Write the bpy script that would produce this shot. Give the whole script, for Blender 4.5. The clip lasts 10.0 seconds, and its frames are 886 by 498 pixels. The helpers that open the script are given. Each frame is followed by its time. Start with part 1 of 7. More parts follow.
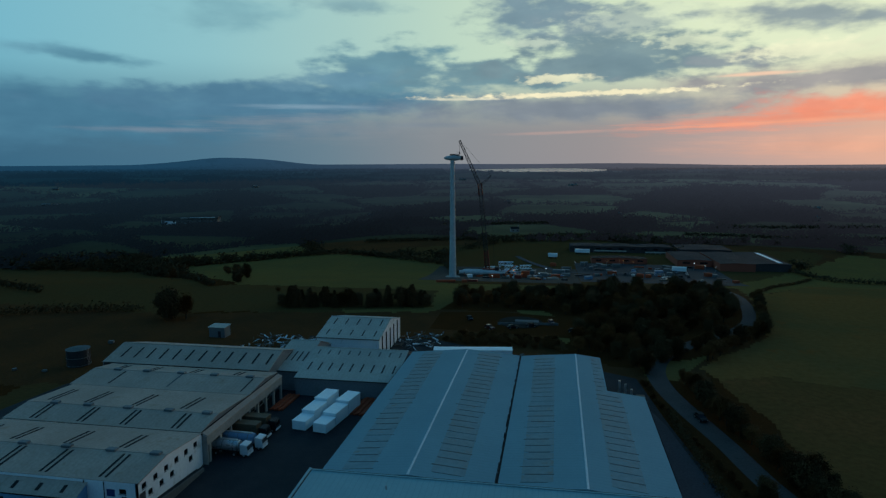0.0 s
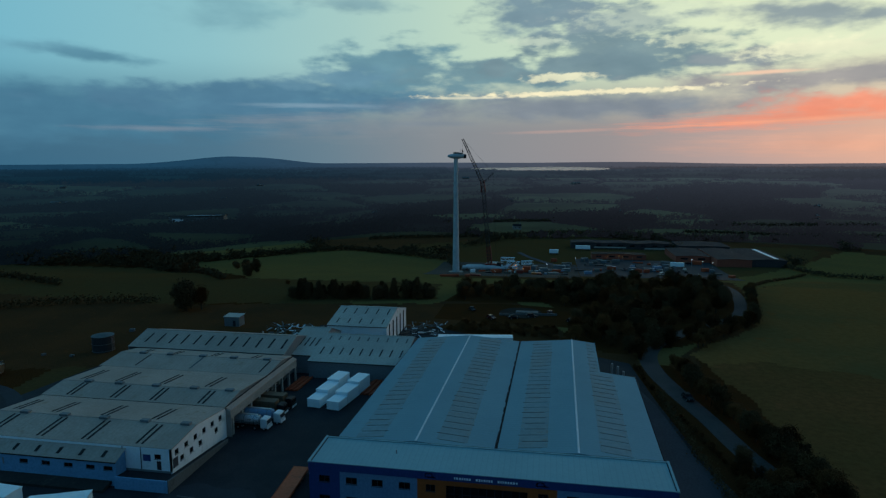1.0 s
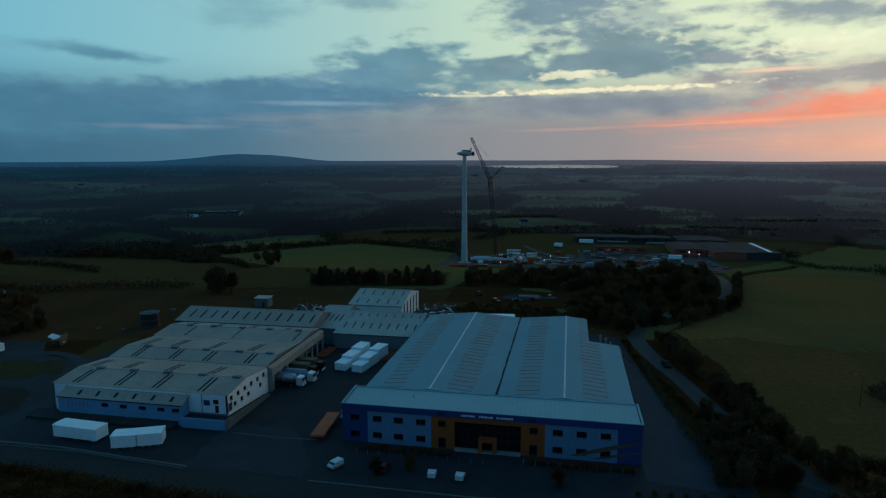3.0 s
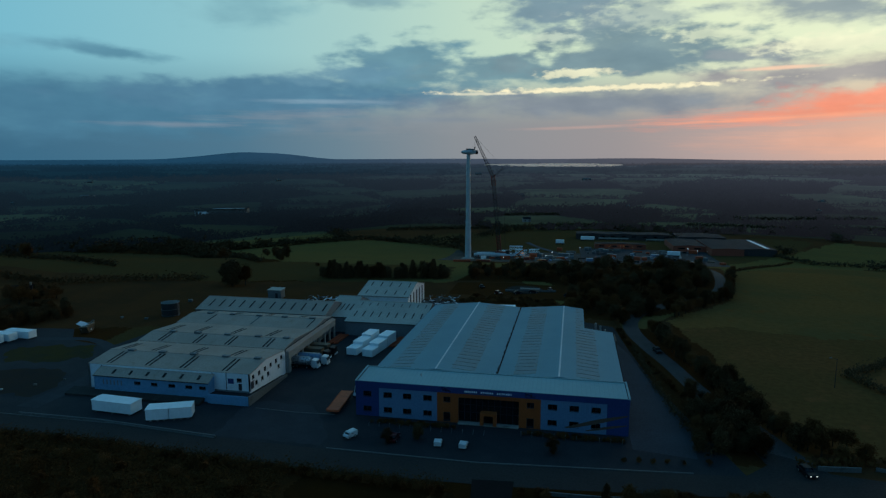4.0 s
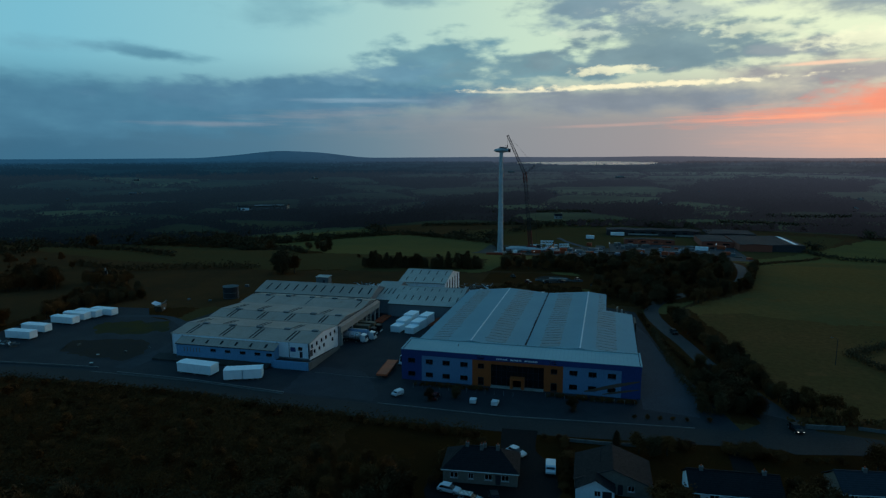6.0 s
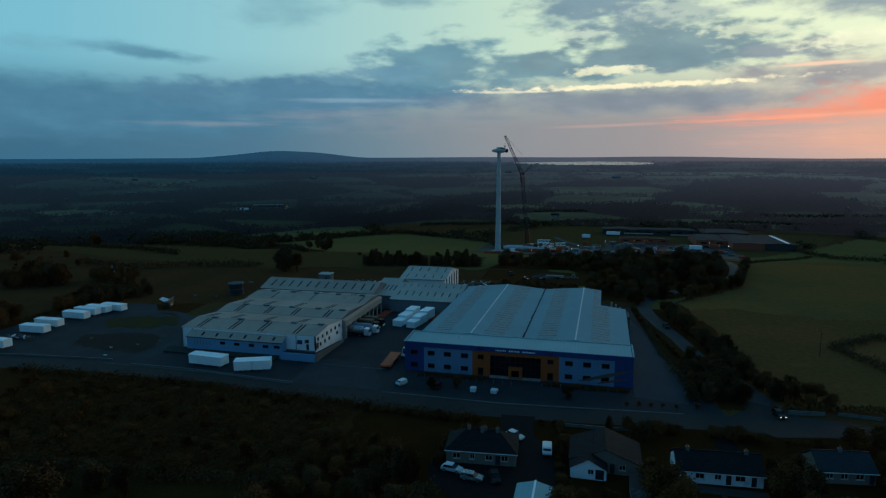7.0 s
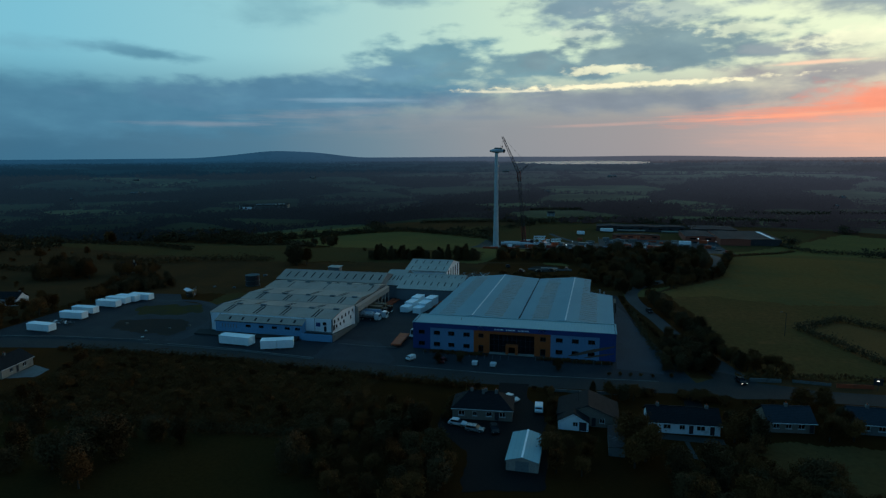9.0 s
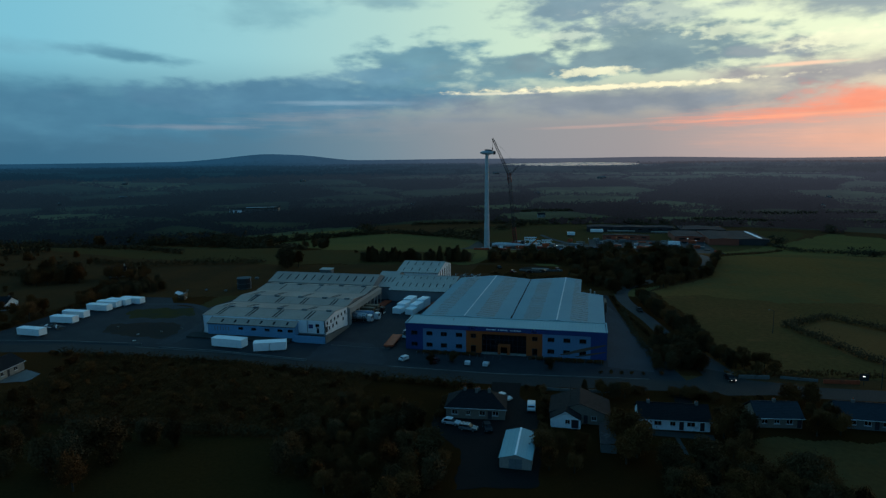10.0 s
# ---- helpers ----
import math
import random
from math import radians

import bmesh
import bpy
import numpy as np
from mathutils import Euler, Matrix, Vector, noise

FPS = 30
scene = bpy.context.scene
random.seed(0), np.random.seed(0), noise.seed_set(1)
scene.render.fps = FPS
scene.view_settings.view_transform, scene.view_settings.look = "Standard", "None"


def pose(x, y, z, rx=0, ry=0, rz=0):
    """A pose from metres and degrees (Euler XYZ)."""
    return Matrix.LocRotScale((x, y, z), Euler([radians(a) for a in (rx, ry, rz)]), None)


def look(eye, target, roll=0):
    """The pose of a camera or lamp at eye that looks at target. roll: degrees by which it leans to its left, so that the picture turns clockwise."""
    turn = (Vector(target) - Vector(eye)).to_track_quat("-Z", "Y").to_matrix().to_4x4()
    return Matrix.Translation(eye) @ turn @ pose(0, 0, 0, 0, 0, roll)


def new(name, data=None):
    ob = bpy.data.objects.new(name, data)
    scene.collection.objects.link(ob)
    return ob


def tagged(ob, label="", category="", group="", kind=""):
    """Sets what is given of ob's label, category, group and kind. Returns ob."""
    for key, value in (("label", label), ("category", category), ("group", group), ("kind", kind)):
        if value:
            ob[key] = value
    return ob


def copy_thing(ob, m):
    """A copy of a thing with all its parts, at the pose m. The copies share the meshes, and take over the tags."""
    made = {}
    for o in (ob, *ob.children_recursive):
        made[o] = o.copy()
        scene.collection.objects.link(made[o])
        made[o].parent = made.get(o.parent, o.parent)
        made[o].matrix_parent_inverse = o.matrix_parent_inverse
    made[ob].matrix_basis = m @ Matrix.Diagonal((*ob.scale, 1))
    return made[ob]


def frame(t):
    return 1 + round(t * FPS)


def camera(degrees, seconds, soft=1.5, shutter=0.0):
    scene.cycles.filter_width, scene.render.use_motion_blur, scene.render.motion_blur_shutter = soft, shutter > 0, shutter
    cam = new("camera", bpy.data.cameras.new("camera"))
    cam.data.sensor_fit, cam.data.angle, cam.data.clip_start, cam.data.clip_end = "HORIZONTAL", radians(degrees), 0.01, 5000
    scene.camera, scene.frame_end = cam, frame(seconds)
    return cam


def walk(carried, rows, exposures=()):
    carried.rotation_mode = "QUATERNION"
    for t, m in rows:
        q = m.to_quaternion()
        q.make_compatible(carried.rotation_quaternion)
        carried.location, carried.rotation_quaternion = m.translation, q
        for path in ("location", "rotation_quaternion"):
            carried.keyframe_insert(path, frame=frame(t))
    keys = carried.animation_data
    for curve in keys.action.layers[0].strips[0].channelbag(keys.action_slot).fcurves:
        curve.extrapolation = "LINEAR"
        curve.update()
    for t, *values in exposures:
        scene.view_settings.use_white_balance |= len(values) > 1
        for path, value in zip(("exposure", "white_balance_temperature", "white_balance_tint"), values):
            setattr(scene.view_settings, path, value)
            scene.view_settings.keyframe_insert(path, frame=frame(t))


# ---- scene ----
cam = camera(72.1, 10.0, soft=1.3)
PATH = [
    (0, (8.147, -85.339, 61.525), (7.819, -83.386, 61.248), -0.2),
    (0.5, (8.912, -90.857, 61.267), (8.579, -88.905, 60.988), -0.2),
    (1, (9.633, -96.199, 60.995), (9.295, -94.247, 60.714), -0.2),
    (1.5, (10.29, -101.548, 60.876), (9.946, -99.598, 60.593), -0.1),
    (2, (11.174, -107.417, 60.685), (10.824, -105.468, 60.401), -0.2),
    (2.5, (12.374, -113.354, 60.503), (12.015, -111.407, 60.218), -0.2),
    (4, (15.497, -131.745, 60.491), (15.118, -129.803, 60.198), -0.1),
    (4.5, (16.541, -137.288, 60.25), (16.155, -135.348, 59.958), -0.1),
    (5, (17.707, -143.547, 60.173), (17.314, -141.609, 59.874), -0.2),
    (5.5, (18.167, -148.881, 60.189), (17.74, -146.95, 59.89), -0.1),
    (6, (18.784, -152.777, 60.252), (18.302, -150.859, 59.954), -0.2),
    (7.5, (19.835, -164.916, 60.302), (19.372, -162.993, 60.004), -0.2),
    (8, (20.592, -169.805, 60.392), (20.136, -167.881, 60.092), -0.3),
    (8.3, (21.237, -173.306, 60.418), (20.776, -171.383, 60.118), -0.3),
    (8.4, (21.74, -176.028, 60.438), (21.273, -174.107, 60.137), -0.3),
    (8.5, (22.385, -179.529, 60.464), (21.913, -177.609, 60.163), -0.3),
    (9, (22.455, -181.257, 60.618), (21.99, -179.335, 60.319), -0.3),
    (9.5, (22.012, -182.259, 60.499), (21.561, -180.333, 60.203), -0.4),
    (10, (22.413, -182.55, 60.412), (21.977, -180.62, 60.12), -0.6),
]
walk(cam, [(t, look(eye, target, roll)) for t, eye, target, roll in PATH], exposures=[(0, -0.06), (2.5, -0.04), (4.5, 0.02), (6, 0.06), (8, 0.09), (10, 0.13)])

# ---- world and light ----
ZENITH = (40, 100, 146)
SUN_AZ = 32.0       # degrees, clockwise from +y
world = bpy.data.worlds.new("dusk_sky")
scene.world = world
world.use_nodes = True


def srgb(r, g, b):
    def lin(c):
        c /= 255
        return c / 12.92 if c < 0.04045 else ((c + 0.055) / 1.055) ** 2.4
    return (lin(r), lin(g), lin(b), 1)


class Nodes:
    """Short forms for building a node tree."""

    def __init__(self, tree):
        self.tree = tree
        tree.nodes.clear()

    def add(self, kind):
        return self.tree.nodes.new(kind)

    def link(self, a, b):
        self.tree.links.new(a, b)

    def put(self, socket, value):
        if isinstance(value, bpy.types.NodeSocket):
            self.link(value, socket)
        else:
            socket.default_value = value

    def math(self, op, a, b=0.0, c=0.0, clamp=False):
        node = self.add("ShaderNodeMath")
        node.operation, node.use_clamp = op, clamp
        for i, v in enumerate((a, b, c)):
            self.put(node.inputs[i], v)
        return node.outputs[0]

    def span(self, v, a, b, lo=0.0, hi=1.0):
        node = self.add("ShaderNodeMapRange")
        node.interpolation_type = "SMOOTHSTEP"
        for i, w in enumerate((v, a, b, lo, hi)):
            self.put(node.inputs[i], w)
        return node.outputs[0]

    def mix(self, fac, a, b, how="MIX"):
        node = self.add("ShaderNodeMix")
        node.data_type, node.blend_type = "RGBA", how
        self.put(node.inputs["Factor"], fac)
        self.put(node.inputs[6], a)
        self.put(node.inputs[7], b)
        return node.outputs[2]

    def ramp(self, fac, stops):
        node = self.add("ShaderNodeValToRGB")
        cr = node.color_ramp
        while len(cr.elements) < len(stops):
            cr.elements.new(0.5)
        for e, (p, c) in zip(cr.elements, stops):
            e.position, e.color = p, c
        self.put(node.inputs[0], fac)
        return node.outputs[0]

    def noise(self, vec, scale, detail=4.0, rough=0.55):
        node = self.add("ShaderNodeTexNoise")
        if vec is not None:
            self.put(node.inputs["Vector"], vec)
        for key, v in (("Scale", scale), ("Detail", detail), ("Roughness", rough)):
            node.inputs[key].default_value = v
        return node.outputs[0]


n = Nodes(world.node_tree)
sep = n.add("ShaderNodeSeparateXYZ")
n.link(n.add("ShaderNodeTexCoord").outputs["Generated"], sep.inputs[0])
sx, sy, sz = sep.outputs
az = n.math("MULTIPLY", n.math("ARCTAN2", sx, sy), 57.2958)
el = n.math("MULTIPLY", n.math("ARCSINE", sz), 57.2958)
flat = n.add("ShaderNodeCombineXYZ")
n.put(flat.inputs[0], n.math("MULTIPLY", az, 0.20))
n.put(flat.inputs[1], n.math("MULTIPLY", el, 0.62))
puff = n.add("ShaderNodeCombineXYZ")
n.put(puff.inputs[0], n.math("MULTIPLY_ADD", az, 0.42, 7.3))
n.put(puff.inputs[1], n.math("MULTIPLY", el, 0.95))
wisp = n.math("ADD", n.math("SUBTRACT", n.noise(flat.outputs[0], 1.3, 3.0, 0.5), 0.5),
              n.math("MULTIPLY", n.math("SUBTRACT", n.noise(puff.outputs[0], 0.85, 8.0, 0.56), 0.5), 0.95))
streak = n.add("ShaderNodeCombineXYZ")
n.put(streak.inputs[0], n.math("MULTIPLY", az, 0.14))
n.put(streak.inputs[1], n.math("MULTIPLY", el, 2.0))
streaks = n.math("SUBTRACT", n.noise(streak.outputs[0], 1.6, 10.0, 0.68), 0.5)


def by_bearing(stops):
    """A colour for each bearing, from stops of (degrees, colour)."""
    return n.ramp(n.math("DIVIDE", n.math("ADD", az, 180.0), 360.0), [((a + 180.0) / 360.0, srgb(*c)) for a, c in stops])


low = by_bearing([(-180, (60, 86, 104)), (-90, (52, 84, 106)), (-46, (56, 103, 130)), (-30, (73, 114, 137)), (-20, (102, 128, 143)), (-10, (130, 138, 145)), (5, (146, 143, 146)),
                  (15, (174, 157, 154)), (26, (206, 168, 152)), (60, (190, 140, 120)), (110, (90, 96, 106)), (180, (60, 86, 104))])
mid = by_bearing([(-180, (58, 112, 146)), (-46, (116, 180, 199)), (-30, (140, 191, 199)), (-18, (164, 201, 196)), (-8, (188, 214, 195)), (5, (206, 223, 194)), (15, (222, 234, 200)),
                  (26, (222, 233, 200)), (70, (170, 190, 176)), (120, (80, 126, 150)), (180, (58, 112, 146))])
high = by_bearing([(-180, (46, 102, 142)), (-40, (62, 130, 162)), (20, (86, 144, 164)), (90, (60, 112, 144)), (180, (46, 102, 142))])
sky = n.mix(n.span(el, 2.5, 9.5), low, mid)
sky = n.mix(n.span(el, 14.0, 34.0), sky, high)
sky = n.mix(n.span(el, 30.0, 80.0), sky, srgb(*ZENITH))
nishita = n.add("ShaderNodeTexSky")
nishita.sky_type, nishita.sun_disc = "NISHITA", False
nishita.sun_elevation, nishita.sun_rotation = radians(1.5), radians(SUN_AZ)
sky = n.mix(0.004, sky, nishita.outputs[0])


def cloud_bank(sky, a, e, wide, high, tone, dense=1.0, tilt=0.0, ragged=1.6, grain=None, soft=0.6):
    """One bank of cloud round the bearing a and the height e, in degrees, with a ragged edge and uneven body."""
    da = n.math("SUBTRACT", az, a)
    de = n.math("SUBTRACT", n.math("SUBTRACT", el, e), n.math("MULTIPLY", da, tilt))
    r = n.math("SQRT", n.math("ADD", n.math("POWER", n.math("DIVIDE", da, wide), 2.0), n.math("POWER", n.math("DIVIDE", de, high), 2.0)))
    r = n.math("ADD", r, n.math("MULTIPLY", wisp if grain is None else grain, ragged))
    body = n.mix(1.0, srgb(*tone), shade, "MULTIPLY")
    return n.mix(n.span(r, 0.85 + soft * 0.7, 0.85 - soft * 0.7, 0.0, dense), sky, body)


crumbs = n.math("SUBTRACT", n.noise(puff.outputs[0], 2.0, 5.0, 0.55), 0.5)
billow = n.noise(puff.outputs[0], 0.7, 4.0, 0.48)
shade = n.ramp(billow, [(0.28, (0.88, 0.90, 0.92, 1)), (0.52, (1.0, 1.0, 1.0, 1)), (0.75, (1.16, 1.14, 1.10, 1))])
# the low deck in the dull quarter, then the banks above it
sky = cloud_bank(sky, -50, 4.0, 34, 2.6, (72, 120, 146), 0.95, 0.0, 0.6, None, 0.5)
sky = cloud_bank(sky, -24, 5.6, 18, 1.75, (80, 124, 150), 0.95, 0.02, 0.9, None, 0.4)
sky = cloud_bank(sky, -14.6, 8.3, 6.6, 2.4, (100, 143, 160), 0.95, 0.05, 1.6, None, 0.55)
sky = cloud_bank(sky, -19.0, 7.6, 5.5, 1.0, (102, 144, 165), 0.9, 0.06, 1.6, None, 0.6)
sky = cloud_bank(sky, -5.0, 7.9, 9.0, 1.5, (110, 145, 157), 0.95, 0.0, 1.6, None, 0.55)
sky = cloud_bank(sky, -38.6, 8.5, 5.2, 0.46, (84, 134, 156), 0.85, -0.075, 1.5, None, 0.9)
sky = cloud_bank(sky, -44.0, 8.8, 4.2, 0.5, (104, 156, 176), 0.55, 0.02, 2.0, None, 1.2)
sky = cloud_bank(sky, -28, 12.7, 4.4, 1.3, (120, 168, 180), 0.7, 0.05, 1.8, None, 1.2)
sky = cloud_bank(sky, -17.6, 13.8, 4.0, 0.6, (124, 162, 172), 0.8, 0.0, 2.0, None, 1.1)
sky = cloud_bank(sky, -10, 15.6, 7.0, 0.7, (146, 176, 180), 0.7, 0.0, 2.4, None, 1.1)
sky = cloud_bank(sky, -0.8, 12.7, 6.2, 2.0, (118, 146, 160), 0.95, 0.0, 1.8, None, 0.6)
sky = cloud_bank(sky, 4.5, 11.6, 6.5, 1.8, (130, 153, 163), 0.9, 0.0, 2.0, None, 0.6)
sky = cloud_bank(sky, 7.0, 9.6, 9.5, 1.9, (121, 147, 155), 0.95, -0.05, 1.6, None, 0.5)
sky = cloud_bank(sky, 5.0, 8.3, 12.0, 1.3, (118, 144, 153), 0.97, 0.0, 1.7, None, 0.5)
sky = cloud_bank(sky, 21.0, 11.3, 7.0, 1.0, (142, 158, 163), 0.95, -0.13, 2.0, None, 0.9)
sky = cloud_bank(sky, 17.0, 14.2, 4.5, 0.8, (158, 173, 170), 0.85, 0.0, 2.4, None, 1.1)
sky = cloud_bank(sky, 16.0, 8.4, 5.0, 0.75, (140, 152, 158), 0.9, 0.0, 2.0, None, 0.8)
sky = cloud_bank(sky, 22.0, 6.5, 13.0, 1.0, (158, 156, 157), 0.94, 0.0, 1.5, None, 0.8)
sky = cloud_bank(sky, 3.0, 4.9, 17.0, 1.15, (126, 137, 149), 0.92, 0.0, 1.3, None, 0.9)
sky = cloud_bank(sky, -11.0, 3.55, 3.6, 0.24, (118, 134, 150), 0.55, 0.0, 1.6, streaks, 1.0)
# bright gaps and the afterglow
sky = cloud_bank(sky, 3.4, 6.15, 11.0, 0.24, (247, 238, 200), 0.95, 0.012, 3.4, crumbs, 0.7)
sky = cloud_bank(sky, -7.6, 5.85, 4.0, 0.13, (222, 220, 196), 0.85, 0.0, 1.8, crumbs, 0.8)
sky = cloud_bank(sky, 0.9, 7.5, 3.2, 0.40, (228, 228, 196), 0.9, 0.02, 2.8, crumbs, 0.6)
sky = cloud_bank(sky, -1.2, 10.6, 2.6, 0.40, (204, 220, 200), 0.75, 0.0, 2.6, crumbs, 0.7)
sky = cloud_bank(sky, 12.2, 10.1, 3.4, 0.6, (222, 231, 200), 0.7, -0.05, 3.0, crumbs, 0.7)
sky = cloud_bank(sky, 8.0, 12.2, 5.0, 1.2, (212, 225, 200), 0.4, 0.0, 4.0, crumbs, 0.9)
sky = cloud_bank(sky, 20.5, 8.8, 5.0, 0.75, (236, 238, 204), 0.9, 0.02, 2.2, crumbs, 0.7)
sky = cloud_bank(sky, 17.4, 7.15, 2.9, 0.17, (248, 208, 178), 0.9, 0.0, 1.6, streaks, 0.9)
sky = cloud_bank(sky, 19.0, 3.5, 9.0, 0.55, (246, 148, 118), 0.78, 0.042, 3.2, streaks, 1.5)
sky = cloud_bank(sky, 24.5, 4.4, 6.0, 0.95, (250, 150, 118), 0.84, 0.02, 3.4, wisp, 1.3)
sky = cloud_bank(sky, 19.0, 3.3, 8.0, 0.16, (254, 172, 136), 0.6, 0.03, 2.8, streaks, 1.3)
sky = cloud_bank(sky, 24.0, 1.4, 9.0, 0.8, (238, 172, 142), 0.6, 0.0, 2.0, streaks, 1.6)
sky = cloud_bank(sky, 2.0, 2.8, 5.0, 0.13, (206, 166, 154), 0.4, 0.02, 2.4, streaks, 1.3)
sky = cloud_bank(sky, -34.4, 2.95, 4.6, 0.22, (142, 148, 160), 0.42, 0.0, 2.6, streaks, 1.2)
sky = cloud_bank(sky, -24.5, 3.9, 6.0, 0.32, (134, 142, 153), 0.42, 0.05, 2.4, streaks, 1.5)
sky = cloud_bank(sky, -21.5, 5.1, 4.8, 0.22, (138, 166, 184), 0.6, 0.0, 2.2, streaks, 1.3)
sky = cloud_bank(sky, -17, 3.3, 9.0, 1.0, (140, 145, 152), 0.4, 0.0, 2.2, streaks, 1.6)
back = n.add("ShaderNodeBackground")
n.link(sky, back.inputs[0])
back.inputs[1].default_value = 1.06
n.link(back.outputs[0], n.add("ShaderNodeOutputWorld").inputs[0])

sun = new("sun", bpy.data.lights.new("sun", "SUN"))
sun.data.energy, sun.data.angle, sun.data.color = 0.12, radians(18), (1.0, 0.56, 0.34)
sun.matrix_world = look((0, 0, 0), (-math.sin(radians(SUN_AZ)), -math.cos(radians(SUN_AZ)), -0.10))


# ---- materials ----
def material(name, base, alt=None, rough=0.7, metal=0.0, scale=1.0, fine=8.0, bump=0.15, wear=None, sheet=0.0, across="X", dist=0.05, spec=0.3, grain=0.55):
    """A surface of base colour, turned towards alt in broad patches, with fine grain, relief and, for sheets, ribs along one axis."""
    m = bpy.data.materials.new(name)
    m.use_nodes = True
    k = Nodes(m.node_tree)
    bsdf = k.add("ShaderNodeBsdfPrincipled")
    k.link(bsdf.outputs[0], k.add("ShaderNodeOutputMaterial").inputs[0])
    pos = k.add("ShaderNodeTexCoord").outputs["Object"]
    alt = alt or tuple(c * 0.72 for c in base)
    big = k.noise(pos, 0.08 * scale, 3.0, 0.6)
    small = k.noise(pos, fine * 0.25 * scale, 5.0, 0.65)
    col = k.mix(k.span(big, 0.36, 0.66), (*base, 1), (*alt, 1))
    col = k.mix(k.span(small, 0.3, 0.75, 0.0, grain), col, tuple(c * 0.55 for c in base) + (1,))
    height = small
    if wear:
        col = k.mix(k.span(k.noise(pos, 0.35 * scale, 6.0, 0.7), 0.56, 0.70, 0.0, 0.8), col, (*wear, 1))
    if sheet:
        wave = k.add("ShaderNodeTexWave")
        wave.wave_type, wave.bands_direction, wave.wave_profile = "BANDS", across, "SIN"
        k.link(pos, wave.inputs["Vector"])
        wave.inputs["Scale"].default_value = 0.31416 / sheet
        height = wave.outputs[1]
        seam = k.span(wave.outputs[1], 0.0, 0.12, 0.15, 0.0)
        col = k.mix(seam, col, tuple(c * 0.45 for c in base) + (1,))
    k.link(col, bsdf.inputs["Base Color"])
    k.put(bsdf.inputs["Roughness"], k.span(small, 0.2, 0.8, max(0.02, rough - 0.12), min(1.0, rough + 0.12)))
    bsdf.inputs["Metallic"].default_value = metal
    bsdf.inputs["Specular IOR Level"].default_value = spec
    if bump:
        b = k.add("ShaderNodeBump")
        b.inputs["Strength"].default_value, b.inputs["Distance"].default_value = bump, dist
        k.link(height, b.inputs["Height"])
        k.link(b.outputs[0], bsdf.inputs["Normal"])
    return m


def leafy(name, base, alt):
    """Foliage: tone differs from plant to plant and from leaf to leaf."""
    m = bpy.data.materials.new(name)
    m.use_nodes = True
    k = Nodes(m.node_tree)
    bsdf = k.add("ShaderNodeBsdfPrincipled")
    k.link(bsdf.outputs[0], k.add("ShaderNodeOutputMaterial").inputs[0])
    each = k.add("ShaderNodeObjectInfo").outputs["Random"]
    leaf = k.add("ShaderNodeNewGeometry").outputs["Random Per Island"]
    f = k.math("ADD", k.math("MULTIPLY", each, 0.6), k.math("MULTIPLY", leaf, 0.5), clamp=True)
    col = k.mix(f, (*base, 1), (*alt, 1))
    k.link(col, bsdf.inputs["Base Color"])
    bsdf.inputs["Roughness"].default_value = 0.8
    bsdf.inputs["Specular IOR Level"].default_value = 0.08
    return m


def lamp_glow(name, colour, strength):
    m = bpy.data.materials.new(name)
    m.use_nodes = True
    k = Nodes(m.node_tree)
    e = k.add("ShaderNodeEmission")
    e.inputs[0].default_value, e.inputs[1].default_value = (*colour, 1), strength
    k.link(e.outputs[0], k.add("ShaderNodeOutputMaterial").inputs[0])
    return m


def glassy(name, tint, rough=0.06):
    m = bpy.data.materials.new(name)
    m.use_nodes = True
    k = Nodes(m.node_tree)
    bsdf = k.add("ShaderNodeBsdfPrincipled")
    k.link(bsdf.outputs[0], k.add("ShaderNodeOutputMaterial").inputs[0])
    bsdf.inputs["Base Color"].default_value = (*tint, 1)
    bsdf.inputs["Roughness"].default_value = rough
    bsdf.inputs["Transmission Weight"].default_value = 0.85
    bsdf.inputs["IOR"].default_value = 1.3
    return m


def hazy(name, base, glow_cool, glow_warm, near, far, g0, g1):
    """Far land as a plain backdrop: haze painted as emission, growing with distance, cool to one side and warm to the
    other.
    """
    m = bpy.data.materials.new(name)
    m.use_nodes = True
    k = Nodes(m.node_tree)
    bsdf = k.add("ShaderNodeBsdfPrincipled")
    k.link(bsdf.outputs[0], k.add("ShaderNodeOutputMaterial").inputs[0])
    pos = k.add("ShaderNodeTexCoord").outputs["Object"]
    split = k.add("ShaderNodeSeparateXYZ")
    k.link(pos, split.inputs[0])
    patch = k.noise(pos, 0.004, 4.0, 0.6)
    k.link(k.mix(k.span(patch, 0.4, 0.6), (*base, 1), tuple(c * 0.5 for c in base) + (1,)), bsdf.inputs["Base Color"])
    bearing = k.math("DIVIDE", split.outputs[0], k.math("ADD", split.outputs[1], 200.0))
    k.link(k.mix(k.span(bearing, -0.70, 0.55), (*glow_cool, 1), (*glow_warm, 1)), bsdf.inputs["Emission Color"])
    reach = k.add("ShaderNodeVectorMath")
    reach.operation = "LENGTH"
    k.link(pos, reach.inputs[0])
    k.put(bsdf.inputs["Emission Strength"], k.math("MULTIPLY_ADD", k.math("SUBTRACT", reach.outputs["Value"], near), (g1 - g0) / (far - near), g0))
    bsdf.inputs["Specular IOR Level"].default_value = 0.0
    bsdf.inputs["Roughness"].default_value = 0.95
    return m


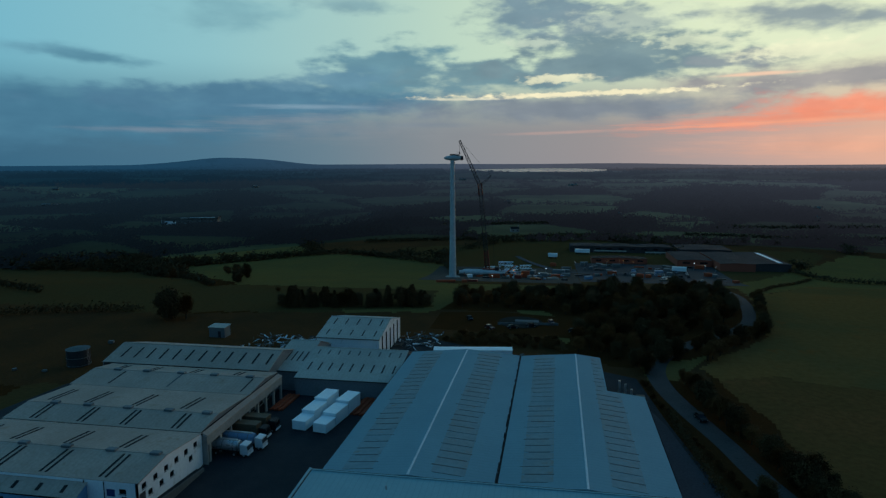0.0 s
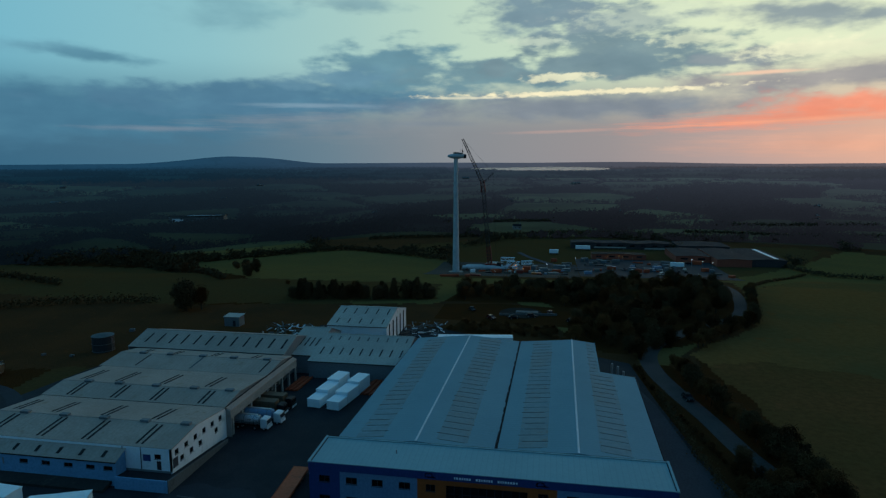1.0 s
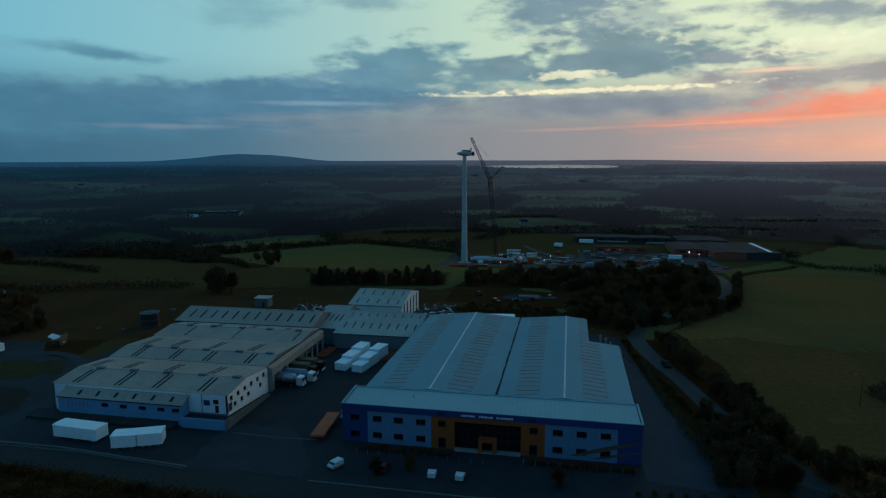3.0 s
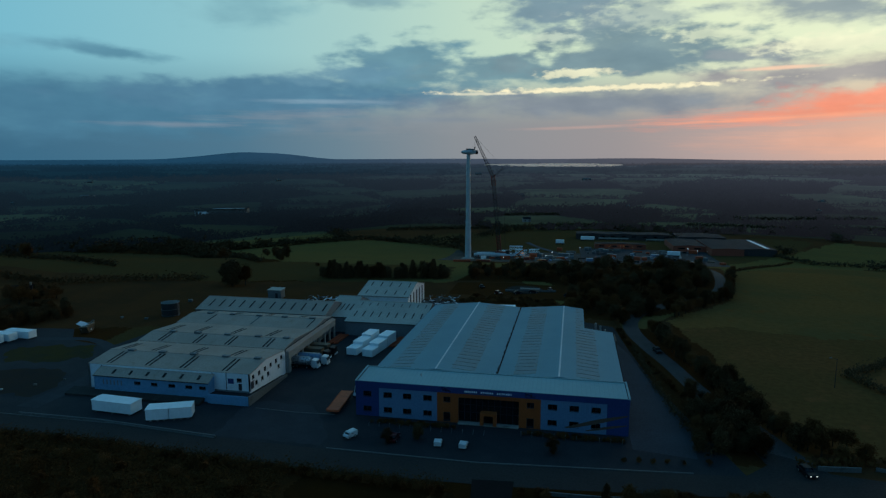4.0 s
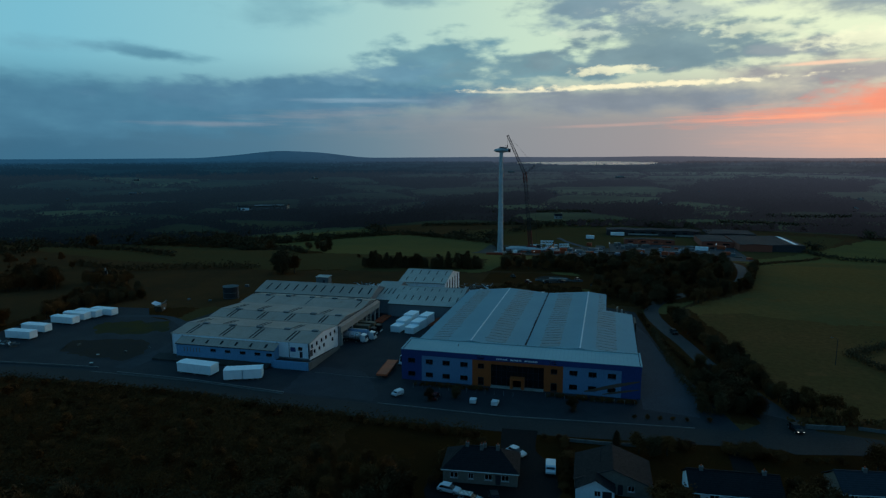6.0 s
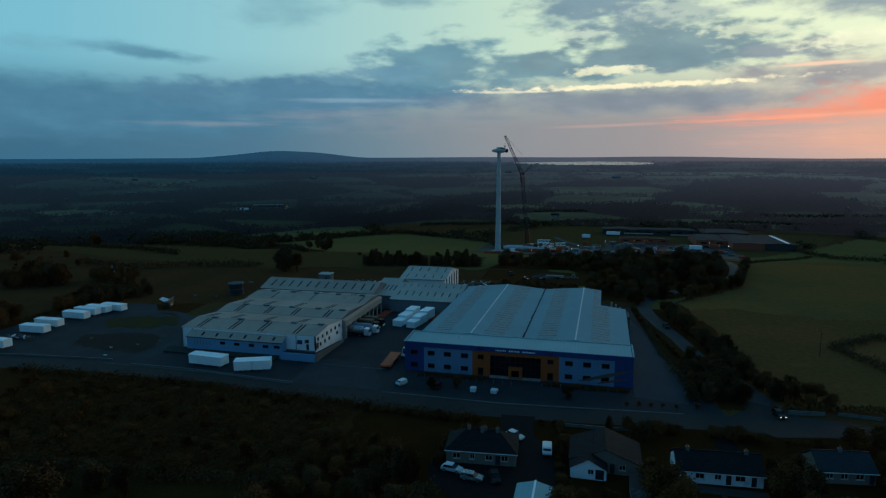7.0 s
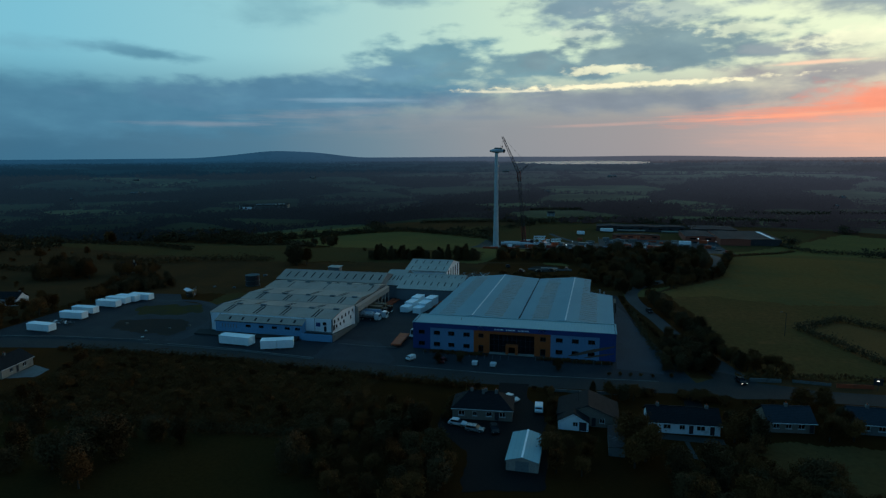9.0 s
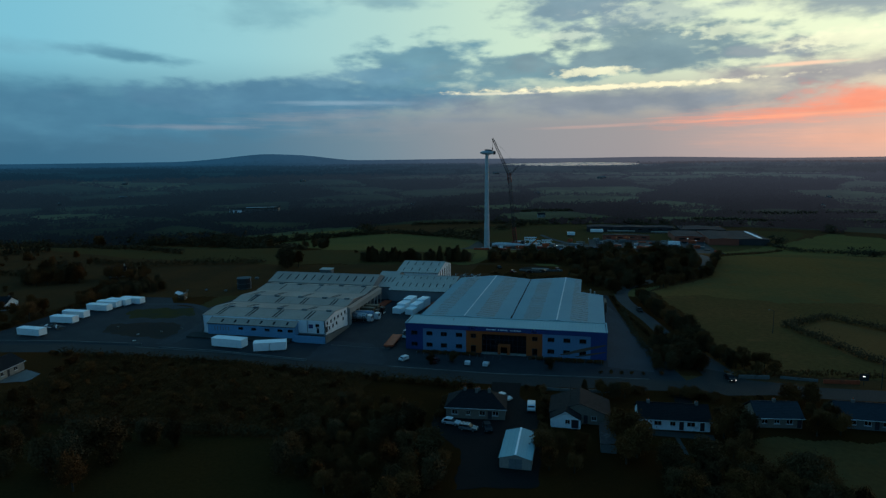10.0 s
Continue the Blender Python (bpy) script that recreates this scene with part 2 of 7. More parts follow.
M = {
    # haze put into the emission of land, fallow and trees, in three depths
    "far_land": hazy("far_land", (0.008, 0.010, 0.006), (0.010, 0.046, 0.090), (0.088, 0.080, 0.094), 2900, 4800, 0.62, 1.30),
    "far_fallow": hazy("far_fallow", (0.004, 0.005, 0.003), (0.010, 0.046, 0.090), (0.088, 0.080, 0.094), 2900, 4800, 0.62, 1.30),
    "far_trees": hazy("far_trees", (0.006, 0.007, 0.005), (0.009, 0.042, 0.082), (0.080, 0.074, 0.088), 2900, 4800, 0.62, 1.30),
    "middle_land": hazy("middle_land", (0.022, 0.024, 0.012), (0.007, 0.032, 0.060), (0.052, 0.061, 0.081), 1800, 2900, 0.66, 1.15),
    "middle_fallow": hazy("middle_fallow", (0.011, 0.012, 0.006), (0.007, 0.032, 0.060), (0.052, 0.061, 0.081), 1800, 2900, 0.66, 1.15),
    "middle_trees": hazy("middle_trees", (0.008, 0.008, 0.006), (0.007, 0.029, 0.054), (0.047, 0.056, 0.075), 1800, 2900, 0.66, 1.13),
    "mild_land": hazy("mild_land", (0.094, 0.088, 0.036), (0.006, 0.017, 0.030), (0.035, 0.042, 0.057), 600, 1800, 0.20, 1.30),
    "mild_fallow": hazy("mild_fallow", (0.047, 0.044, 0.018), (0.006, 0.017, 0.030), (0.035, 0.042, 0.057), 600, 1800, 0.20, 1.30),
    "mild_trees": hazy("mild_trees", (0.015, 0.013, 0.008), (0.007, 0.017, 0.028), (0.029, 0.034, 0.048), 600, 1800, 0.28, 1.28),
    "near_pasture": material("near_pasture", (0.132, 0.072, 0.025), (0.175, 0.078, 0.028), 0.9, scale=0.3, bump=0.5, wear=(0.192, 0.078, 0.029), dist=0.3, spec=0.0),
    "brown_pasture": material("brown_pasture", (0.201, 0.101, 0.033), (0.126, 0.089, 0.034), 0.9, scale=0.22, bump=0.5, wear=(0.198, 0.078, 0.023), dist=0.3, spec=0.0),
    "pasture": material("pasture", (0.165, 0.115, 0.038), (0.142, 0.103, 0.038), 0.9, scale=0.4, bump=0.5, wear=(0.171, 0.094, 0.032), dist=0.3, spec=0.0),
    "meadow": material("meadow", (0.097, 0.061, 0.024), (0.106, 0.057, 0.021), 0.9, scale=0.4, bump=0.5, wear=(0.072, 0.052, 0.022), dist=0.3, spec=0.0),
    "rough_grass": material("rough_grass", (0.107, 0.048, 0.020), (0.077, 0.040, 0.019), 0.95, scale=0.6, bump=0.7, wear=(0.134, 0.048, 0.018), dist=0.4, spec=0.0),
    "stubble": material("stubble", (0.208, 0.090, 0.032), (0.176, 0.081, 0.030), 0.95, scale=0.5, bump=0.4, dist=0.2, spec=0.0),
    "wood_floor": material("wood_floor", (0.069, 0.029, 0.011), (0.081, 0.031, 0.011), 0.95, scale=0.8, bump=0.8, dist=0.4, spec=0.0),
    "dark_field": material("dark_field", (0.048, 0.026, 0.009), (0.057, 0.028, 0.009), 0.95, scale=0.6, bump=0.6, dist=0.3, spec=0.0),
    "lawn": material("lawn", (0.051, 0.020, 0.006), (0.041, 0.017, 0.006), 0.95, scale=1.0, bump=0.5, wear=(0.061, 0.023, 0.008), dist=0.2, spec=0.0),
    "tarmac": material("tarmac", (0.026, 0.029, 0.034), (0.037, 0.039, 0.043), 0.85, scale=1.6, bump=0.2, wear=(0.019, 0.020, 0.023), dist=0.02, spec=0.1),
    "pale_tarmac": material("pale_tarmac", (0.052, 0.062, 0.076), (0.044, 0.051, 0.061), 0.85, scale=1.0, bump=0.2, wear=(0.038, 0.042, 0.048), dist=0.02, spec=0.1),
    "patched_tarmac": material("patched_tarmac", (0.034, 0.039, 0.046), (0.042, 0.048, 0.057), 0.85, scale=2.0, bump=0.2, wear=(0.024, 0.026, 0.030), dist=0.02, spec=0.1),
    "road": material("road_surface", (0.044, 0.039, 0.037), (0.037, 0.033, 0.032), 0.85, scale=1.0, bump=0.15, wear=(0.026, 0.026, 0.028), dist=0.02, spec=0.08),
    "worn_road": material("worn_road_surface", (0.078, 0.072, 0.070), (0.064, 0.060, 0.058), 0.85, scale=1.0, bump=0.15, wear=(0.045, 0.044, 0.044), dist=0.02, spec=0.08),
    "dark_drive": material("dark_drive_surface", (0.018, 0.014, 0.014), (0.014, 0.012, 0.012), 0.9, scale=1.4, bump=0.25, wear=(0.023, 0.018, 0.017), dist=0.02, spec=0.05),
    "yard_grass": material("thin_yard_grass", (0.075, 0.057, 0.023), (0.055, 0.049, 0.030), 0.95, scale=1.6, bump=0.5, wear=(0.044, 0.046, 0.039), dist=0.1, spec=0.0),
    "yard_earth": material("bare_yard_earth", (0.060, 0.044, 0.034), (0.049, 0.041, 0.036), 0.95, scale=2.0, bump=0.5, wear=(0.044, 0.039, 0.036), dist=0.1, spec=0.0),
    "gravel": material("gravel", (0.050, 0.048, 0.044), (0.036, 0.036, 0.032), 0.95, scale=1.0, bump=0.5, wear=(0.07, 0.065, 0.055), dist=0.1, spec=0.1),
    "concrete": material("concrete", (0.30, 0.29, 0.27), (0.24, 0.23, 0.21), 0.85, bump=0.2, wear=(0.16, 0.15, 0.13)),
    "roof_new": material("grey_steel_roof", (0.170, 0.318, 0.365), (0.158, 0.298, 0.343), 0.7, 0.0, 1.0, bump=0.08, sheet=1.0, across="Y", wear=(0.160, 0.285, 0.322), spec=0.08, grain=0.12),
    "roof_office": material("office_roof", (0.243, 0.405, 0.432), (0.225, 0.378, 0.405), 0.6, bump=0.08, sheet=1.0, across="X", spec=0.12, grain=0.15),
    "roof_old": material("fibre_cement_roof", (0.45, 0.350, 0.290), (0.38, 0.295, 0.245), 0.85, bump=0.35, sheet=1.0, across="X", wear=(0.30, 0.215, 0.155), spec=0.1),
    "roof_link": material("link_roof", (0.44, 0.42, 0.37), (0.37, 0.35, 0.31), 0.7, bump=0.4, sheet=1.0, across="X", wear=(0.29, 0.275, 0.23)),
    "rooflight": material("aged_rooflight", (0.168, 0.282, 0.315), (0.180, 0.255, 0.268), 0.6, fine=4, wear=(0.200, 0.195, 0.165), spec=0.1, grain=0.3),
    "rooflight_dark": material("dark_rooflight", (0.020, 0.022, 0.024), (0.03, 0.03, 0.03), 0.75, spec=0.1),
    "ridge_cap": material("pale_ridge_cap", (0.55, 0.66, 0.70), (0.46, 0.56, 0.60), 0.5),
    "gutter": material("dark_gutter", (0.018, 0.020, 0.024), (0.028, 0.028, 0.030), 0.8, spec=0.05),
    "trim_dark": material("dark_trim", (0.035, 0.04, 0.055), (0.045, 0.05, 0.06), 0.5),
    "blue": material("royal_blue_cladding", (0.024, 0.058, 0.20), (0.021, 0.050, 0.175), 0.45, bump=0.2, sheet=0.5, across="X"),
    "grey_clad": material("grey_blue_cladding", (0.14, 0.255, 0.40), (0.125, 0.235, 0.375), 0.45, bump=0.2, sheet=0.5, across="X"),
    "orange": material("orange_cladding", (0.40, 0.088, 0.020), (0.35, 0.076, 0.018), 0.55, bump=0.2, sheet=0.5, across="X"),
    "gold": material("tan_vinyl", (0.135, 0.085, 0.060), (0.115, 0.074, 0.054), 0.6, bump=0.05),
    "white": material("white_sheeting", (0.85, 0.90, 0.92), (0.79, 0.84, 0.86), 0.5, bump=0.1, fine=3, dist=0.03, grain=0.2),
    "white_wall": material("white_painted_wall", (0.80, 0.83, 0.86), (0.72, 0.75, 0.78), 0.75, wear=(0.46, 0.47, 0.46), grain=0.3),
    "pale_blue_wall": material("pale_blue_painted_wall", (0.14, 0.33, 0.53), (0.12, 0.29, 0.47), 0.75, wear=(0.10, 0.21, 0.32)),
    "link_wall": material("grey_sheet_wall", (0.185, 0.205, 0.22), (0.165, 0.185, 0.20), 0.65, sheet=0.5, across="X", wear=(0.13, 0.14, 0.14)),
    "block_wall": material("rendered_wall", (0.324, 0.310, 0.294), (0.270, 0.258, 0.244), 0.85, wear=(0.198, 0.181, 0.168)),
    "cream": material("cream_render", (0.202, 0.166, 0.138), (0.168, 0.140, 0.116), 0.85, wear=(0.134, 0.106, 0.085)),
    "house_wall": material("pale_house_wall", (0.308, 0.275, 0.246), (0.266, 0.236, 0.211), 0.85, wear=(0.201, 0.175, 0.153)),
    "slate": material("slate_roof", (0.015, 0.015, 0.017), (0.020, 0.019, 0.020), 0.8, sheet=0.35, across="Y", bump=0.5, spec=0.1),
    "blue_slate": material("blue_grey_tiles", (0.030, 0.038, 0.046), (0.026, 0.032, 0.040), 0.8, sheet=0.35, across="Y", bump=0.5, spec=0.1),
    "brick": material("red_brick", (0.340, 0.084, 0.049), (0.289, 0.070, 0.041), 0.85, wear=(0.221, 0.070, 0.041)),
    "glass": glassy("window_glass", (0.55, 0.62, 0.68)),
    "dark_glass": glassy("dark_glass", (0.05, 0.06, 0.075), 0.08),
    "frame_dark": material("dark_window_frame", (0.03, 0.032, 0.04), None, 0.5),
    "frame_white": material("white_window_frame", (0.62, 0.63, 0.64), None, 0.5),
    "steel": material("galvanised_steel", (0.42, 0.44, 0.45), (0.34, 0.36, 0.37), 0.45, 0.7),
    "tower": material("tower_paint", (0.52, 0.55, 0.56), (0.48, 0.51, 0.52), 0.4, fine=2, bump=0.03),
    "crane_red": material("crane_red_paint", (0.26, 0.036, 0.022), (0.22, 0.03, 0.02), 0.5),
    "crane_dark": material("dark_crane_steel", (0.035, 0.03, 0.032), None, 0.6),
    "rust": material("red_oxide", (0.450, 0.077, 0.029), (0.360, 0.062, 0.024), 0.9, wear=(0.225, 0.050, 0.022)),
    "hivis_deck": material("worn_orange_deck", (0.70, 0.135, 0.055), (0.56, 0.11, 0.045), 0.8, wear=(0.40, 0.085, 0.04)),
    "hivis": material("machine_orange", (0.62, 0.14, 0.02), (0.5, 0.11, 0.02), 0.5),
    "tyre": material("tyre_rubber", (0.018, 0.018, 0.019), None, 0.9),
    "chassis": material("black_chassis", (0.02, 0.02, 0.022), None, 0.7),
    "truck_silver": material("silver_tank", (0.48, 0.50, 0.52), (0.40, 0.42, 0.44), 0.3, 0.6),
    "truck_blue": material("light_blue_truck", (0.16, 0.27, 0.40), (0.14, 0.24, 0.36), 0.45),
    "truck_brown": material("brown_trailer", (0.13, 0.088, 0.055), (0.10, 0.07, 0.046), 0.6),
    "car_white": material("white_car_paint", (0.70, 0.72, 0.74), None, 0.25, bump=0.0),
    "car_silver": material("silver_car_paint", (0.36, 0.38, 0.40), None, 0.25, 0.5, bump=0.0),
    "car_dark": material("dark_car_paint", (0.014, 0.016, 0.02), None, 0.5, bump=0.0, spec=0.15),
    "car_red": material("dark_red_car_paint", (0.12, 0.02, 0.02), None, 0.25, bump=0.0),
    "car_blue": material("pale_blue_car_paint", (0.20, 0.30, 0.42), None, 0.25, bump=0.0),
    "bark": material("bark", (0.055, 0.042, 0.030), (0.04, 0.032, 0.024), 0.95, fine=20, bump=0.6),
    "leaf": leafy("broad_leaves", (0.079, 0.034, 0.011), (0.143, 0.055, 0.017)),
    "leaf_autumn": leafy("autumn_leaves", (0.091, 0.039, 0.012), (0.150, 0.059, 0.017)),
    "leaf_dark": leafy("dark_leaves", (0.062, 0.035, 0.015), (0.108, 0.057, 0.023)),
    "leaf_field": leafy("hedgerow_leaves", (0.050, 0.032, 0.014), (0.084, 0.050, 0.022)),
    "timber": material("weathered_timber", (0.16, 0.13, 0.10), (0.12, 0.10, 0.08), 0.9),
    "dark_tank": material("dark_tank_steel", (0.024, 0.026, 0.030), (0.036, 0.034, 0.034), 0.7),
    "grey_box": material("grey_cabinet", (0.16, 0.18, 0.19), None, 0.6),
    "hoarding": material("red_orange_hoarding", (0.32, 0.075, 0.03), (0.25, 0.06, 0.03), 0.8),
    "strip": material("brown_joint_strip", (0.080, 0.118, 0.130), (0.105, 0.125, 0.118), 0.8, spec=0.1),
    "wall_dull": material("dull_concrete_wall", (0.15, 0.15, 0.145), (0.12, 0.12, 0.115), 0.9, wear=(0.08, 0.08, 0.075)),
    "factory_roof": material("dark_factory_roof", (0.066, 0.055, 0.056), (0.048, 0.042, 0.043), 0.9, sheet=1.0, across="X", wear=(0.13, 0.12, 0.12), spec=0.05),
    "factory_wall": material("dull_factory_wall", (0.070, 0.058, 0.058), (0.055, 0.047, 0.048), 0.9, wear=(0.10, 0.085, 0.08), spec=0.05),
    "lake_water": material("lake_water", (0.03, 0.04, 0.05), (0.025, 0.035, 0.045), 0.15, fine=2, bump=0.02),
    "headlight": lamp_glow("lit_headlight", (1.0, 0.97, 0.9), 1.3),
    "amber": lamp_glow("amber_lamp", (1.0, 0.42, 0.12), 1.2),
    "cold_lamp": lamp_glow("white_lamp", (0.85, 0.95, 1.0), 3.0),
}


# ---- building blocks ----
def smooth(a, b, v):
    t = min(1.0, max(0.0, (v - a) / (b - a)))
    return t * t * (3 - 2 * t)


HUB = (15.0, -130.0)


def ground_z(x, y):
    """Height of the land: level round the works, lower beyond, rising to the far skyline."""
    d = math.hypot(x - HUB[0], y - HUB[1])
    z = -12.0 * smooth(185, 330, y) - 10.0 * smooth(-130, -330, x) * smooth(120, 330, y)
    if d > 900:
        roll = 5.0 * noise.noise((x / 420, y / 420, 0.3)) * smooth(900, 1300, d) * smooth(2200, 1600, d)
        z += (29.0 - z) * smooth(1000, 2300, d) + roll
        sky = 31.0 + 7.0 * noise.noise((math.atan2(x - HUB[0], y - HUB[1]) * 5, 0.7, 0.1))
        a = math.degrees(math.atan2(x - HUB[0], y - HUB[1]))
        z += (sky - 14.0 * smooth(6, 22, a)) * smooth(4480, 4800, d)
        z += smooth(3900, 4750, d) * 42 * (smooth(-37.0, -28.5, a) * smooth(-20.5, -26.5, a) + 0.2 * smooth(-33, -29, a) * smooth(-25, -29, a))
    return z


def part(name, bm, mat, parent=None, label="", m=None):
    """Links a bmesh as one mesh object under a thing or a part."""
    if m is not None:
        bm.transform(m)
    bmesh.ops.recalc_face_normals(bm, faces=bm.faces)
    me = bpy.data.meshes.new(name)
    bm.to_mesh(me)
    bm.free()
    for one in mat if isinstance(mat, (list, tuple)) else [mat]:
        me.materials.append(M[one])
    ob = new(name, me)
    if parent is not None:
        ob.parent = parent
    if label:
        ob["label"] = label
    return ob


def thing(name, label, category, m=None, group="", kind=""):
    """The Empty at the base of a thing, at the pose m."""
    ob = tagged(new(name), label, category, group, kind)
    ob.empty_display_size = 0.5
    if m is not None:
        ob.matrix_world = m
    return ob


def box(bm, x0, x1, y0, y1, z0, z1):
    v = [bm.verts.new(p) for p in ((x0, y0, z0), (x1, y0, z0), (x1, y1, z0), (x0, y1, z0), (x0, y0, z1), (x1, y0, z1), (x1, y1, z1), (x0, y1, z1))]
    for f in ((0, 3, 2, 1), (4, 5, 6, 7), (0, 1, 5, 4), (1, 2, 6, 5), (2, 3, 7, 6), (3, 0, 4, 7)):
        bm.faces.new([v[i] for i in f])
    return bm


def boxes(*rows):
    bm = bmesh.new()
    for r in rows:
        box(bm, *r)
    return bm


def soft_box(x0, x1, y0, y1, z0, z1, r=0.1, seg=2):
    bm = boxes((x0, x1, y0, y1, z0, z1))
    bmesh.ops.bevel(bm, geom=bm.edges[:], offset=r, segments=seg, affect="EDGES", profile=0.5)
    return bm


def slab(pts, thick, bm=None):
    """A sheet on the corner points, that thick downwards."""
    bm = bm or bmesh.new()
    top = [bm.verts.new(p) for p in pts]
    low = [bm.verts.new((p[0], p[1], p[2] - thick)) for p in pts]
    bm.faces.new(top)
    bm.faces.new(low[::-1])
    for i in range(len(pts)):
        j = (i + 1) % len(pts)
        bm.faces.new((top[i], top[j], low[j], low[i]))
    return bm


def prism(profile, x0, x1, bm=None):
    """A (y, z) outline drawn out along x."""
    bm = bm or bmesh.new()
    a = [bm.verts.new((x0, y, z)) for y, z in profile]
    b = [bm.verts.new((x1, y, z)) for y, z in profile]
    bm.faces.new(a)
    bm.faces.new(b[::-1])
    for i in range(len(profile)):
        j = (i + 1) % len(profile)
        bm.faces.new((a[i], a[j], b[j], b[i]))
    return bm


def tube(p, q, r0, r1=None, seg=8, bm=None, caps=True):
    """A round or tapered bar from p to q."""
    bm = bm or bmesh.new()
    p, q = Vector(p), Vector(q)
    r1 = r0 if r1 is None else r1
    turn = (q - p).to_track_quat("Z", "Y").to_matrix().to_4x4()
    bmesh.ops.create_cone(bm, cap_ends=caps, segments=seg, radius1=r0, radius2=r1, depth=(q - p).length,
                          matrix=Matrix.Translation((p + q) / 2) @ turn)
    return bm


def pierced(u0, u1, z0, z1, thick, holes):
    """A wall along x, its outer face at y = 0, with openings (u0, u1, z0, z1) right through it."""
    bm = bmesh.new()
    us = sorted({u0, u1, *[h[0] for h in holes], *[h[1] for h in holes]})
    zs = sorted({z0, z1, *[h[2] for h in holes], *[h[3] for h in holes]})
    nu, nz = len(us) - 1, len(zs) - 1

    def solid(i, j):
        if not (0 <= i < nu and 0 <= j < nz):
            return False
        mu, mz = (us[i] + us[i + 1]) / 2, (zs[j] + zs[j + 1]) / 2
        return not any(h[0] < mu < h[1] and h[2] < mz < h[3] for h in holes)

    grid = {}

    def at(i, j, k):
        if (i, j, k) not in grid:
            grid[i, j, k] = bm.verts.new((us[i], thick * k, zs[j]))
        return grid[i, j, k]

    for i in range(nu):
        for j in range(nz):
            if not solid(i, j):
                continue
            for k in (0, 1):
                bm.faces.new((at(i, j, k), at(i + 1, j, k), at(i + 1, j + 1, k), at(i, j + 1, k)))
            for di, dj, p, q in ((-1, 0, (i, j), (i, j + 1)), (1, 0, (i + 1, j), (i + 1, j + 1)), (0, -1, (i, j), (i + 1, j)), (0, 1, (i, j + 1), (i + 1, j + 1))):
                if not solid(i + di, j + dj):
                    bm.faces.new((at(*p, 0), at(*q, 0), at(*q, 1), at(*p, 1)))
    return bm


def window(parent, u, z, w, h, m=None, trim="frame_dark", glass="glass", bars=1, deep=0.1, name="window"):
    """A window in a wall along x: a frame with bars, a sill and panes behind. u, z: its lower left corner."""
    t = 0.09
    bm = boxes((u, u + w, deep, deep + 0.08, z, z + t), (u, u + w, deep, deep + 0.08, z + h - t, z + h),
               (u, u + t, deep, deep + 0.08, z + t, z + h - t), (u + w - t, u + w, deep, deep + 0.08, z + t, z + h - t))
    for i in range(bars):
        c = u + w * (i + 1) / (bars + 1)
        box(bm, c - 0.04, c + 0.04, deep, deep + 0.08, z + t, z + h - t)
    ob = part(name, bm, trim, parent, m=m)
    for i in range(bars + 1):
        a, b = u + w * i / (bars + 1) + 0.05, u + w * (i + 1) / (bars + 1) - 0.05
        part("pane", boxes((a, b, deep + 0.03, deep + 0.05, z + t - 0.02, z + h - t + 0.02)), glass, ob, m=m)
    part("sill", boxes((u - 0.05, u + w + 0.05, -0.06, deep, z - 0.08, z - 0.003)), trim, ob, m=m)
    return ob


def ribbon(points, widths, z=0.03, bm=None, lift=ground_z):
    """A strip of road along a smooth line through the points."""
    bm = bm or bmesh.new()
    line = []
    for i in range(len(points) - 1):
        p0, p1, p2, p3 = (Vector(points[max(0, min(len(points) - 1, i + k))]) for k in (-1, 0, 1, 2))
        for s in range(12):
            t = s / 12
            line.append((0.5 * (2 * p1 + (p2 - p0) * t + (2 * p0 - 5 * p1 + 4 * p2 - p3) * t * t + (3 * p1 - p0 - 3 * p2 + p3) * t ** 3),
                         widths[i] + (widths[i + 1] - widths[i]) * t))
    line.append((Vector(points[-1]), widths[-1]))
    rows = []
    for i, (p, w) in enumerate(line):
        d = (line[min(i + 1, len(line) - 1)][0] - line[max(i - 1, 0)][0]).normalized()
        s = Vector((-d.y, d.x)) * w / 2
        rows.append([bm.verts.new((q.x, q.y, lift(q.x, q.y) + z)) for q in (p + s, p - s)])
    for a, b in zip(rows, rows[1:]):
        bm.faces.new((a[0], a[1], b[1], b[0]))
    return bm


def sheet(points, z, lift=None):
    bm = bmesh.new()
    bm.faces.new([bm.verts.new((x, y, z + (lift(x, y) if lift else 0))) for x, y in points])
    return bm


def ragged(points, amp=0.7, step=1.3, seed=0):
    """The outline with an uneven edge."""
    out = []
    for i, (x0, y0) in enumerate(points):
        x1, y1 = points[(i + 1) % len(points)]
        k = max(1, int(math.hypot(x1 - x0, y1 - y0) / step))
        for j in range(k):
            x, y = x0 + (x1 - x0) * j / k, y0 + (y1 - y0) * j / k
            out.append((x + amp * 2 * noise.noise((x * 0.35, y * 0.35, seed)), y + amp * 2 * noise.noise((x * 0.35, y * 0.35, seed + 5.5))))
    return out


def inside(x, y, poly):
    hit = False
    for i in range(len(poly)):
        (x0, y0), (x1, y1) = poly[i - 1], poly[i]
        if (y0 > y) != (y1 > y) and x < (x1 - x0) * (y - y0) / (y1 - y0) + x0:
            hit = not hit
    return hit


def inside_many(xs, ys, poly):
    hit = np.zeros(len(xs), dtype=bool)
    for i in range(len(poly)):
        (x0, y0), (x1, y1) = poly[i - 1], poly[i]
        if y0 != y1:
            hit ^= ((y0 > ys) != (y1 > ys)) & (xs < (x1 - x0) * (ys - y0) / (y1 - y0) + x0)
    return hit


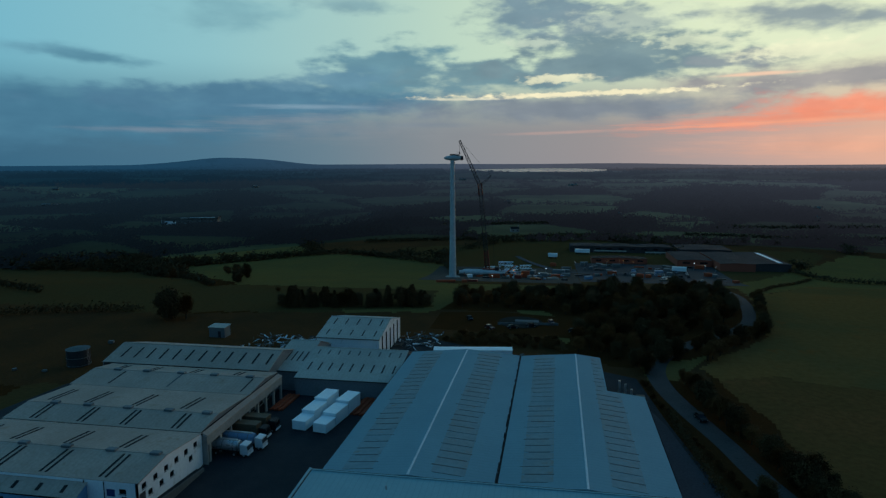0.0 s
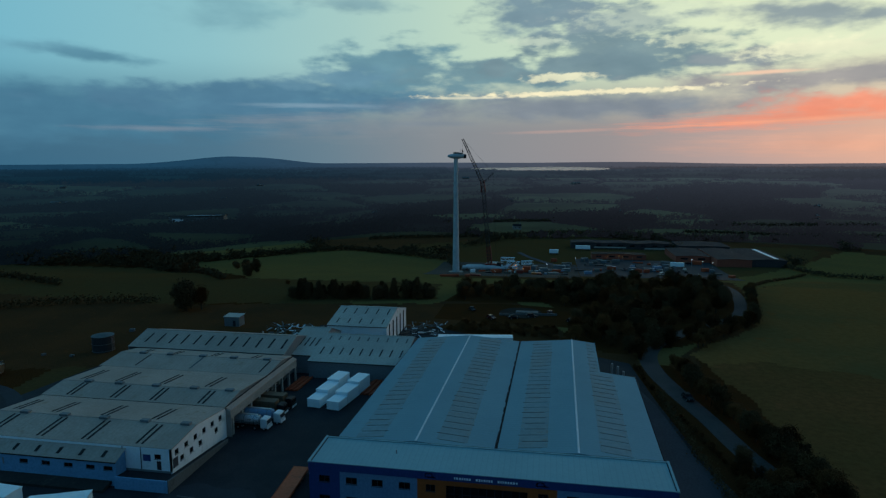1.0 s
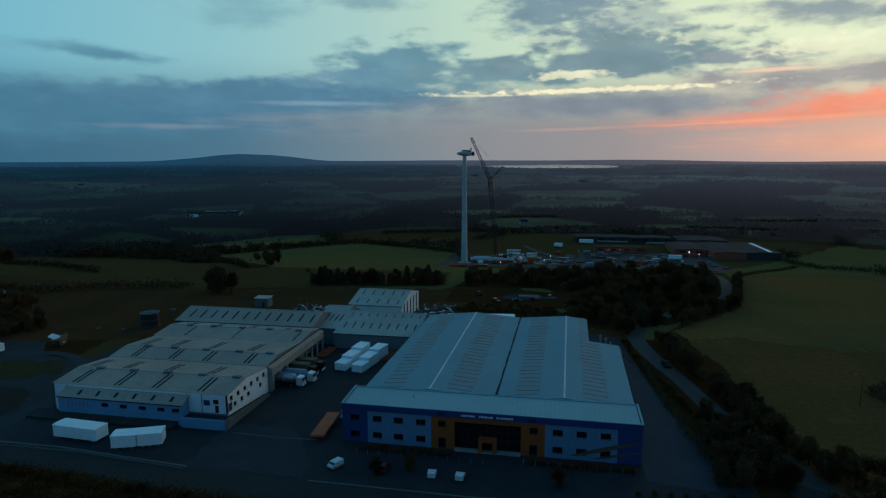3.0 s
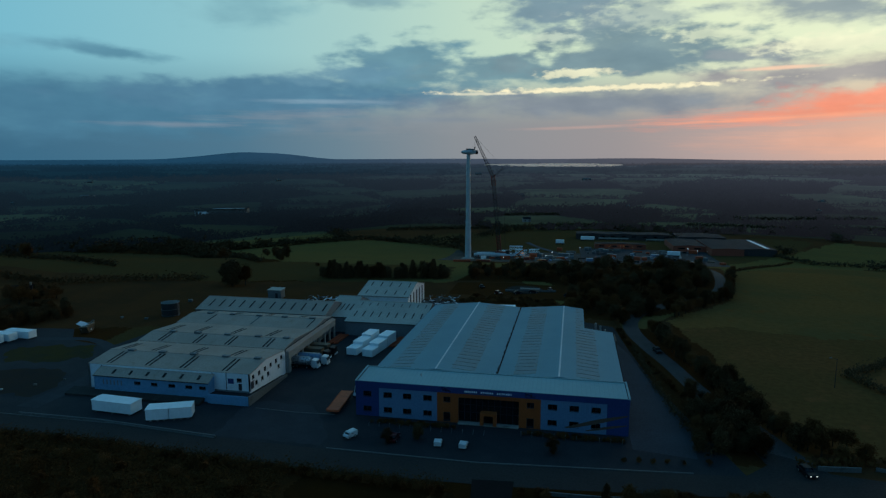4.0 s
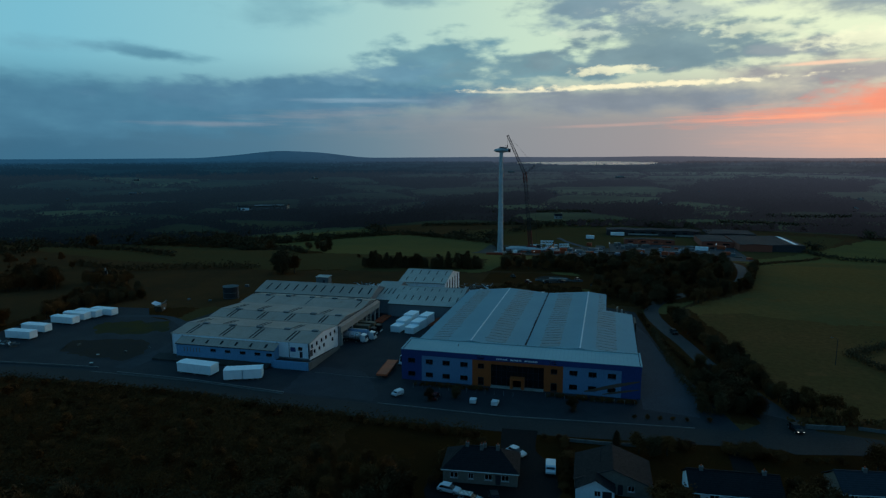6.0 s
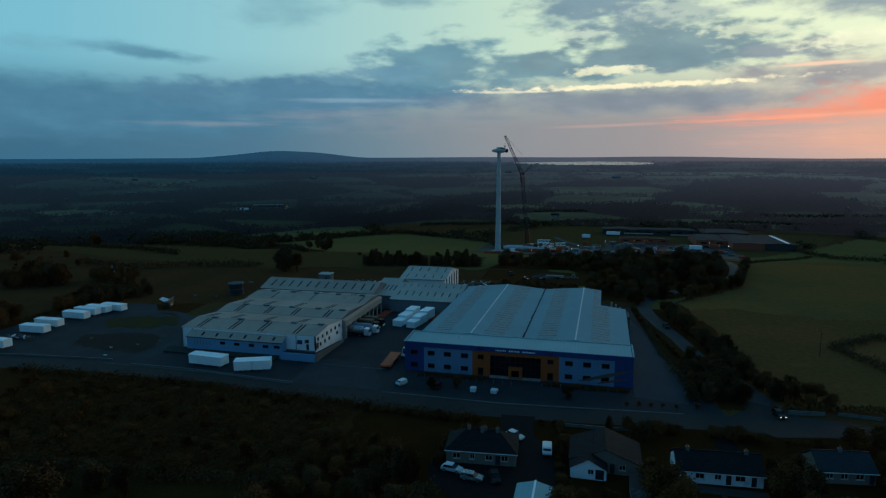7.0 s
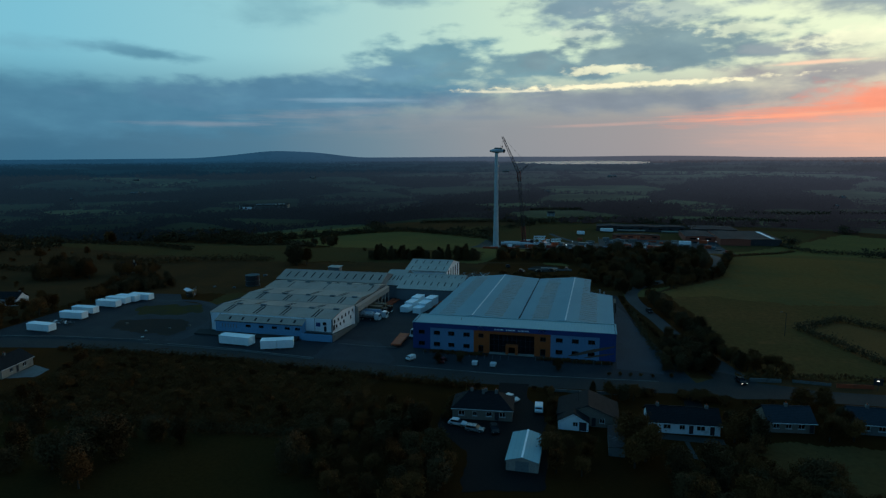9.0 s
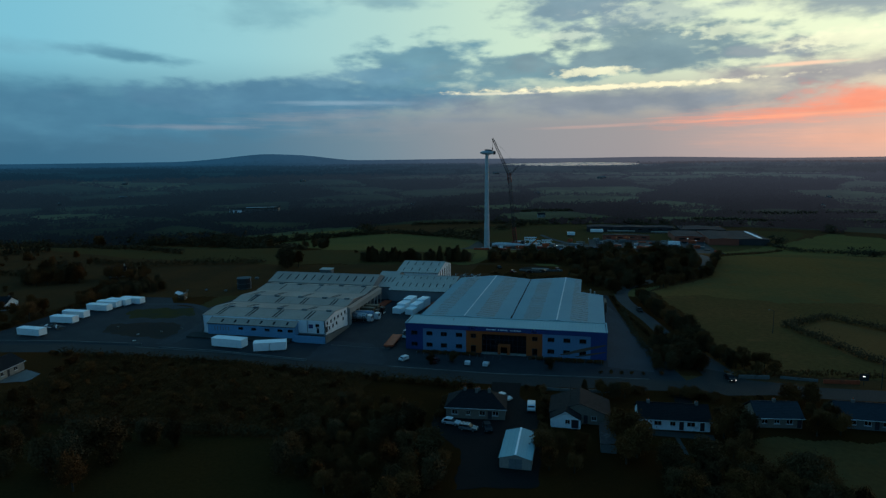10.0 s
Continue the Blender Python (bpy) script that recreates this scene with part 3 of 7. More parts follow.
# ---- land ----
rng = random.Random(7)
FIELDS = [  # outline, surface
    ("meadow", [(-70, 330), (-120, 430), (20, 520), (190, 520), (230, 440), (180, 350), (120, 280), (-40, 250)]),
    ("brown_pasture", [(62, -2), (62, 60), (56, 104), (88, 142), (102.6, 212.3), (160.7, 294.1), (229.8, 278.8), (332.1, 212.3), (420, 60), (300, 0), (150, -4)]),
    ("pasture", [(117.5, 294.1), (104.9, 217.4), (160.7, 294.1), (231, 294.1), (304.6, 225.7), (343.6, 350.2), (249.7, 444.1), (187.1, 365.9)]),
    ("near_pasture", [(62, -2), (62, 60), (58, 92), (76, 98), (104, 88), (138, 94), (180, 78), (230, 84), (330, 40), (300, 0), (150, -4)]),
    ("stubble", [(98, 48), (112, 62), (134, 40), (150, 8), (118, 4), (104, 18)]),
    ("pasture", [(-276.7, 361.4), (-251.3, 316.5), (-150.6, 206.2), (-44.2, 206.3), (-48.8, 302), (-63.3, 350.2), (-157.6, 395.3)]),
    ("meadow", [(-305.1, 337.6), (-273.5, 315.8), (-160.1, 196.1), (-150, 140), (-260, 150), (-418.3, 200.9), (-465.9, 335.8)]),
    ("rough_grass", [(-260, 150), (-150, 140), (-40, 160), (-10, 190.1), (10, 130), (38, 100), (38, 86), (-60, 84), (-130, 60), (-155, 52), (-180, 44), (-300, 70)]),
    ("meadow", [(-162, 200), (-150, 141), (-100, 152), (-40, 168), (-44, 207), (-150, 207)]),
    ("rough_grass", [(-330, 20), (-192, -8), (-190, 56), (-162, 80), (-190, 140), (-330, 132)]),
    ("lawn", [(-260, -45), (-170, -24), (-130, -17), (-85, -17), (0, -20), (68, -14), (150, -30), (150, -120), (-260, -120)]),
    ("lawn", [(-30, -24), (-3, -24), (-3, -48), (-30, -52)]),
    ("dark_field", [(-200, -60), (-140, -72), (-36, -68), (-4, -110), (-30, -190), (-300, -190)]),
    ("lawn", [(34, -50), (60, -48), (100, -42), (140, -60), (100, -110), (30, -110)]),
    ("meadow", [(58, -47), (100, -42), (140, -60), (110, -110), (62, -110)]),
    ("wood_floor", [(-190, -24), (-130, -17), (-85, -16), (-50, -19), (-34, -24), (-30, -52), (-12, -56), (-4, -75), (-36, -68), (-140, -72), (-200, -60)]),
    ("wood_floor", [(14, 104), (36, 100), (58, 112), (88, 146), (100.3, 206.3), (82.4, 245.8), (30.3, 228.7), (-32.2, 207.5), (-34, 164), (8, 168), (20, 148)]),
    ("wood_floor", [(50, -10), (62, -8), (62, 60), (57, 100), (50, 70), (54, 30)]),
]
SEEDS = []
for ring, step in ((0, 110), (1, 145), (2, 230), (3, 400)):
    lo, hi = (0, 500, 1100, 2300)[ring], (500, 1100, 2300, 5000)[ring]
    k = int(hi / step) + 1
    for i in range(-k, k + 1):
        for j in range(-k, k + 1):
            x, y = (i + rng.uniform(-0.45, 0.45)) * step + HUB[0], (j + rng.uniform(-0.45, 0.45)) * step * 0.8 + HUB[1]
            d = math.hypot(x - HUB[0], y - HUB[1])
            if lo <= d < hi and y > -900:
                SEEDS.append((x, y, rng.choice((0, 0, 1, 1, 1, 2, 2, 3, 4, 0) if d < 1100 and x > -150 else (0, 2, 4, 4, 2, 3, 4, 2, 3, 4) if x < -100 else (0, 1, 0, 1, 2, 3, 4, 4, 4, 0))))
seed_xy = np.array([s[:2] for s in SEEDS])
GROUNDS = ["near_pasture", "pasture", "meadow", "rough_grass", "stubble", "wood_floor", "brown_pasture", "dark_field", "lawn"]
FAR_EDGES = (640.0, 1800.0, 2900.0)


def nearest(xs, ys):
    """For many places at once: the two nearest field centres, and how far the edge between them lies."""
    first, gap = np.empty(len(xs), int), np.empty(len(xs))
    for i in range(0, len(xs), 4000):
        dx = xs[i:i + 4000, None] - seed_xy[None, :, 0]
        dy = ys[i:i + 4000, None] - seed_xy[None, :, 1]
        d = np.hypot(dx, dy)
        k = np.argpartition(d, 1, axis=1)[:, :2]
        two = np.take_along_axis(d, k, axis=1)
        swap = two[:, 0] > two[:, 1]
        k[swap] = k[swap][:, ::-1]
        first[i:i + 4000] = k[:, 0]
        gap[i:i + 4000] = np.abs(two[:, 1] - two[:, 0])
    return first, gap


def build_ground():
    """One sheet round the works out to the skyline, finest ahead."""
    angles = [math.radians(a) for a in np.concatenate((np.arange(-110, -60, 0.5), np.arange(-60, 44, 0.2), np.arange(44, 100, 0.5), np.arange(100, 250, 5.0)))]
    radii = [12.0]
    while radii[-1] < 4880:
        radii.append(radii[-1] * (1.022 if radii[-1] < 60 or radii[-1] > 1500 else 1.009 if radii[-1] < 480 else 1.015))
    radii[-1] = 4880
    verts = [(HUB[0], HUB[1], 0.0)]
    for r in radii:
        for a in angles:
            x, y = HUB[0] + r * math.sin(a), HUB[1] + r * math.cos(a)
            verts.append((x, y, ground_z(x, y)))
    na = len(angles)
    faces = [(0, 1 + (i + 1) % na, 1 + i) for i in range(na)]
    for j in range(len(radii) - 1):
        a, b = 1 + j * na, 1 + (j + 1) * na
        faces += [(a + i, a + (i + 1) % na, b + (i + 1) % na, b + i) for i in range(na)]
    cuts = [next(j for j, r in enumerate(radii) if r > e) for e in FAR_EDGES]
    rings = [("ground", 0, cuts[0]), ("backdrop_fields", cuts[0], cuts[1]), ("backdrop_plain", cuts[1], cuts[2]), ("backdrop_hills", cuts[2], len(radii) - 1)]
    for name, j0, j1 in rings:
        some = faces[0 if j0 == 0 else na + j0 * na:na + j1 * na]
        first_v = 0 if j0 == 0 else 1 + j0 * na
        me = bpy.data.meshes.new(name)
        me.from_pydata(verts[first_v:1 + (j1 + 1) * na], [], [tuple(i - first_v for i in f) for f in some])
        me.polygons.foreach_set("use_smooth", np.ones(len(some), dtype=bool))
        # beyond the near ground the land carries painted haze as a glow
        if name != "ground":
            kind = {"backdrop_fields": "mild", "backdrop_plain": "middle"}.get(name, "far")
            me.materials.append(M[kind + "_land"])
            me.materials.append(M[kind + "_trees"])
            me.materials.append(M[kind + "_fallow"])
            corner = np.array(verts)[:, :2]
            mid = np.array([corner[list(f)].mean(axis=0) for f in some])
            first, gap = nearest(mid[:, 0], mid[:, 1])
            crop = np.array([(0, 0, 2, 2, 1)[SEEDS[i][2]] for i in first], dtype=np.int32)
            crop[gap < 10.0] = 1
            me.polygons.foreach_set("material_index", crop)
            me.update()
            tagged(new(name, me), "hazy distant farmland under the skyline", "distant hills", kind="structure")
            continue
        for g in GROUNDS:
            me.materials.append(M[g])
        flat_xy = np.array(verts)[:, :2]
        mid = np.array([flat_xy[list(f)].mean(axis=0) for f in some])
        first, gap = nearest(mid[:, 0], mid[:, 1])
        index = np.array([SEEDS[i][2] + 1 for i in first], dtype=np.int32)
        # ragged edges: each place looks up its field a little to one side
        rag = np.array([(noise.noise((x / 7, y / 7, 1.5)) * 2.2 + noise.noise((x / 2.3, y / 2.3, 4.0)) * 0.9, noise.noise((x / 7, y / 7, 8.5)) * 2.2) for x, y in mid])
        px, py = (mid + rag).T
        near = (np.abs(px) < 480) & (py > -190) & (py < 460)
        for g, poly in FIELDS:
            index[near & inside_many(px, py, poly)] = GROUNDS.index(g)
        me.polygons.foreach_set("material_index", index)
        me.update()
        tagged(new(name, me), "dark green and brown farmland at dusk", "ground", kind="structure")


build_ground()
LAKE = [(-423, 3378), (-350, 2760), (-240, 2480), (-110, 2330), (60, 2300), (180, 2340), (270, 2640), (321, 3190), (228, 3799), (10, 4205), (-126, 3803), (-252, 3646)]
tagged(part("lake", sheet(LAKE, 30.2), "lake_water"),
       "pale still lake below the skyline", "lake", kind="structure")
tagged(part("yard", sheet([(-182, -25), (-130, -18), (-85, -17.5), (-50, -19.5), (0, -20), (45, -17), (52, -14), (47, 8), (42, 30), (38, 60), (35, 90), (20, 98), (-30, 120), (-75, 118), (-64, 84),
                          (-118, 82), (-125, 60), (-128, 36), (-146, 40), (-156, 52), (-172, 50), (-184, 20)], 0.015), "tarmac"),
       "dark worn tarmac works yard", "yard", kind="structure")
tagged(part("apron", sheet(ragged([(-59, -16.5), (-60.5, 1), (-56, 4), (-44, 3), (-40, -2), (-33.5, -13), (-33.5, -16.5)], 0.5), 0.022), "patched_tarmac"),
       "paler patch of newer tarmac at the gate", "tarmac", kind="structure")
tagged(part("grass_strip", sheet(ragged([(-158, 27), (-148, 34), (-134, 37), (-126, 26), (-134, 19), (-148, 17)], 1.6, 1.2, 3), 0.024), "yard_grass"),
       "rough green strip in the works yard", "grass", kind="structure")
tagged(part("rough_plot", sheet(ragged([(-150, 8), (-138, 13), (-125, 14), (-117, 4), (-118, -5), (-130, -5), (-144, -2)], 1.1, 1.2, 7), 0.024), "yard_earth"),
       "rough brown plot in the works yard", "rough ground", kind="structure")
tagged(part("yard_track", ribbon([(-176, 40), (-160, 38.5), (-140, 41.5), (-122, 30), (-113, 12), (-113, -11)], [5, 4, 3, 4, 5, 6], 0.028), "patched_tarmac"),
       "paler worn track across the works yard", "track", kind="structure")
tagged(part("junction", sheet([(56, -1), (62.5, -4), (68, -9.5), (80, -11), (80, -18), (60, -22.4), (50, -15), (57, -8)], 0.047), "road"),
       "wide grey road junction", "road", kind="structure")
tagged(part("road", ribbon([(-420, -70), (-260, -44), (-173, -27), (-130, -19.5), (-85, -19), (-50, -21.5), (0, -22), (40, -18.5), (68, -16), (95, -15.5), (150, -10), (300, 20)], [8] * 12, 0.034), "road"),
       "grey tarmac main road past the works", "road", kind="structure")
tagged(part("side_road", ribbon([(64.5, -16), (62.0, -5), (57.5, 14), (52, 32), (48.5, 50), (44.5, 67), (41.5, 84), (42, 99), (48, 114), (64, 134), (78, 147), (90, 170), (98.9, 218.7), (101.3, 294.1)], [12, 8, 5.5, 5, 5, 5.5, 5.5, 5.5, 5.5, 5, 5, 5, 5, 5], 0.042), "worn_road"),
       "narrow grey side road beside the works", "road", kind="structure")
tagged(part("house_lane", ribbon([(4, -24), (5, -34), (9, -42), (10, -52)], [8, 7, 8, 9], 0.040), "dark_drive"),
       "dark tarmac lane between the houses", "lane", kind="structure")
tagged(part("house_yard", sheet(ragged([(-10, -48.5), (14.5, -46), (15.5, -60), (16, -76), (1, -80), (-1, -64), (-9, -57)], 0.5), 0.03), "dark_drive"),
       "dark worn drive round the shed and the hipped house", "drive", kind="structure")


# ---- the main works hall ----
def main_hall():
    hall = thing("works_hall", "grey twin-ridged works hall with blue and orange office front", "factory")
    # office front: cladding panels with window openings
    low, high, wh = 1.15, 4.85, 1.3
    cols = {"blue_l": [-29.6], "grey_l": [-24.6, -19.9, -15.0], "or_l": [-10.2], "or_r": [8.95], "grey_r": [13.65, 18.4, 23.15]}
    spans = [("blue_l", -31.4, -25.7, "blue"), ("grey_l", -25.7, -11.7, "grey_clad"), ("or_l", -11.7, -6.7, "orange"),
             ("or_r", 7.2, 12.1, "orange"), ("grey_r", 12.1, 26.5, "grey_clad"), ("blue_r", 26.5, 31.2, "blue")]
    for key, x0, x1, mat in spans:
        holes = []
        for u in cols.get(key, []):
            w = 1.65 if "or" in key else 2.05
            holes += [(u, u + w, high, high + wh)]
            holes += [(u, u + w, 0.05, 2.45)] if "or" in key else [(u, u + w, low, low + wh)]
        part("front_panel", pierced(x0, x1, 0.0, 7.15, 0.25, holes), mat, hall)
        for h in holes:
            if h[3] - h[2] > 2:
                door = part("door", boxes((h[0], h[1], 0.14, 0.2, h[2], h[3])), "frame_dark", hall)
                part("pane", boxes((h[0] + 0.15, h[1] - 0.15, 0.125, 0.138, 0.5, 2.2)), "dark_glass", door)
            else:
                window(hall, h[0], h[2], h[1] - h[0], h[3] - h[2], glass="dark_glass", bars=1)
    # glazed centre: mullions, transoms and panes, with an orange porch
    xs = [-6.7 + i * 1.39 for i in range(11)]
    for a, b in zip(xs, xs[1:]):
        for z0, z1 in ((0.35, 2.6), (2.6, 4.4), (4.4, 6.2)):
            part("glass_pane", boxes((a + 0.05, b - 0.05, 0.6, 0.63, z0 + 0.04, z1 - 0.04)), "dark_glass", hall)
    for x in xs:
        part("mullion", boxes((x - 0.05, x + 0.05, 0.52, 0.66, 0.35, 6.2)), "frame_dark", hall)
    for z in (0.35, 2.6, 4.4):
        part("transom", boxes((-6.65, 7.15, 0.53, 0.65, z - 0.04, z + 0.04)), "frame_dark", hall)
    part("plinth", boxes((-6.7, 7.2, -0.8, 0.7, 0.0, 0.33)), "concrete", hall)
    part("glazing_head", boxes((-6.7, 7.2, 0.0, 0.7, 6.2, 7.15)), "orange", hall)
    porch = part("porch", boxes((-1.5, -0.75, -1.2, 0.5, 0.33, 3.2), (1.45, 2.2, -1.2, 0.5, 0.33, 3.2), (-0.75, 1.45, -1.2, 0.5, 2.65, 3.2)), "orange", hall, "pale orange entrance porch")
    for u in (-0.72, 0.37):
        part("door_leaf", boxes((u, u + 1.05, 0.3, 0.36, 0.35, 2.6)), "dark_glass", porch)
    # blue fascia with its bars of lettering and two roof marks
    part("fascia", boxes((-31.45, 31.3, -0.15, 0.3, 7.15, 8.555)), "blue", hall)
    sign = part("sign_backing", boxes((-5.6, 6.1, -0.18, -0.153, 7.35, 8.15)), "blue", hall)
    rnd = random.Random(3)
    for x0, x1 in ((-5.2, -2.1), (-1.5, 1.6), (2.2, 5.8)):
        x = x0
        while x < x1 - 0.3:
            w = rnd.choice((0.2, 0.26, 0.32))
            part("letter_bar", boxes((x, x + w, -0.205, -0.183, 7.56, 7.96)), "white", sign)
            x += w + 0.16
    for c in (-9.4, 9.6):
        ring = bmesh.new()
        for k in range(9):
            q0, q1 = radians(200 - k * 24), radians(200 - (k + 1) * 24)
            a0, a1, b0, b1 = [(c - 0.25 + r * math.cos(q), -0.2, 7.82 + 0.75 * r * math.sin(q)) for q in (q0, q1) for r in (0.58, 0.74)]
            slab([a0, b0, b1, a1], 0.02, ring)
        mark = part("roof_mark", ring, "white", hall, "small white arc mark")
        part("mark_bar", slab([(c - 0.9, -0.2, 7.55), (c + 1.15, -0.2, 7.55), (c + 0.75, -0.2, 7.72), (c - 0.9, -0.2, 7.66)], 0.02), "white", mark)
    # ochre swoosh over the last panels
    for a, b, z0, z1, h in ((17.5, 30.9, 0.8, 4.5, 0.75), (22.0, 30.9, 0.5, 2.4, 0.45)):
        bm = bmesh.new()
        row = []
        for i in range(13):
            t = i / 12
            x, z = a + (b - a) * t, z0 + (z1 - z0) * (t ** 1.3)
            w = h * (0.25 + 1.1 * math.sin(math.pi * min(1, t * 0.9 + 0.05)))
            row.append([bm.verts.new(p) for p in ((x, -0.02, z), (x, -0.02, z + w), (x, -0.006, z + w), (x, -0.006, z))])
        for p, q in zip(row, row[1:]):
            for i in range(4):
                bm.faces.new((p[i], p[(i + 1) % 4], q[(i + 1) % 4], q[i]))
        part("swoosh", bm, "gold", hall, "ochre painted swoosh")
    # office roof with pale edge cappings, dark strips inside them, and the ends
    part("office_roof", slab([(-31.2, -0.05, 8.56), (31.1, -0.05, 8.56), (31.1, 8.8, 8.92), (-31.2, 8.8, 8.92)], 0.06), "roof_office", hall)
    for x in (-31.42, 31.04):
        part("end_wall", boxes((x, x + 0.22, 0.26, 9.0, 0.0, 8.5)), "blue", hall)
    for x, inner in ((-31.5, -31.08), (31.0, 30.86)):
        part("verge_cap", slab([(x, -0.16, 8.76), (x + 0.4, -0.16, 8.76), (x + 0.4, 9.3, 9.16), (x, 9.3, 9.16)], 0.3), "roof_office", hall, "pale verge capping")
        part("verge_dark_strip", slab([(inner, 0.2, 8.62), (inner + 0.14, 0.2, 8.62), (inner + 0.14, 8.9, 8.99), (inner, 8.9, 8.99)], 0.05), "gutter", hall)
    part("front_flashing", boxes((-31.5, 31.4, -0.2, 0.02, 8.56, 8.7)), "roof_office", hall, "pale flashing along the office eaves")
    part("parapet", boxes((-31.42, 31.36, 8.86, 9.12, 8.2, 9.1)), "roof_office", hall)
    # dark strip modelled in place of the gutter shadow behind the parapet
    part("back_shadow_strip", boxes((-31.3, 31.2, 9.122, 9.34, 8.2, 9.05)), "gutter", hall)
    part("flue_pipe", tube((-16.6, 5.0, 8.6), (-16.6, 5.0, 9.5), 0.12), "steel", hall, "thin flue pipe")
    # the hall behind stands a degree askew to the office front
    askew = Matrix(((1, 0.018, 0, -0.81), (0, 1, 0, 0), (0, 0, 1, 0), (0, 0, 0, 1)))
    part("side_wall", boxes((-29.2, -29.0, 9.45, 81.0, 0, 7.5)), "link_wall", hall, m=askew)
    part("side_wall", boxes((31.3, 31.5, 9.45, 56.0, 0, 7.3)), "link_wall", hall, m=askew)
    part("side_wall", boxes((22.8, 23.0, 56.2, 81.0, 0, 8.4)), "link_wall", hall, m=askew)
    part("back_wall", boxes((23.0, 31.5, 56.0, 56.2, 0, 7.3)), "link_wall", hall, m=askew)
    part("back_wall", boxes((-29.0, 22.8, 80.8, 81.0, 0, 7.5)), "link_wall", hall, m=askew)
    # four slopes
    y0, y1, zr, zv = 9.36, 81.2, 9.30, 8.06
    slopes = [[(-29.5, y0, 7.72), (-13.4, y0, zr), (-13.4, y1, zr), (-29.5, y1, 7.72)],
              [(-13.4, y0, zr), (1.4, y0, zv), (1.4, y1, zv), (-13.4, y1, zr)],
              [(1.8, y0, zv), (16.6, y0, zr), (16.6, y1, zr), (1.8, y1, zv)],
              [(16.6, y0, zr), (31.7, y0, 7.55), (31.7, 56.2, 7.55), (23.2, 56.2, 8.535), (23.2, y1, 8.535), (16.6, y1, zr)]]
    for i, s in enumerate(slopes):
        roof = part("roof_slope", slab(s, 0.12), "roof_new", hall, m=askew)
        xa, xb = ((-25.8, -20.4), (-9.8, -3.9), (5.6, 11.0), (20.6, 26.2))[i]
        za, zb, xw, zw = s[0][2], s[1][2], s[0][0], s[1][0]
        stain = random.Random(40 + i)
        for j in range(25):
            y = 11.6 + j * 2.75
            if i == 3 and y > 53:
                xb = 22.8
            if y > 79:
                continue
            f = lambda x: za + (zb - za) * (x - xw) / (zw - xw) + 0.035
            part("rooflight", slab([(xa, y, f(xa)), (xb, y, f(xb)), (xb, y + 2.4, f(xb)), (xa, y + 2.4, f(xa))], 0.03), "rooflight", roof, m=askew)
            a2, b2, deep = xa - stain.uniform(-0.8, 0.5), xb + stain.uniform(-0.9, 0.5), stain.uniform(0.08, 0.30 if i != 1 else 0.42)
            part("joint_strip", slab([(a2, y - 0.02 - deep, f(a2) + 0.004), (b2, y - 0.02 - deep, f(b2) + 0.004), (b2, y - 0.02, f(b2) + 0.004), (a2, y - 0.02, f(a2) + 0.004)], 0.03), "strip", roof, m=askew)
    for x in (-13.4, 16.6):
        bm = slab([(x - 0.2, y0, zr + 0.05), (x, y0, zr + 0.1), (x, y1, zr + 0.1), (x - 0.2, y1, zr + 0.05)], 0.06)
        part("ridge_cap", slab([(x, y0, zr + 0.1), (x + 0.2, y0, zr + 0.05), (x + 0.2, y1, zr + 0.05), (x, y1, zr + 0.1)], 0.06, bm), "ridge_cap", hall, "pale ridge capping", m=askew)
    part("valley_gutter", boxes((1.42, 1.78, y0, y1, zv - 0.3, zv - 0.05)), "gutter", hall, m=askew)
    gable = [(-29.4, 6.8), (31.6, 6.8), (31.6, 7.4), (16.6, zr - 0.13), (1.6, zv - 0.13), (-13.4, zr - 0.13), (-29.4, 7.55)]
    part("front_gable", slab([(x, z, 0) for x, z in gable], 0.05), "roof_new", hall, m=askew @ Matrix.Translation((0, y0 + 0.02, 0)) @ Matrix.Rotation(radians(90), 4, "X"))
    # the dark joint in the valley is worn wider in places
    worn = random.Random(17)
    for j in range(16):
        y, L, w = y0 + 1.5 + j * 4.4 + worn.uniform(-1, 1), worn.uniform(1.6, 4.2), worn.uniform(0.04, 0.17)
        part("gutter_lining", slab([(1.4 - w, y, zv + 0.03 + w * 0.088), (1.42, y, zv + 0.03), (1.42, y + L, zv + 0.03), (1.4 - w, y + L, zv + 0.03 + w * 0.088)], 0.02), "gutter", hall, m=askew)
    part("eaves_gutter", boxes((-29.78, -29.52, y0, y1, 7.3, 7.5)), "gutter", hall, m=askew)
    part("eaves_gutter", boxes((31.72, 31.95, y0, 56.2, 7.2, 7.4)), "gutter", hall, m=askew)


main_hall()


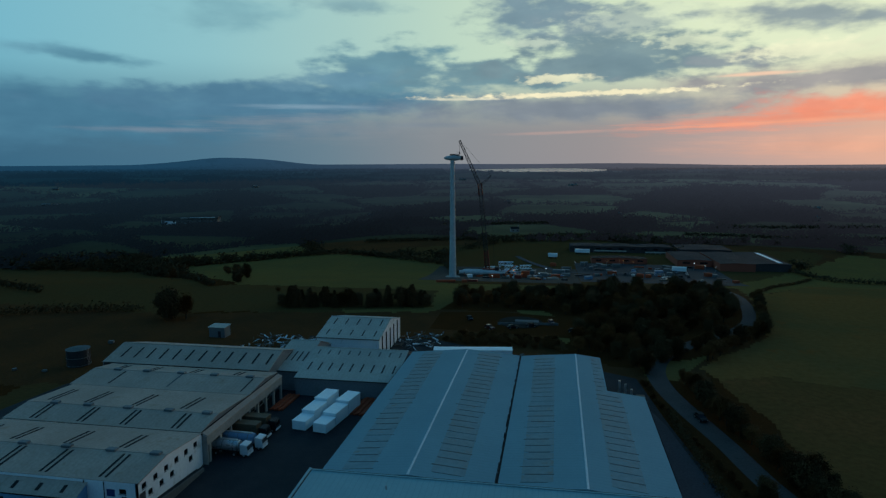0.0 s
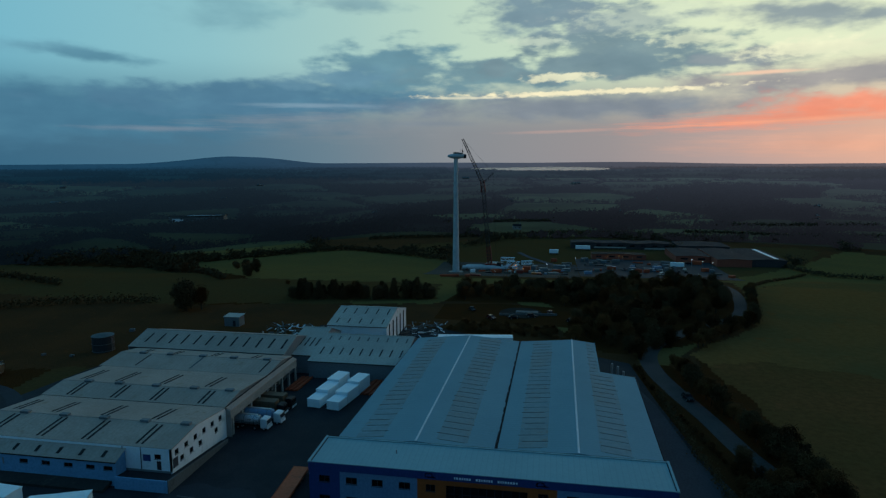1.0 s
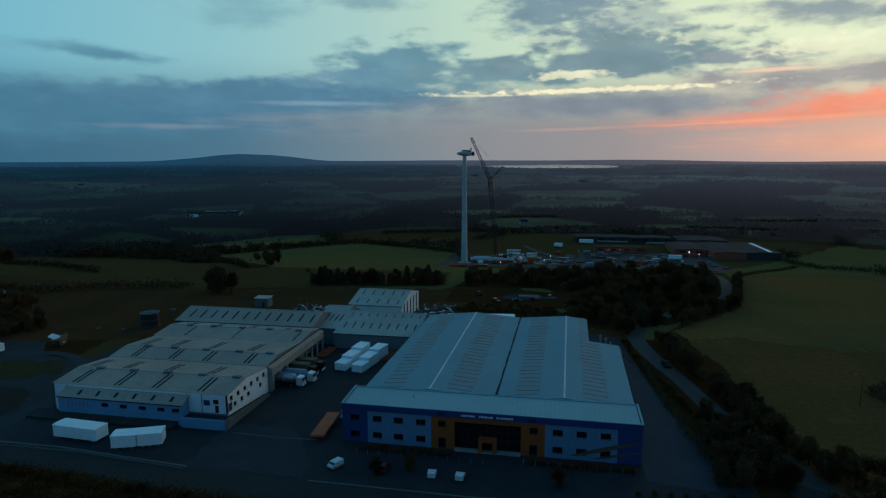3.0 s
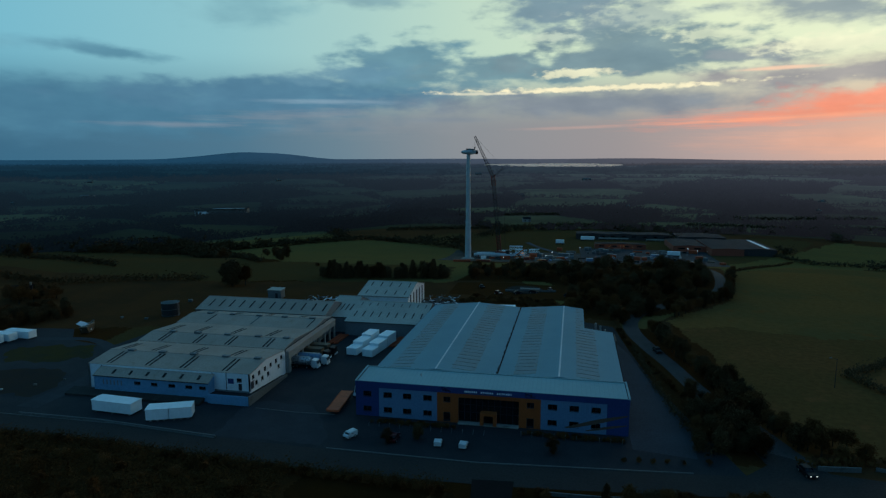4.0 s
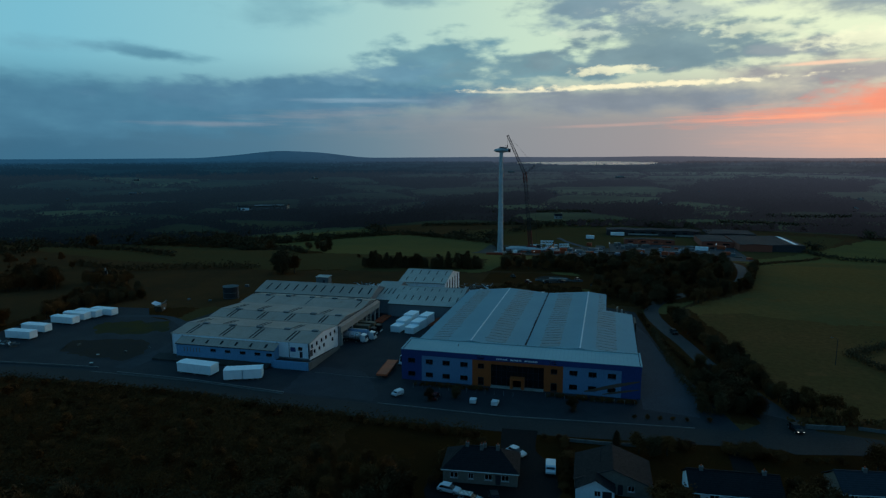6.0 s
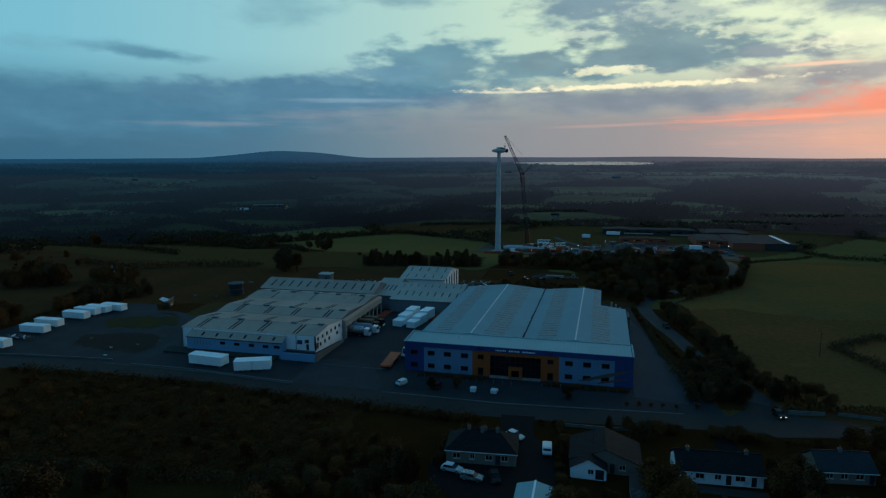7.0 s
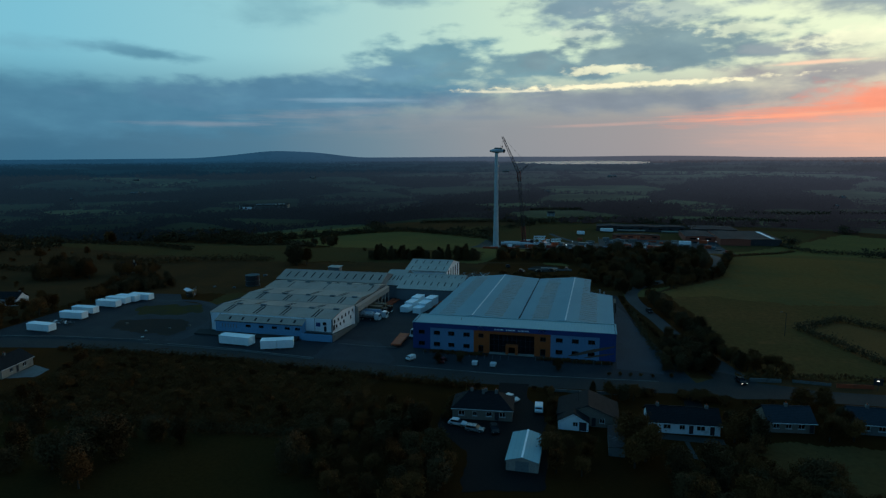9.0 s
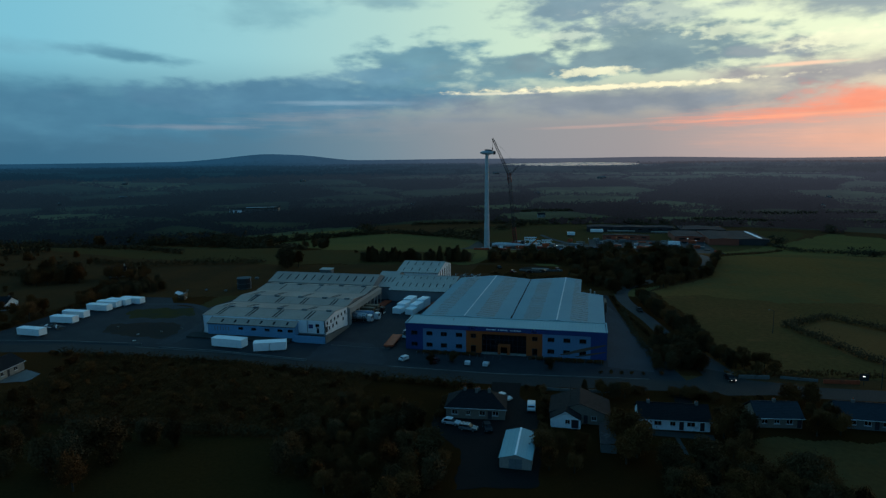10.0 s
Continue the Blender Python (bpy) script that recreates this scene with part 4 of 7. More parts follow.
# ---- the old workshops ----
def old_workshops():
    ox, oy = -84.0, 3.2
    shop = thing("old_workshops", "old workshops with weathered grey roofs and white end walls", "workshop", pose(ox, oy, 0))
    bays = [(-23.0, 23.4, 0.0, 8.6, 20.3, 6.9, 8.1), (-23.6, 23.0, 20.3, 27.4, 41.1, 7.0, 8.1), (-25.0, 23.0, 41.1, 50.0, 57.2, 7.0, 8.1), (-28.5, 20.5, 57.2, 66.5, 77.0, 7.3, 10.1)]
    rnd = random.Random(5)
    for i, (x0, x1, a, r, b, ze, zr) in enumerate(bays):
        ze2 = ze + (0.1 if i < 3 else 0)
        front = part("roof_slope", slab([(x0 - 0.25, a + 0.02, ze), (x1 + 0.25, a + 0.02, ze), (x1 + 0.25, r, zr), (x0 - 0.25, r, zr)], 0.1), "roof_old", shop)
        rear = part("roof_slope", slab([(x0 - 0.25, r, zr), (x1 + 0.25, r, zr), (x1 + 0.25, b - 0.35, ze2), (x0 - 0.25, b - 0.35, ze2)], 0.1), "roof_old", shop)
        part("ridge_cap", slab([(x0 - 0.2, r - 0.3, zr + 0.03), (x1 + 0.2, r - 0.3, zr + 0.03), (x1 + 0.2, r + 0.3, zr + 0.03), (x0 - 0.2, r + 0.3, zr + 0.03)], 0.06), "roof_old", shop)
        part("valley_gutter", boxes((x0 - 0.2, x1 + 0.2, b - 0.33, b + 0.0, ze - 0.35, ze - 0.15)), "gutter", shop)
        for k, (roof, ya, yb, za, zb) in enumerate(((front, a, r, ze, zr), (rear, r, b, zr, ze2))):
            def put(u0, u1, s, e, mat="rooflight_dark"):
                f = lambda t: (ya + (yb - ya) * t, za + (zb - za) * t + 0.05)
                (p, zp), (q, zq) = f(s), f(e)
                part("rooflight", slab([(u0, p, zp), (u1, p, zp), (u1, q, zq), (u0, q, zq)], 0.04), mat, roof)
            if i < 3:
                if i == 2 and k == 0:
                    for c, mat in ((-15.5, "rooflight_dark"), (0.5, "strip"), (20.2, "rooflight_dark")):
                        put(c, c + 0.4, 0.15, 0.9, mat)
                    continue
                for c in ((-18.5, -7.0, 3.2, 15.2) if k == 0 else (-21.0, -11.5, 0.4, 12.4)):
                    c += 0.7 * i
                    s, e = (0.10, 0.88) if k == 0 else (0.10, 0.68)
                    put(c, c + 0.5, s, e)
                    put(c + 1.2, c + 1.7, s, e)
            elif k == 0:
                for j in range(12):
                    put(x0 + 3.4 + j * 3.95, x0 + 3.95 + j * 3.95, 0.27, 0.78)
        if i < 3:
            for j in range(5):
                u = x0 + 5.5 + j * 9.4 + rnd.uniform(-0.6, 0.6)
                part("ridge_vent", soft_box(u, u + 2.0, r - 0.75, r + 0.35, zr - 0.1, zr + 0.42, 0.06, 1), "grey_box", shop, "small grey ridge ventilator")
    # gable ends filled up to the slopes
    for i, (x0, x1, a, r, b, ze, zr) in enumerate(bays):
        outline = [(a, 0.0), (b, 0.0), (b, ze - 0.12), (r, zr - 0.12), (a, ze - 0.12)]
        part("gable_wall", prism(outline, x0, x0 + 0.25), "white_wall" if i < 2 else "link_wall", shop)
        if i == 1 or i == 2:
            part("gable_wall", prism([(a, 6.2), (b, 6.2), (b, ze - 0.12), (r, zr - 0.12), (a, ze - 0.12)], x1 - 0.25, x1), "link_wall", shop)
        if i == 3:
            part("gable_wall", prism(outline, x1 - 0.25, x1), "link_wall", shop)
    # white end wall beside the yard, with two rows of windows
    turn = Matrix.Translation((23.4, 0, 0)) @ Matrix.Rotation(radians(90), 4, "Z")
    holes = [(u, u + 1.3, 5.0, 6.1) for u in (1.2, 4.4, 7.6, 10.8, 14.0, 17.2)] + [(u, u + 1.3, 3.0, 4.1) for u in (2.8, 6.0, 9.2, 15.4)]
    part("end_wall", pierced(0.0, 20.2, 2.3, 6.8, 0.25, holes), "white_wall", shop, "white end wall with two rows of windows", m=turn)
    part("end_plinth", boxes((23.16, 23.38, 0.02, 20.2, 0.0, 2.29)), "white_wall", shop)
    part("front_plinth", boxes((13.62, 23.14, 0.02, 0.24, 0.0, 2.29)), "link_wall", shop)
    part("gable_wall", prism([(0.0, 6.8), (20.2, 6.8), (8.6, 7.98)], 23.15, 23.4), "white_wall", shop)
    for u0, u1, z0, z1 in holes:
        window(shop, u0, z0, u1 - u0, z1 - z0, turn, glass="dark_glass", bars=0)
    # front wall: white parts at the ends, the low annex between
    part("front_wall", pierced(-23.0, -19.0, 0, 6.8, 0.25, []), "white_wall", shop)
    part("front_wall", pierced(-19.0, 13.0, 3.0, 6.8, 0.25, []), "white_wall", shop)
    fh = [(17.3, 19.0, 4.0, 5.4), (19.8, 21.2, 4.6, 5.6), (20.2, 21.2, 2.35, 4.2)]
    part("front_wall", pierced(13.0, 23.4, 2.3, 6.8, 0.25, fh), "white_wall", shop)
    part("sign_board", boxes((17.3, 19.0, 0.1, 0.2, 4.0, 5.4)), "blue", shop, "plain blue sign board")
    part("sign_board", boxes((23.42, 23.47, 0.4, 2.0, 2.7, 4.6)), "trim_dark", shop, "dark blue sign board")
    window(shop, 19.8, 4.6, 1.4, 1.0, glass="dark_glass", bars=0)
    part("door", boxes((20.2, 21.2, 0.1, 0.17, 2.35, 4.2)), "frame_dark", shop)
    for x in (-19.0, 13.1, 17.0, 23.2):
        part("downpipe", tube((x, -0.12, 2.4), (x, -0.12, 6.8), 0.07), "gutter", shop)
    part("back_wall", boxes((-28.5, 20.5, 76.8, 77.0, 0, 7.2)), "link_wall", shop)
    # wall of loading doors towards the yard
    turn2 = Matrix.Translation((20.9, 20.6, 0)) @ Matrix.Rotation(radians(90), 4, "Z")
    doors = [(2.2 + i * 4.4, 5.4 + i * 4.4, 0.05, 4.6) for i in range(8)]
    part("dock_wall", pierced(0.0, 36.4, 0.0, 6.8, 0.3, doors), "block_wall", shop, "rendered wall with a row of loading doors", m=turn2)
    for d in doors:
        shut = part("loading_door", boxes((d[0], d[1], 0.16, 0.24, d[2], d[3])), "frame_dark", shop, m=turn2)
        for j in range(4):
            part("door_rib", boxes((d[0], d[1], 0.12, 0.158, 0.7 + j * 1.05, 0.78 + j * 1.05)), "steel", shut, m=turn2)
    part("canopy", slab([(23.3, 20.6, 6.75), (24.5, 20.6, 6.2), (24.5, 57.0, 6.2), (23.3, 57.0, 6.75)], 0.15), "roof_old", shop, "sloping weathered canopy over the doors")
    part("canopy_end", prism([(20.9, 0.0), (24.5, 0.0), (24.5, 6.0), (23.1, 6.7), (20.9, 6.7)], 20.35, 20.58), "block_wall", shop, m=Matrix(((0, 1, 0, 0), (1, 0, 0, 0), (0, 0, 1, 0), (0, 0, 0, 1))))
    for j in range(9):
        part("canopy_post", boxes((23.9, 24.3, 21.4 + j * 4.35, 22.1 + j * 4.35, 0.0, 4.1)), "block_wall", shop)
    part("canopy_fascia", boxes((23.95, 24.36, 20.6, 57.0, 4.12, 6.0)), "block_wall", shop, "deep weathered fascia over the loading doors")
    part("canopy_gutter", boxes((23.08, 23.28, 20.6, 57.0, 6.62, 6.86)), "gutter", shop)
    # low pale blue annex
    annex = [(u, u + 1.9, 3.1, 3.95) for u in (-7.5, -2.6, 2.4, 7.2, 11.0)]
    am = Matrix.Translation((0, -2.9, 0))
    part("annex_wall", pierced(-19.2, 13.6, 0.0, 4.95, 0.25, annex), "pale_blue_wall", shop, "pale blue annex wall with small windows", m=am)
    for u0, u1, z0, z1 in annex:
        window(shop, u0, z0, u1 - u0, z1 - z0, am, glass="dark_glass", bars=1)
    for x in (-19.2, 13.35):
        part("annex_end", prism([(-2.6, 0), (-0.05, 0), (-0.05, 5.9), (-2.6, 4.9)], x, x + 0.25), "pale_blue_wall", shop)
    part("annex_roof", slab([(-19.4, -3.1, 4.95), (13.8, -3.1, 4.95), (13.8, -0.02, 6.35), (-19.4, -0.02, 6.35)], 0.1), "roof_old", shop)
    for j in range(6):
        u = -14.5 + j * 4.9
        part("rooflight", slab([(u, -2.3, 5.38), (u + 0.7, -2.3, 5.38), (u + 0.7, -0.9, 6.02), (u, -0.9, 6.02)], 0.05), "rooflight_dark", shop)
    for j in range(6):
        part("wall_vent", boxes((-16.6 + j * 1.05, -16.25 + j * 1.05, -2.94, -2.903, 2.6, 3.9)), "link_wall", shop, "narrow grey wall vent")
    part("annex_gutter", boxes((-19.4, 13.8, -3.25, -3.1, 4.75, 4.9)), "gutter", shop)


old_workshops()
terrace = thing("loading_terrace", "raised concrete terrace with pale blue retaining walls beside the workshops", "terrace", pose(-64, 0, 0))
part("deck", prism([(-0.2, 0.0), (21.0, 0.0), (21.0, 0.35), (-0.2, 2.15)], -6.3, 4.8), "tarmac", terrace)
part("retaining_wall", boxes((-6.3, 4.8, -0.5, -0.2, 0.0, 2.4)), "pale_blue_wall", terrace)
part("retaining_wall", prism([(-0.5, 0.0), (21.0, 0.0), (21.0, 0.7), (-0.5, 2.45)], 4.81, 5.03), "wall_dull", terrace)
part("coping", slab([(4.76, -0.5, 2.52), (5.08, -0.5, 2.52), (5.08, 21.0, 0.77), (4.76, 21.0, 0.77)], 0.06), "wall_dull", terrace)
bank = thing("front_bank", "low earth bank at the foot of the workshops", "bank", pose(-88, 0, 0))
part("bank_earth", slab([(-22, -2.4, 0.5), (16.5, -2.4, 0.5), (16.5, 1.0, 1.2), (-22, 1.0, 1.2)], 0.6), "gravel", bank)


def link_range(name, label, x0, x1, y0, yr, y1, ze, zr, mat, rows, wall="link_wall"):
    """A gabled range with its ridge along x, and rows of rooflights on the front slope."""
    cx = (x0 + x1) / 2
    b = thing(name, label, "shed", pose(cx, y0, 0))
    w, r, d = (x1 - x0) / 2, yr - y0, y1 - y0
    front = part("roof_slope", slab([(-w - 0.2, -0.3, ze), (w + 0.2, -0.3, ze), (w + 0.2, r, zr), (-w - 0.2, r, zr)], 0.1), mat, b)
    part("roof_slope", slab([(-w - 0.2, r, zr), (w + 0.2, r, zr), (w + 0.2, d + 0.3, ze), (-w - 0.2, d + 0.3, ze)], 0.1), mat, b)
    part("ridge_cap", slab([(-w - 0.2, r - 0.3, zr + 0.06), (w + 0.2, r - 0.3, zr + 0.06), (w + 0.2, r + 0.3, zr + 0.06), (-w - 0.2, r + 0.3, zr + 0.06)], 0.05), mat, b)
    part("front_wall", boxes((-w, w, 0, 0.22, 0, ze - 0.1)), wall, b)
    part("back_wall", boxes((-w, w, d - 0.22, d, 0, ze - 0.1)), wall, b)
    for x in (-w, w - 0.22):
        part("gable_wall", prism([(0.23, 0), (d - 0.23, 0), (d - 0.23, ze - 0.12), (r, zr - 0.14), (0.23, ze - 0.12)], x, x + 0.22), wall, b)
    part("gutter", boxes((-w - 0.2, w + 0.2, -0.5, -0.32, ze - 0.22, ze - 0.08)), "gutter", b)
    for count, s, e in rows:
        for j in range(count):
            u = -w + (j + 0.6) * 2 * w / (count + 0.2)
            p, q = r * s, r * e
            part("rooflight", slab([(u, p, ze + (zr - ze) * s + 0.08), (u + 0.42, p, ze + (zr - ze) * s + 0.08), (u + 0.42, q, ze + (zr - ze) * e + 0.08), (u, q, ze + (zr - ze) * e + 0.08)], 0.05), "dark_tank" if s < 0.6 or name == "rear_barn" else "wall_dull", front)
    return b


link_range("link_shed", "grey sheet-walled link shed with a weathered pale roof", -57.2, -29.7, 63.0, 79.0, 88.0, 5.0, 8.6, "roof_link", [(9, 0.24, 0.48), (9, 0.76, 0.90)])
link_range("tall_link_shed", "taller grey link shed with a pale roof", -66.4, -57.5, 66.0, 83.0, 92.0, 5.6, 9.2, "roof_link", [(5, 0.3, 0.6)])
barn = link_range("rear_barn", "pale grey rear barn with two rows of rooflights", -63.0, -42.4, 94.0, 108.6, 122.0, 7.0, 10.1, "roof_link", [(5, 0.12, 0.36), (5, 0.62, 0.9)], wall="white_wall")
for j in range(5):
    part("wall_post", boxes((10.33, 10.55, 3.0 + j * 5.0, 3.6 + j * 5.0, 0, 7.2)), "gutter", barn)


# ---- tanks and yard things ----
def round_tank(x, y, r, h, label):
    t = thing("storage_tank", label, "tank", pose(x, y, 0), group="storage tanks")
    part("shell", tube((0, 0, 0), (0, 0, h), r, r, 28), "dark_tank", t)
    part("roof_cone", tube((0, 0, h), (0, 0, h + 0.5), r + 0.15, 0.3, 28), "strip", t)
    for z in (0.3, h * 0.5, h - 0.1):
        part("hoop", tube((0, 0, z), (0, 0, z + 0.12), r + 0.06, r + 0.06, 28), "grey_box", t)
    part("ladder", boxes((r + 0.1, r + 0.18, -0.3, -0.22, 0, h), (r + 0.1, r + 0.18, 0.22, 0.3, 0, h)), "steel", t)


round_tank(-134.0, 76.2, 3.3, 5.2, "dark round steel tank beside the workshops")
cab = thing("plant_cabin", "small grey plant cabin on the rough ground", "cabin", pose(-107.2, 112.6, 0))
part("cabin_wall", boxes((-3, 3, -2, 2, 0, 3.6)), "grey_box", cab)
part("cabin_roof", slab([(-3.3, -2.3, 3.75), (3.3, -2.3, 3.75), (3.3, 2.3, 4.1), (-3.3, 2.3, 4.1)], 0.15), "roof_link", cab)
part("cabin_door", boxes((0.4, 1.5, -2.05, -2.003, 0.05, 2.3)), "frame_dark", cab)


def mobile_home(length, width, height, label, group, cut=0.0):
    """A white wrapped mobile home on blocks: body, low roof, skirt, wheels."""
    h = thing("mobile_home", label, "mobile home", group=group)
    L, W = length / 2, width / 2
    body = boxes((-L, L, -W, W, 0.45, height))
    bmesh.ops.bevel(body, geom=[e for e in body.edges if abs(e.verts[0].co.z - e.verts[1].co.z) > 1], offset=0.12, segments=2, affect="EDGES")
    part("body", body, "white", h)
    part("roof", prism([(-W - 0.06, height), (W + 0.06, height), (W + 0.06, height + 0.1), (0, height + 0.24), (-W - 0.06, height + 0.1)], -L - 0.06, L + 0.06), "white", h)
    for i in range(1, int(length / 2.4) + 1):
        x = -L + i * 2.4
        if x < L - 0.5:
            part("wrap_seam", boxes((x, x + 0.05, -W - 0.02, W + 0.02, 0.5, height - 0.05)), "white_wall", h)
    part("chassis", boxes((-L + 0.4, L - 0.4, -W + 0.3, -W + 0.5, 0.28, 0.44), (-L + 0.4, L - 0.4, W - 0.5, W - 0.3, 0.28, 0.44)), "chassis", h)
    for x in (-L + 1.0, 0, L - 1.0):
        for y in (-W + 0.4, W - 0.4):
            part("block", boxes((x - 0.22, x + 0.22, y - 0.2, y + 0.2, 0, 0.27)), "concrete", h)
    return h


home = mobile_home(11.4, 3.7, 2.95, "white sheet-wrapped mobile home standing in the yard", "mobile homes by the road")
home.matrix_world = pose(-89.2, -8.9, 0, 0, 0, -3.5)
half = mobile_home(5.0, 3.7, 2.95, "half of a white sheet-wrapped mobile home in the yard", "mobile homes by the road")
half.matrix_world = pose(-76.4, -10.8, 0, 0, 0, 20)
copy_thing(half, pose(-71.65, -8.9, 0, 0, 0, 22.5))
FAR = [(-166.6, -10.1, -2), (-168.9, 6.4, 2), (-171.0, 14.2, 1), (-170.2, 25.4, -1), (-170.6, 31.2, -1), (-169.2, 35.2, -2), (-165.4, 39.0, -2)]
lot = mobile_home(10.0, 3.3, 2.7, "white sheet-wrapped mobile home parked in a row", "mobile homes in the far yard")
lot.matrix_world = pose(*FAR[0][:2], 0, 0, 0, FAR[0][2])
for x, y, a in FAR[1:]:
    copy_thing(lot, pose(x, y, 0, 0, 0, a))
for i in range(5):
    copy_thing(half, pose(-23.6 + i * 4.95, 100.5 + i * 0.7, 0, 0, 0, 6))


def module(length, width, height, label):
    h = thing("cabin_module", label, "cabin module", group="modules in the yard")
    L, W = length / 2, width / 2
    part("body", soft_box(-W, W, -L, L, 0.15, height, 0.08, 2), "white", h)
    part("roof_sheet", soft_box(-W - 0.05, W + 0.05, -L - 0.05, L + 0.05, height, height + 0.18, 0.06, 1), "white", h)
    part("bearer", boxes((-W + 0.3, -W + 0.5, -L, L, 0, 0.14), (W - 0.5, W - 0.3, -L, L, 0, 0.14)), "timber", h)
    return h


low_mod = module(4.4, 3.5, 2.2, "low white sheet-wrapped cabin module in the yard")
mid_mod = module(6.2, 3.5, 3.0, "white sheet-wrapped cabin module in the yard")
tall_mod = module(6.4, 3.5, 3.6, "tall white sheet-wrapped cabin module in the yard")
low_mod.matrix_world = pose(-47.2, 44.2, 0, 0, 0, -7.5)
mid_mod.matrix_world = pose(-46.5, 49.6, 0, 0, 0, -7.5)
tall_mod.matrix_world = pose(-45.7, 56.0, 0, 0, 0, -7.5)
copy_thing(low_mod, pose(-41.8, 43.5, 0, 0, 0, -9.5))
copy_thing(mid_mod, pose(-40.9, 48.9, 0, 0, 0, -9.5))
copy_thing(tall_mod, pose(-39.8, 55.4, 0, 0, 0, -9.5))

for x, y, w, d, a in ((-57.6, 57.0, 3.6, 10.5, -2), (-36.4, 57.5, 4.0, 11.0, -5)):
    st = thing("steel_stack", "low stack of red-oxide steel sections on the ground", "stack", pose(x, y, 0, 0, 0, a), group="steel stacks")
    for j in range(9):
        u = -w / 2 + j * w / 9
        part("section", boxes((u + 0.04, u + w / 9 - 0.06, -d / 2 + 0.2 * (j % 3), d / 2 - 0.15 * (j % 2), 0.12, 0.42 + 0.12 * (j % 3))), "rust", st)
    part("bearer", boxes((-w / 2, w / 2, -d / 3, -d / 3 + 0.2, 0.0, 0.12), (-w / 2, w / 2, d / 3, d / 3 + 0.2, 0.0, 0.12)), "timber", st)
trailer = thing("flat_trailer", "orange flatbed trailer parked beside the office", "trailer", pose(-37.3, 5.0, 0, 0, 0, 3.5))
part("bed", boxes((-1.5, 1.5, -6.2, 6.2, 0.95, 1.2)), "hivis_deck", trailer, "orange flat bed")
part("side_rail", boxes((-1.56, -1.5, -6.2, 6.2, 0.8, 1.3), (1.5, 1.56, -6.2, 6.2, 0.8, 1.3), (-1.5, 1.5, -6.26, -6.2, 0.8, 1.3)), "hivis_deck", trailer)
part("chassis_beam", boxes((-0.6, -0.4, -6.0, 6.0, 0.6, 0.94), (0.4, 0.6, -6.0, 6.0, 0.6, 0.94)), "chassis", trailer)


def wheel(parent, x, y, r=0.34, w=0.24):
    t = part("wheel", tube((x - w / 2, y, r), (x + w / 2, y, r), r, r, 14), "tyre", parent)
    part("rim", tube((x - w / 2 - 0.012, y, r), (x + w / 2 + 0.012, y, r), r * 0.6, r * 0.6, 10), "steel", t)
    return t


for y in (1.8, 3.0):
    for x in (-1.15, 1.15):
        wheel(trailer, x, y, 0.45, 0.4)


def car(label, paint, m, group="", estate=False, lights=False):
    """A car, nose towards -y."""
    c = thing("car", label, "car", group=group)
    low = [(-2.1, 0.32), (2.1, 0.32), (2.15, 0.62), (2.08, 0.92), (-0.95, 0.95), (-1.9, 0.82), (-2.14, 0.6)]
    bm = prism(low, -0.87, 0.87)
    bmesh.ops.bevel(bm, geom=bm.edges[:], offset=0.07, segments=2, affect="EDGES")
    part("body", bm, paint, c)
    rear = 1.95 if estate else 1.35
    bm = prism([(-1.0, 0.93), (2.0 if estate else 1.75, 0.93), (rear, 1.42), (-0.25, 1.45)], -0.74, 0.74)
    part("cabin_glass", bm, "dark_glass", c)
    part("roof", soft_box(-0.72, 0.72, -0.32, rear + 0.05, 1.42, 1.5, 0.04, 1), paint, c)
    for y in (-1.32, 1.3):
        for x in (-0.8, 0.8):
            wheel(c, x, y)
    for x in (-0.6, 0.6):
        part("headlight", boxes((x - 0.12, x + 0.12, -2.16, -2.11, 0.6, 0.72)), "headlight" if lights else "steel", c)
        part("tail_lamp", boxes((x - 0.14, x + 0.14, 2.10, 2.15, 0.66, 0.84)), "car_red", c)
    c.matrix_world = m
    return c


def van(label, m, length=5.0, height=2.1, group=""):
    """A white van, nose towards -y."""
    v = thing("van", label, "van", group=group)
    L = length / 2
    bm = prism([(-L, 0.35), (L, 0.35), (L, height), (-L + 1.25, height), (-L + 0.55, 1.15), (-L, 0.95)], -0.95, 0.95)
    bmesh.ops.bevel(bm, geom=bm.edges[:], offset=0.08, segments=2, affect="EDGES")
    part("body", bm, "car_white", v)
    part("windscreen", slab([(-0.8, -L + 0.58, 1.23), (0.8, -L + 0.58, 1.23), (0.76, -L + 1.12, height - 0.22), (-0.76, -L + 1.12, height - 0.22)], 0.05, None), "dark_glass", v, m=Matrix.Translation((0, -0.03, 0.06)))
    for x in (-0.96, 0.94):
        part("side_window", boxes((x, x + 0.02, -L + 1.2, -L + 2.0, 1.2, height - 0.35)), "dark_glass", v)
    part("bumper", boxes((-0.9, 0.9, -L - 0.06, -L + 0.02, 0.35, 0.6)), "chassis", v)
    for y in (-L + 0.9, L - 1.0):
        for x in (-0.86, 0.86):
            wheel(v, x, y, 0.36, 0.24)
    v.matrix_world = m
    return v


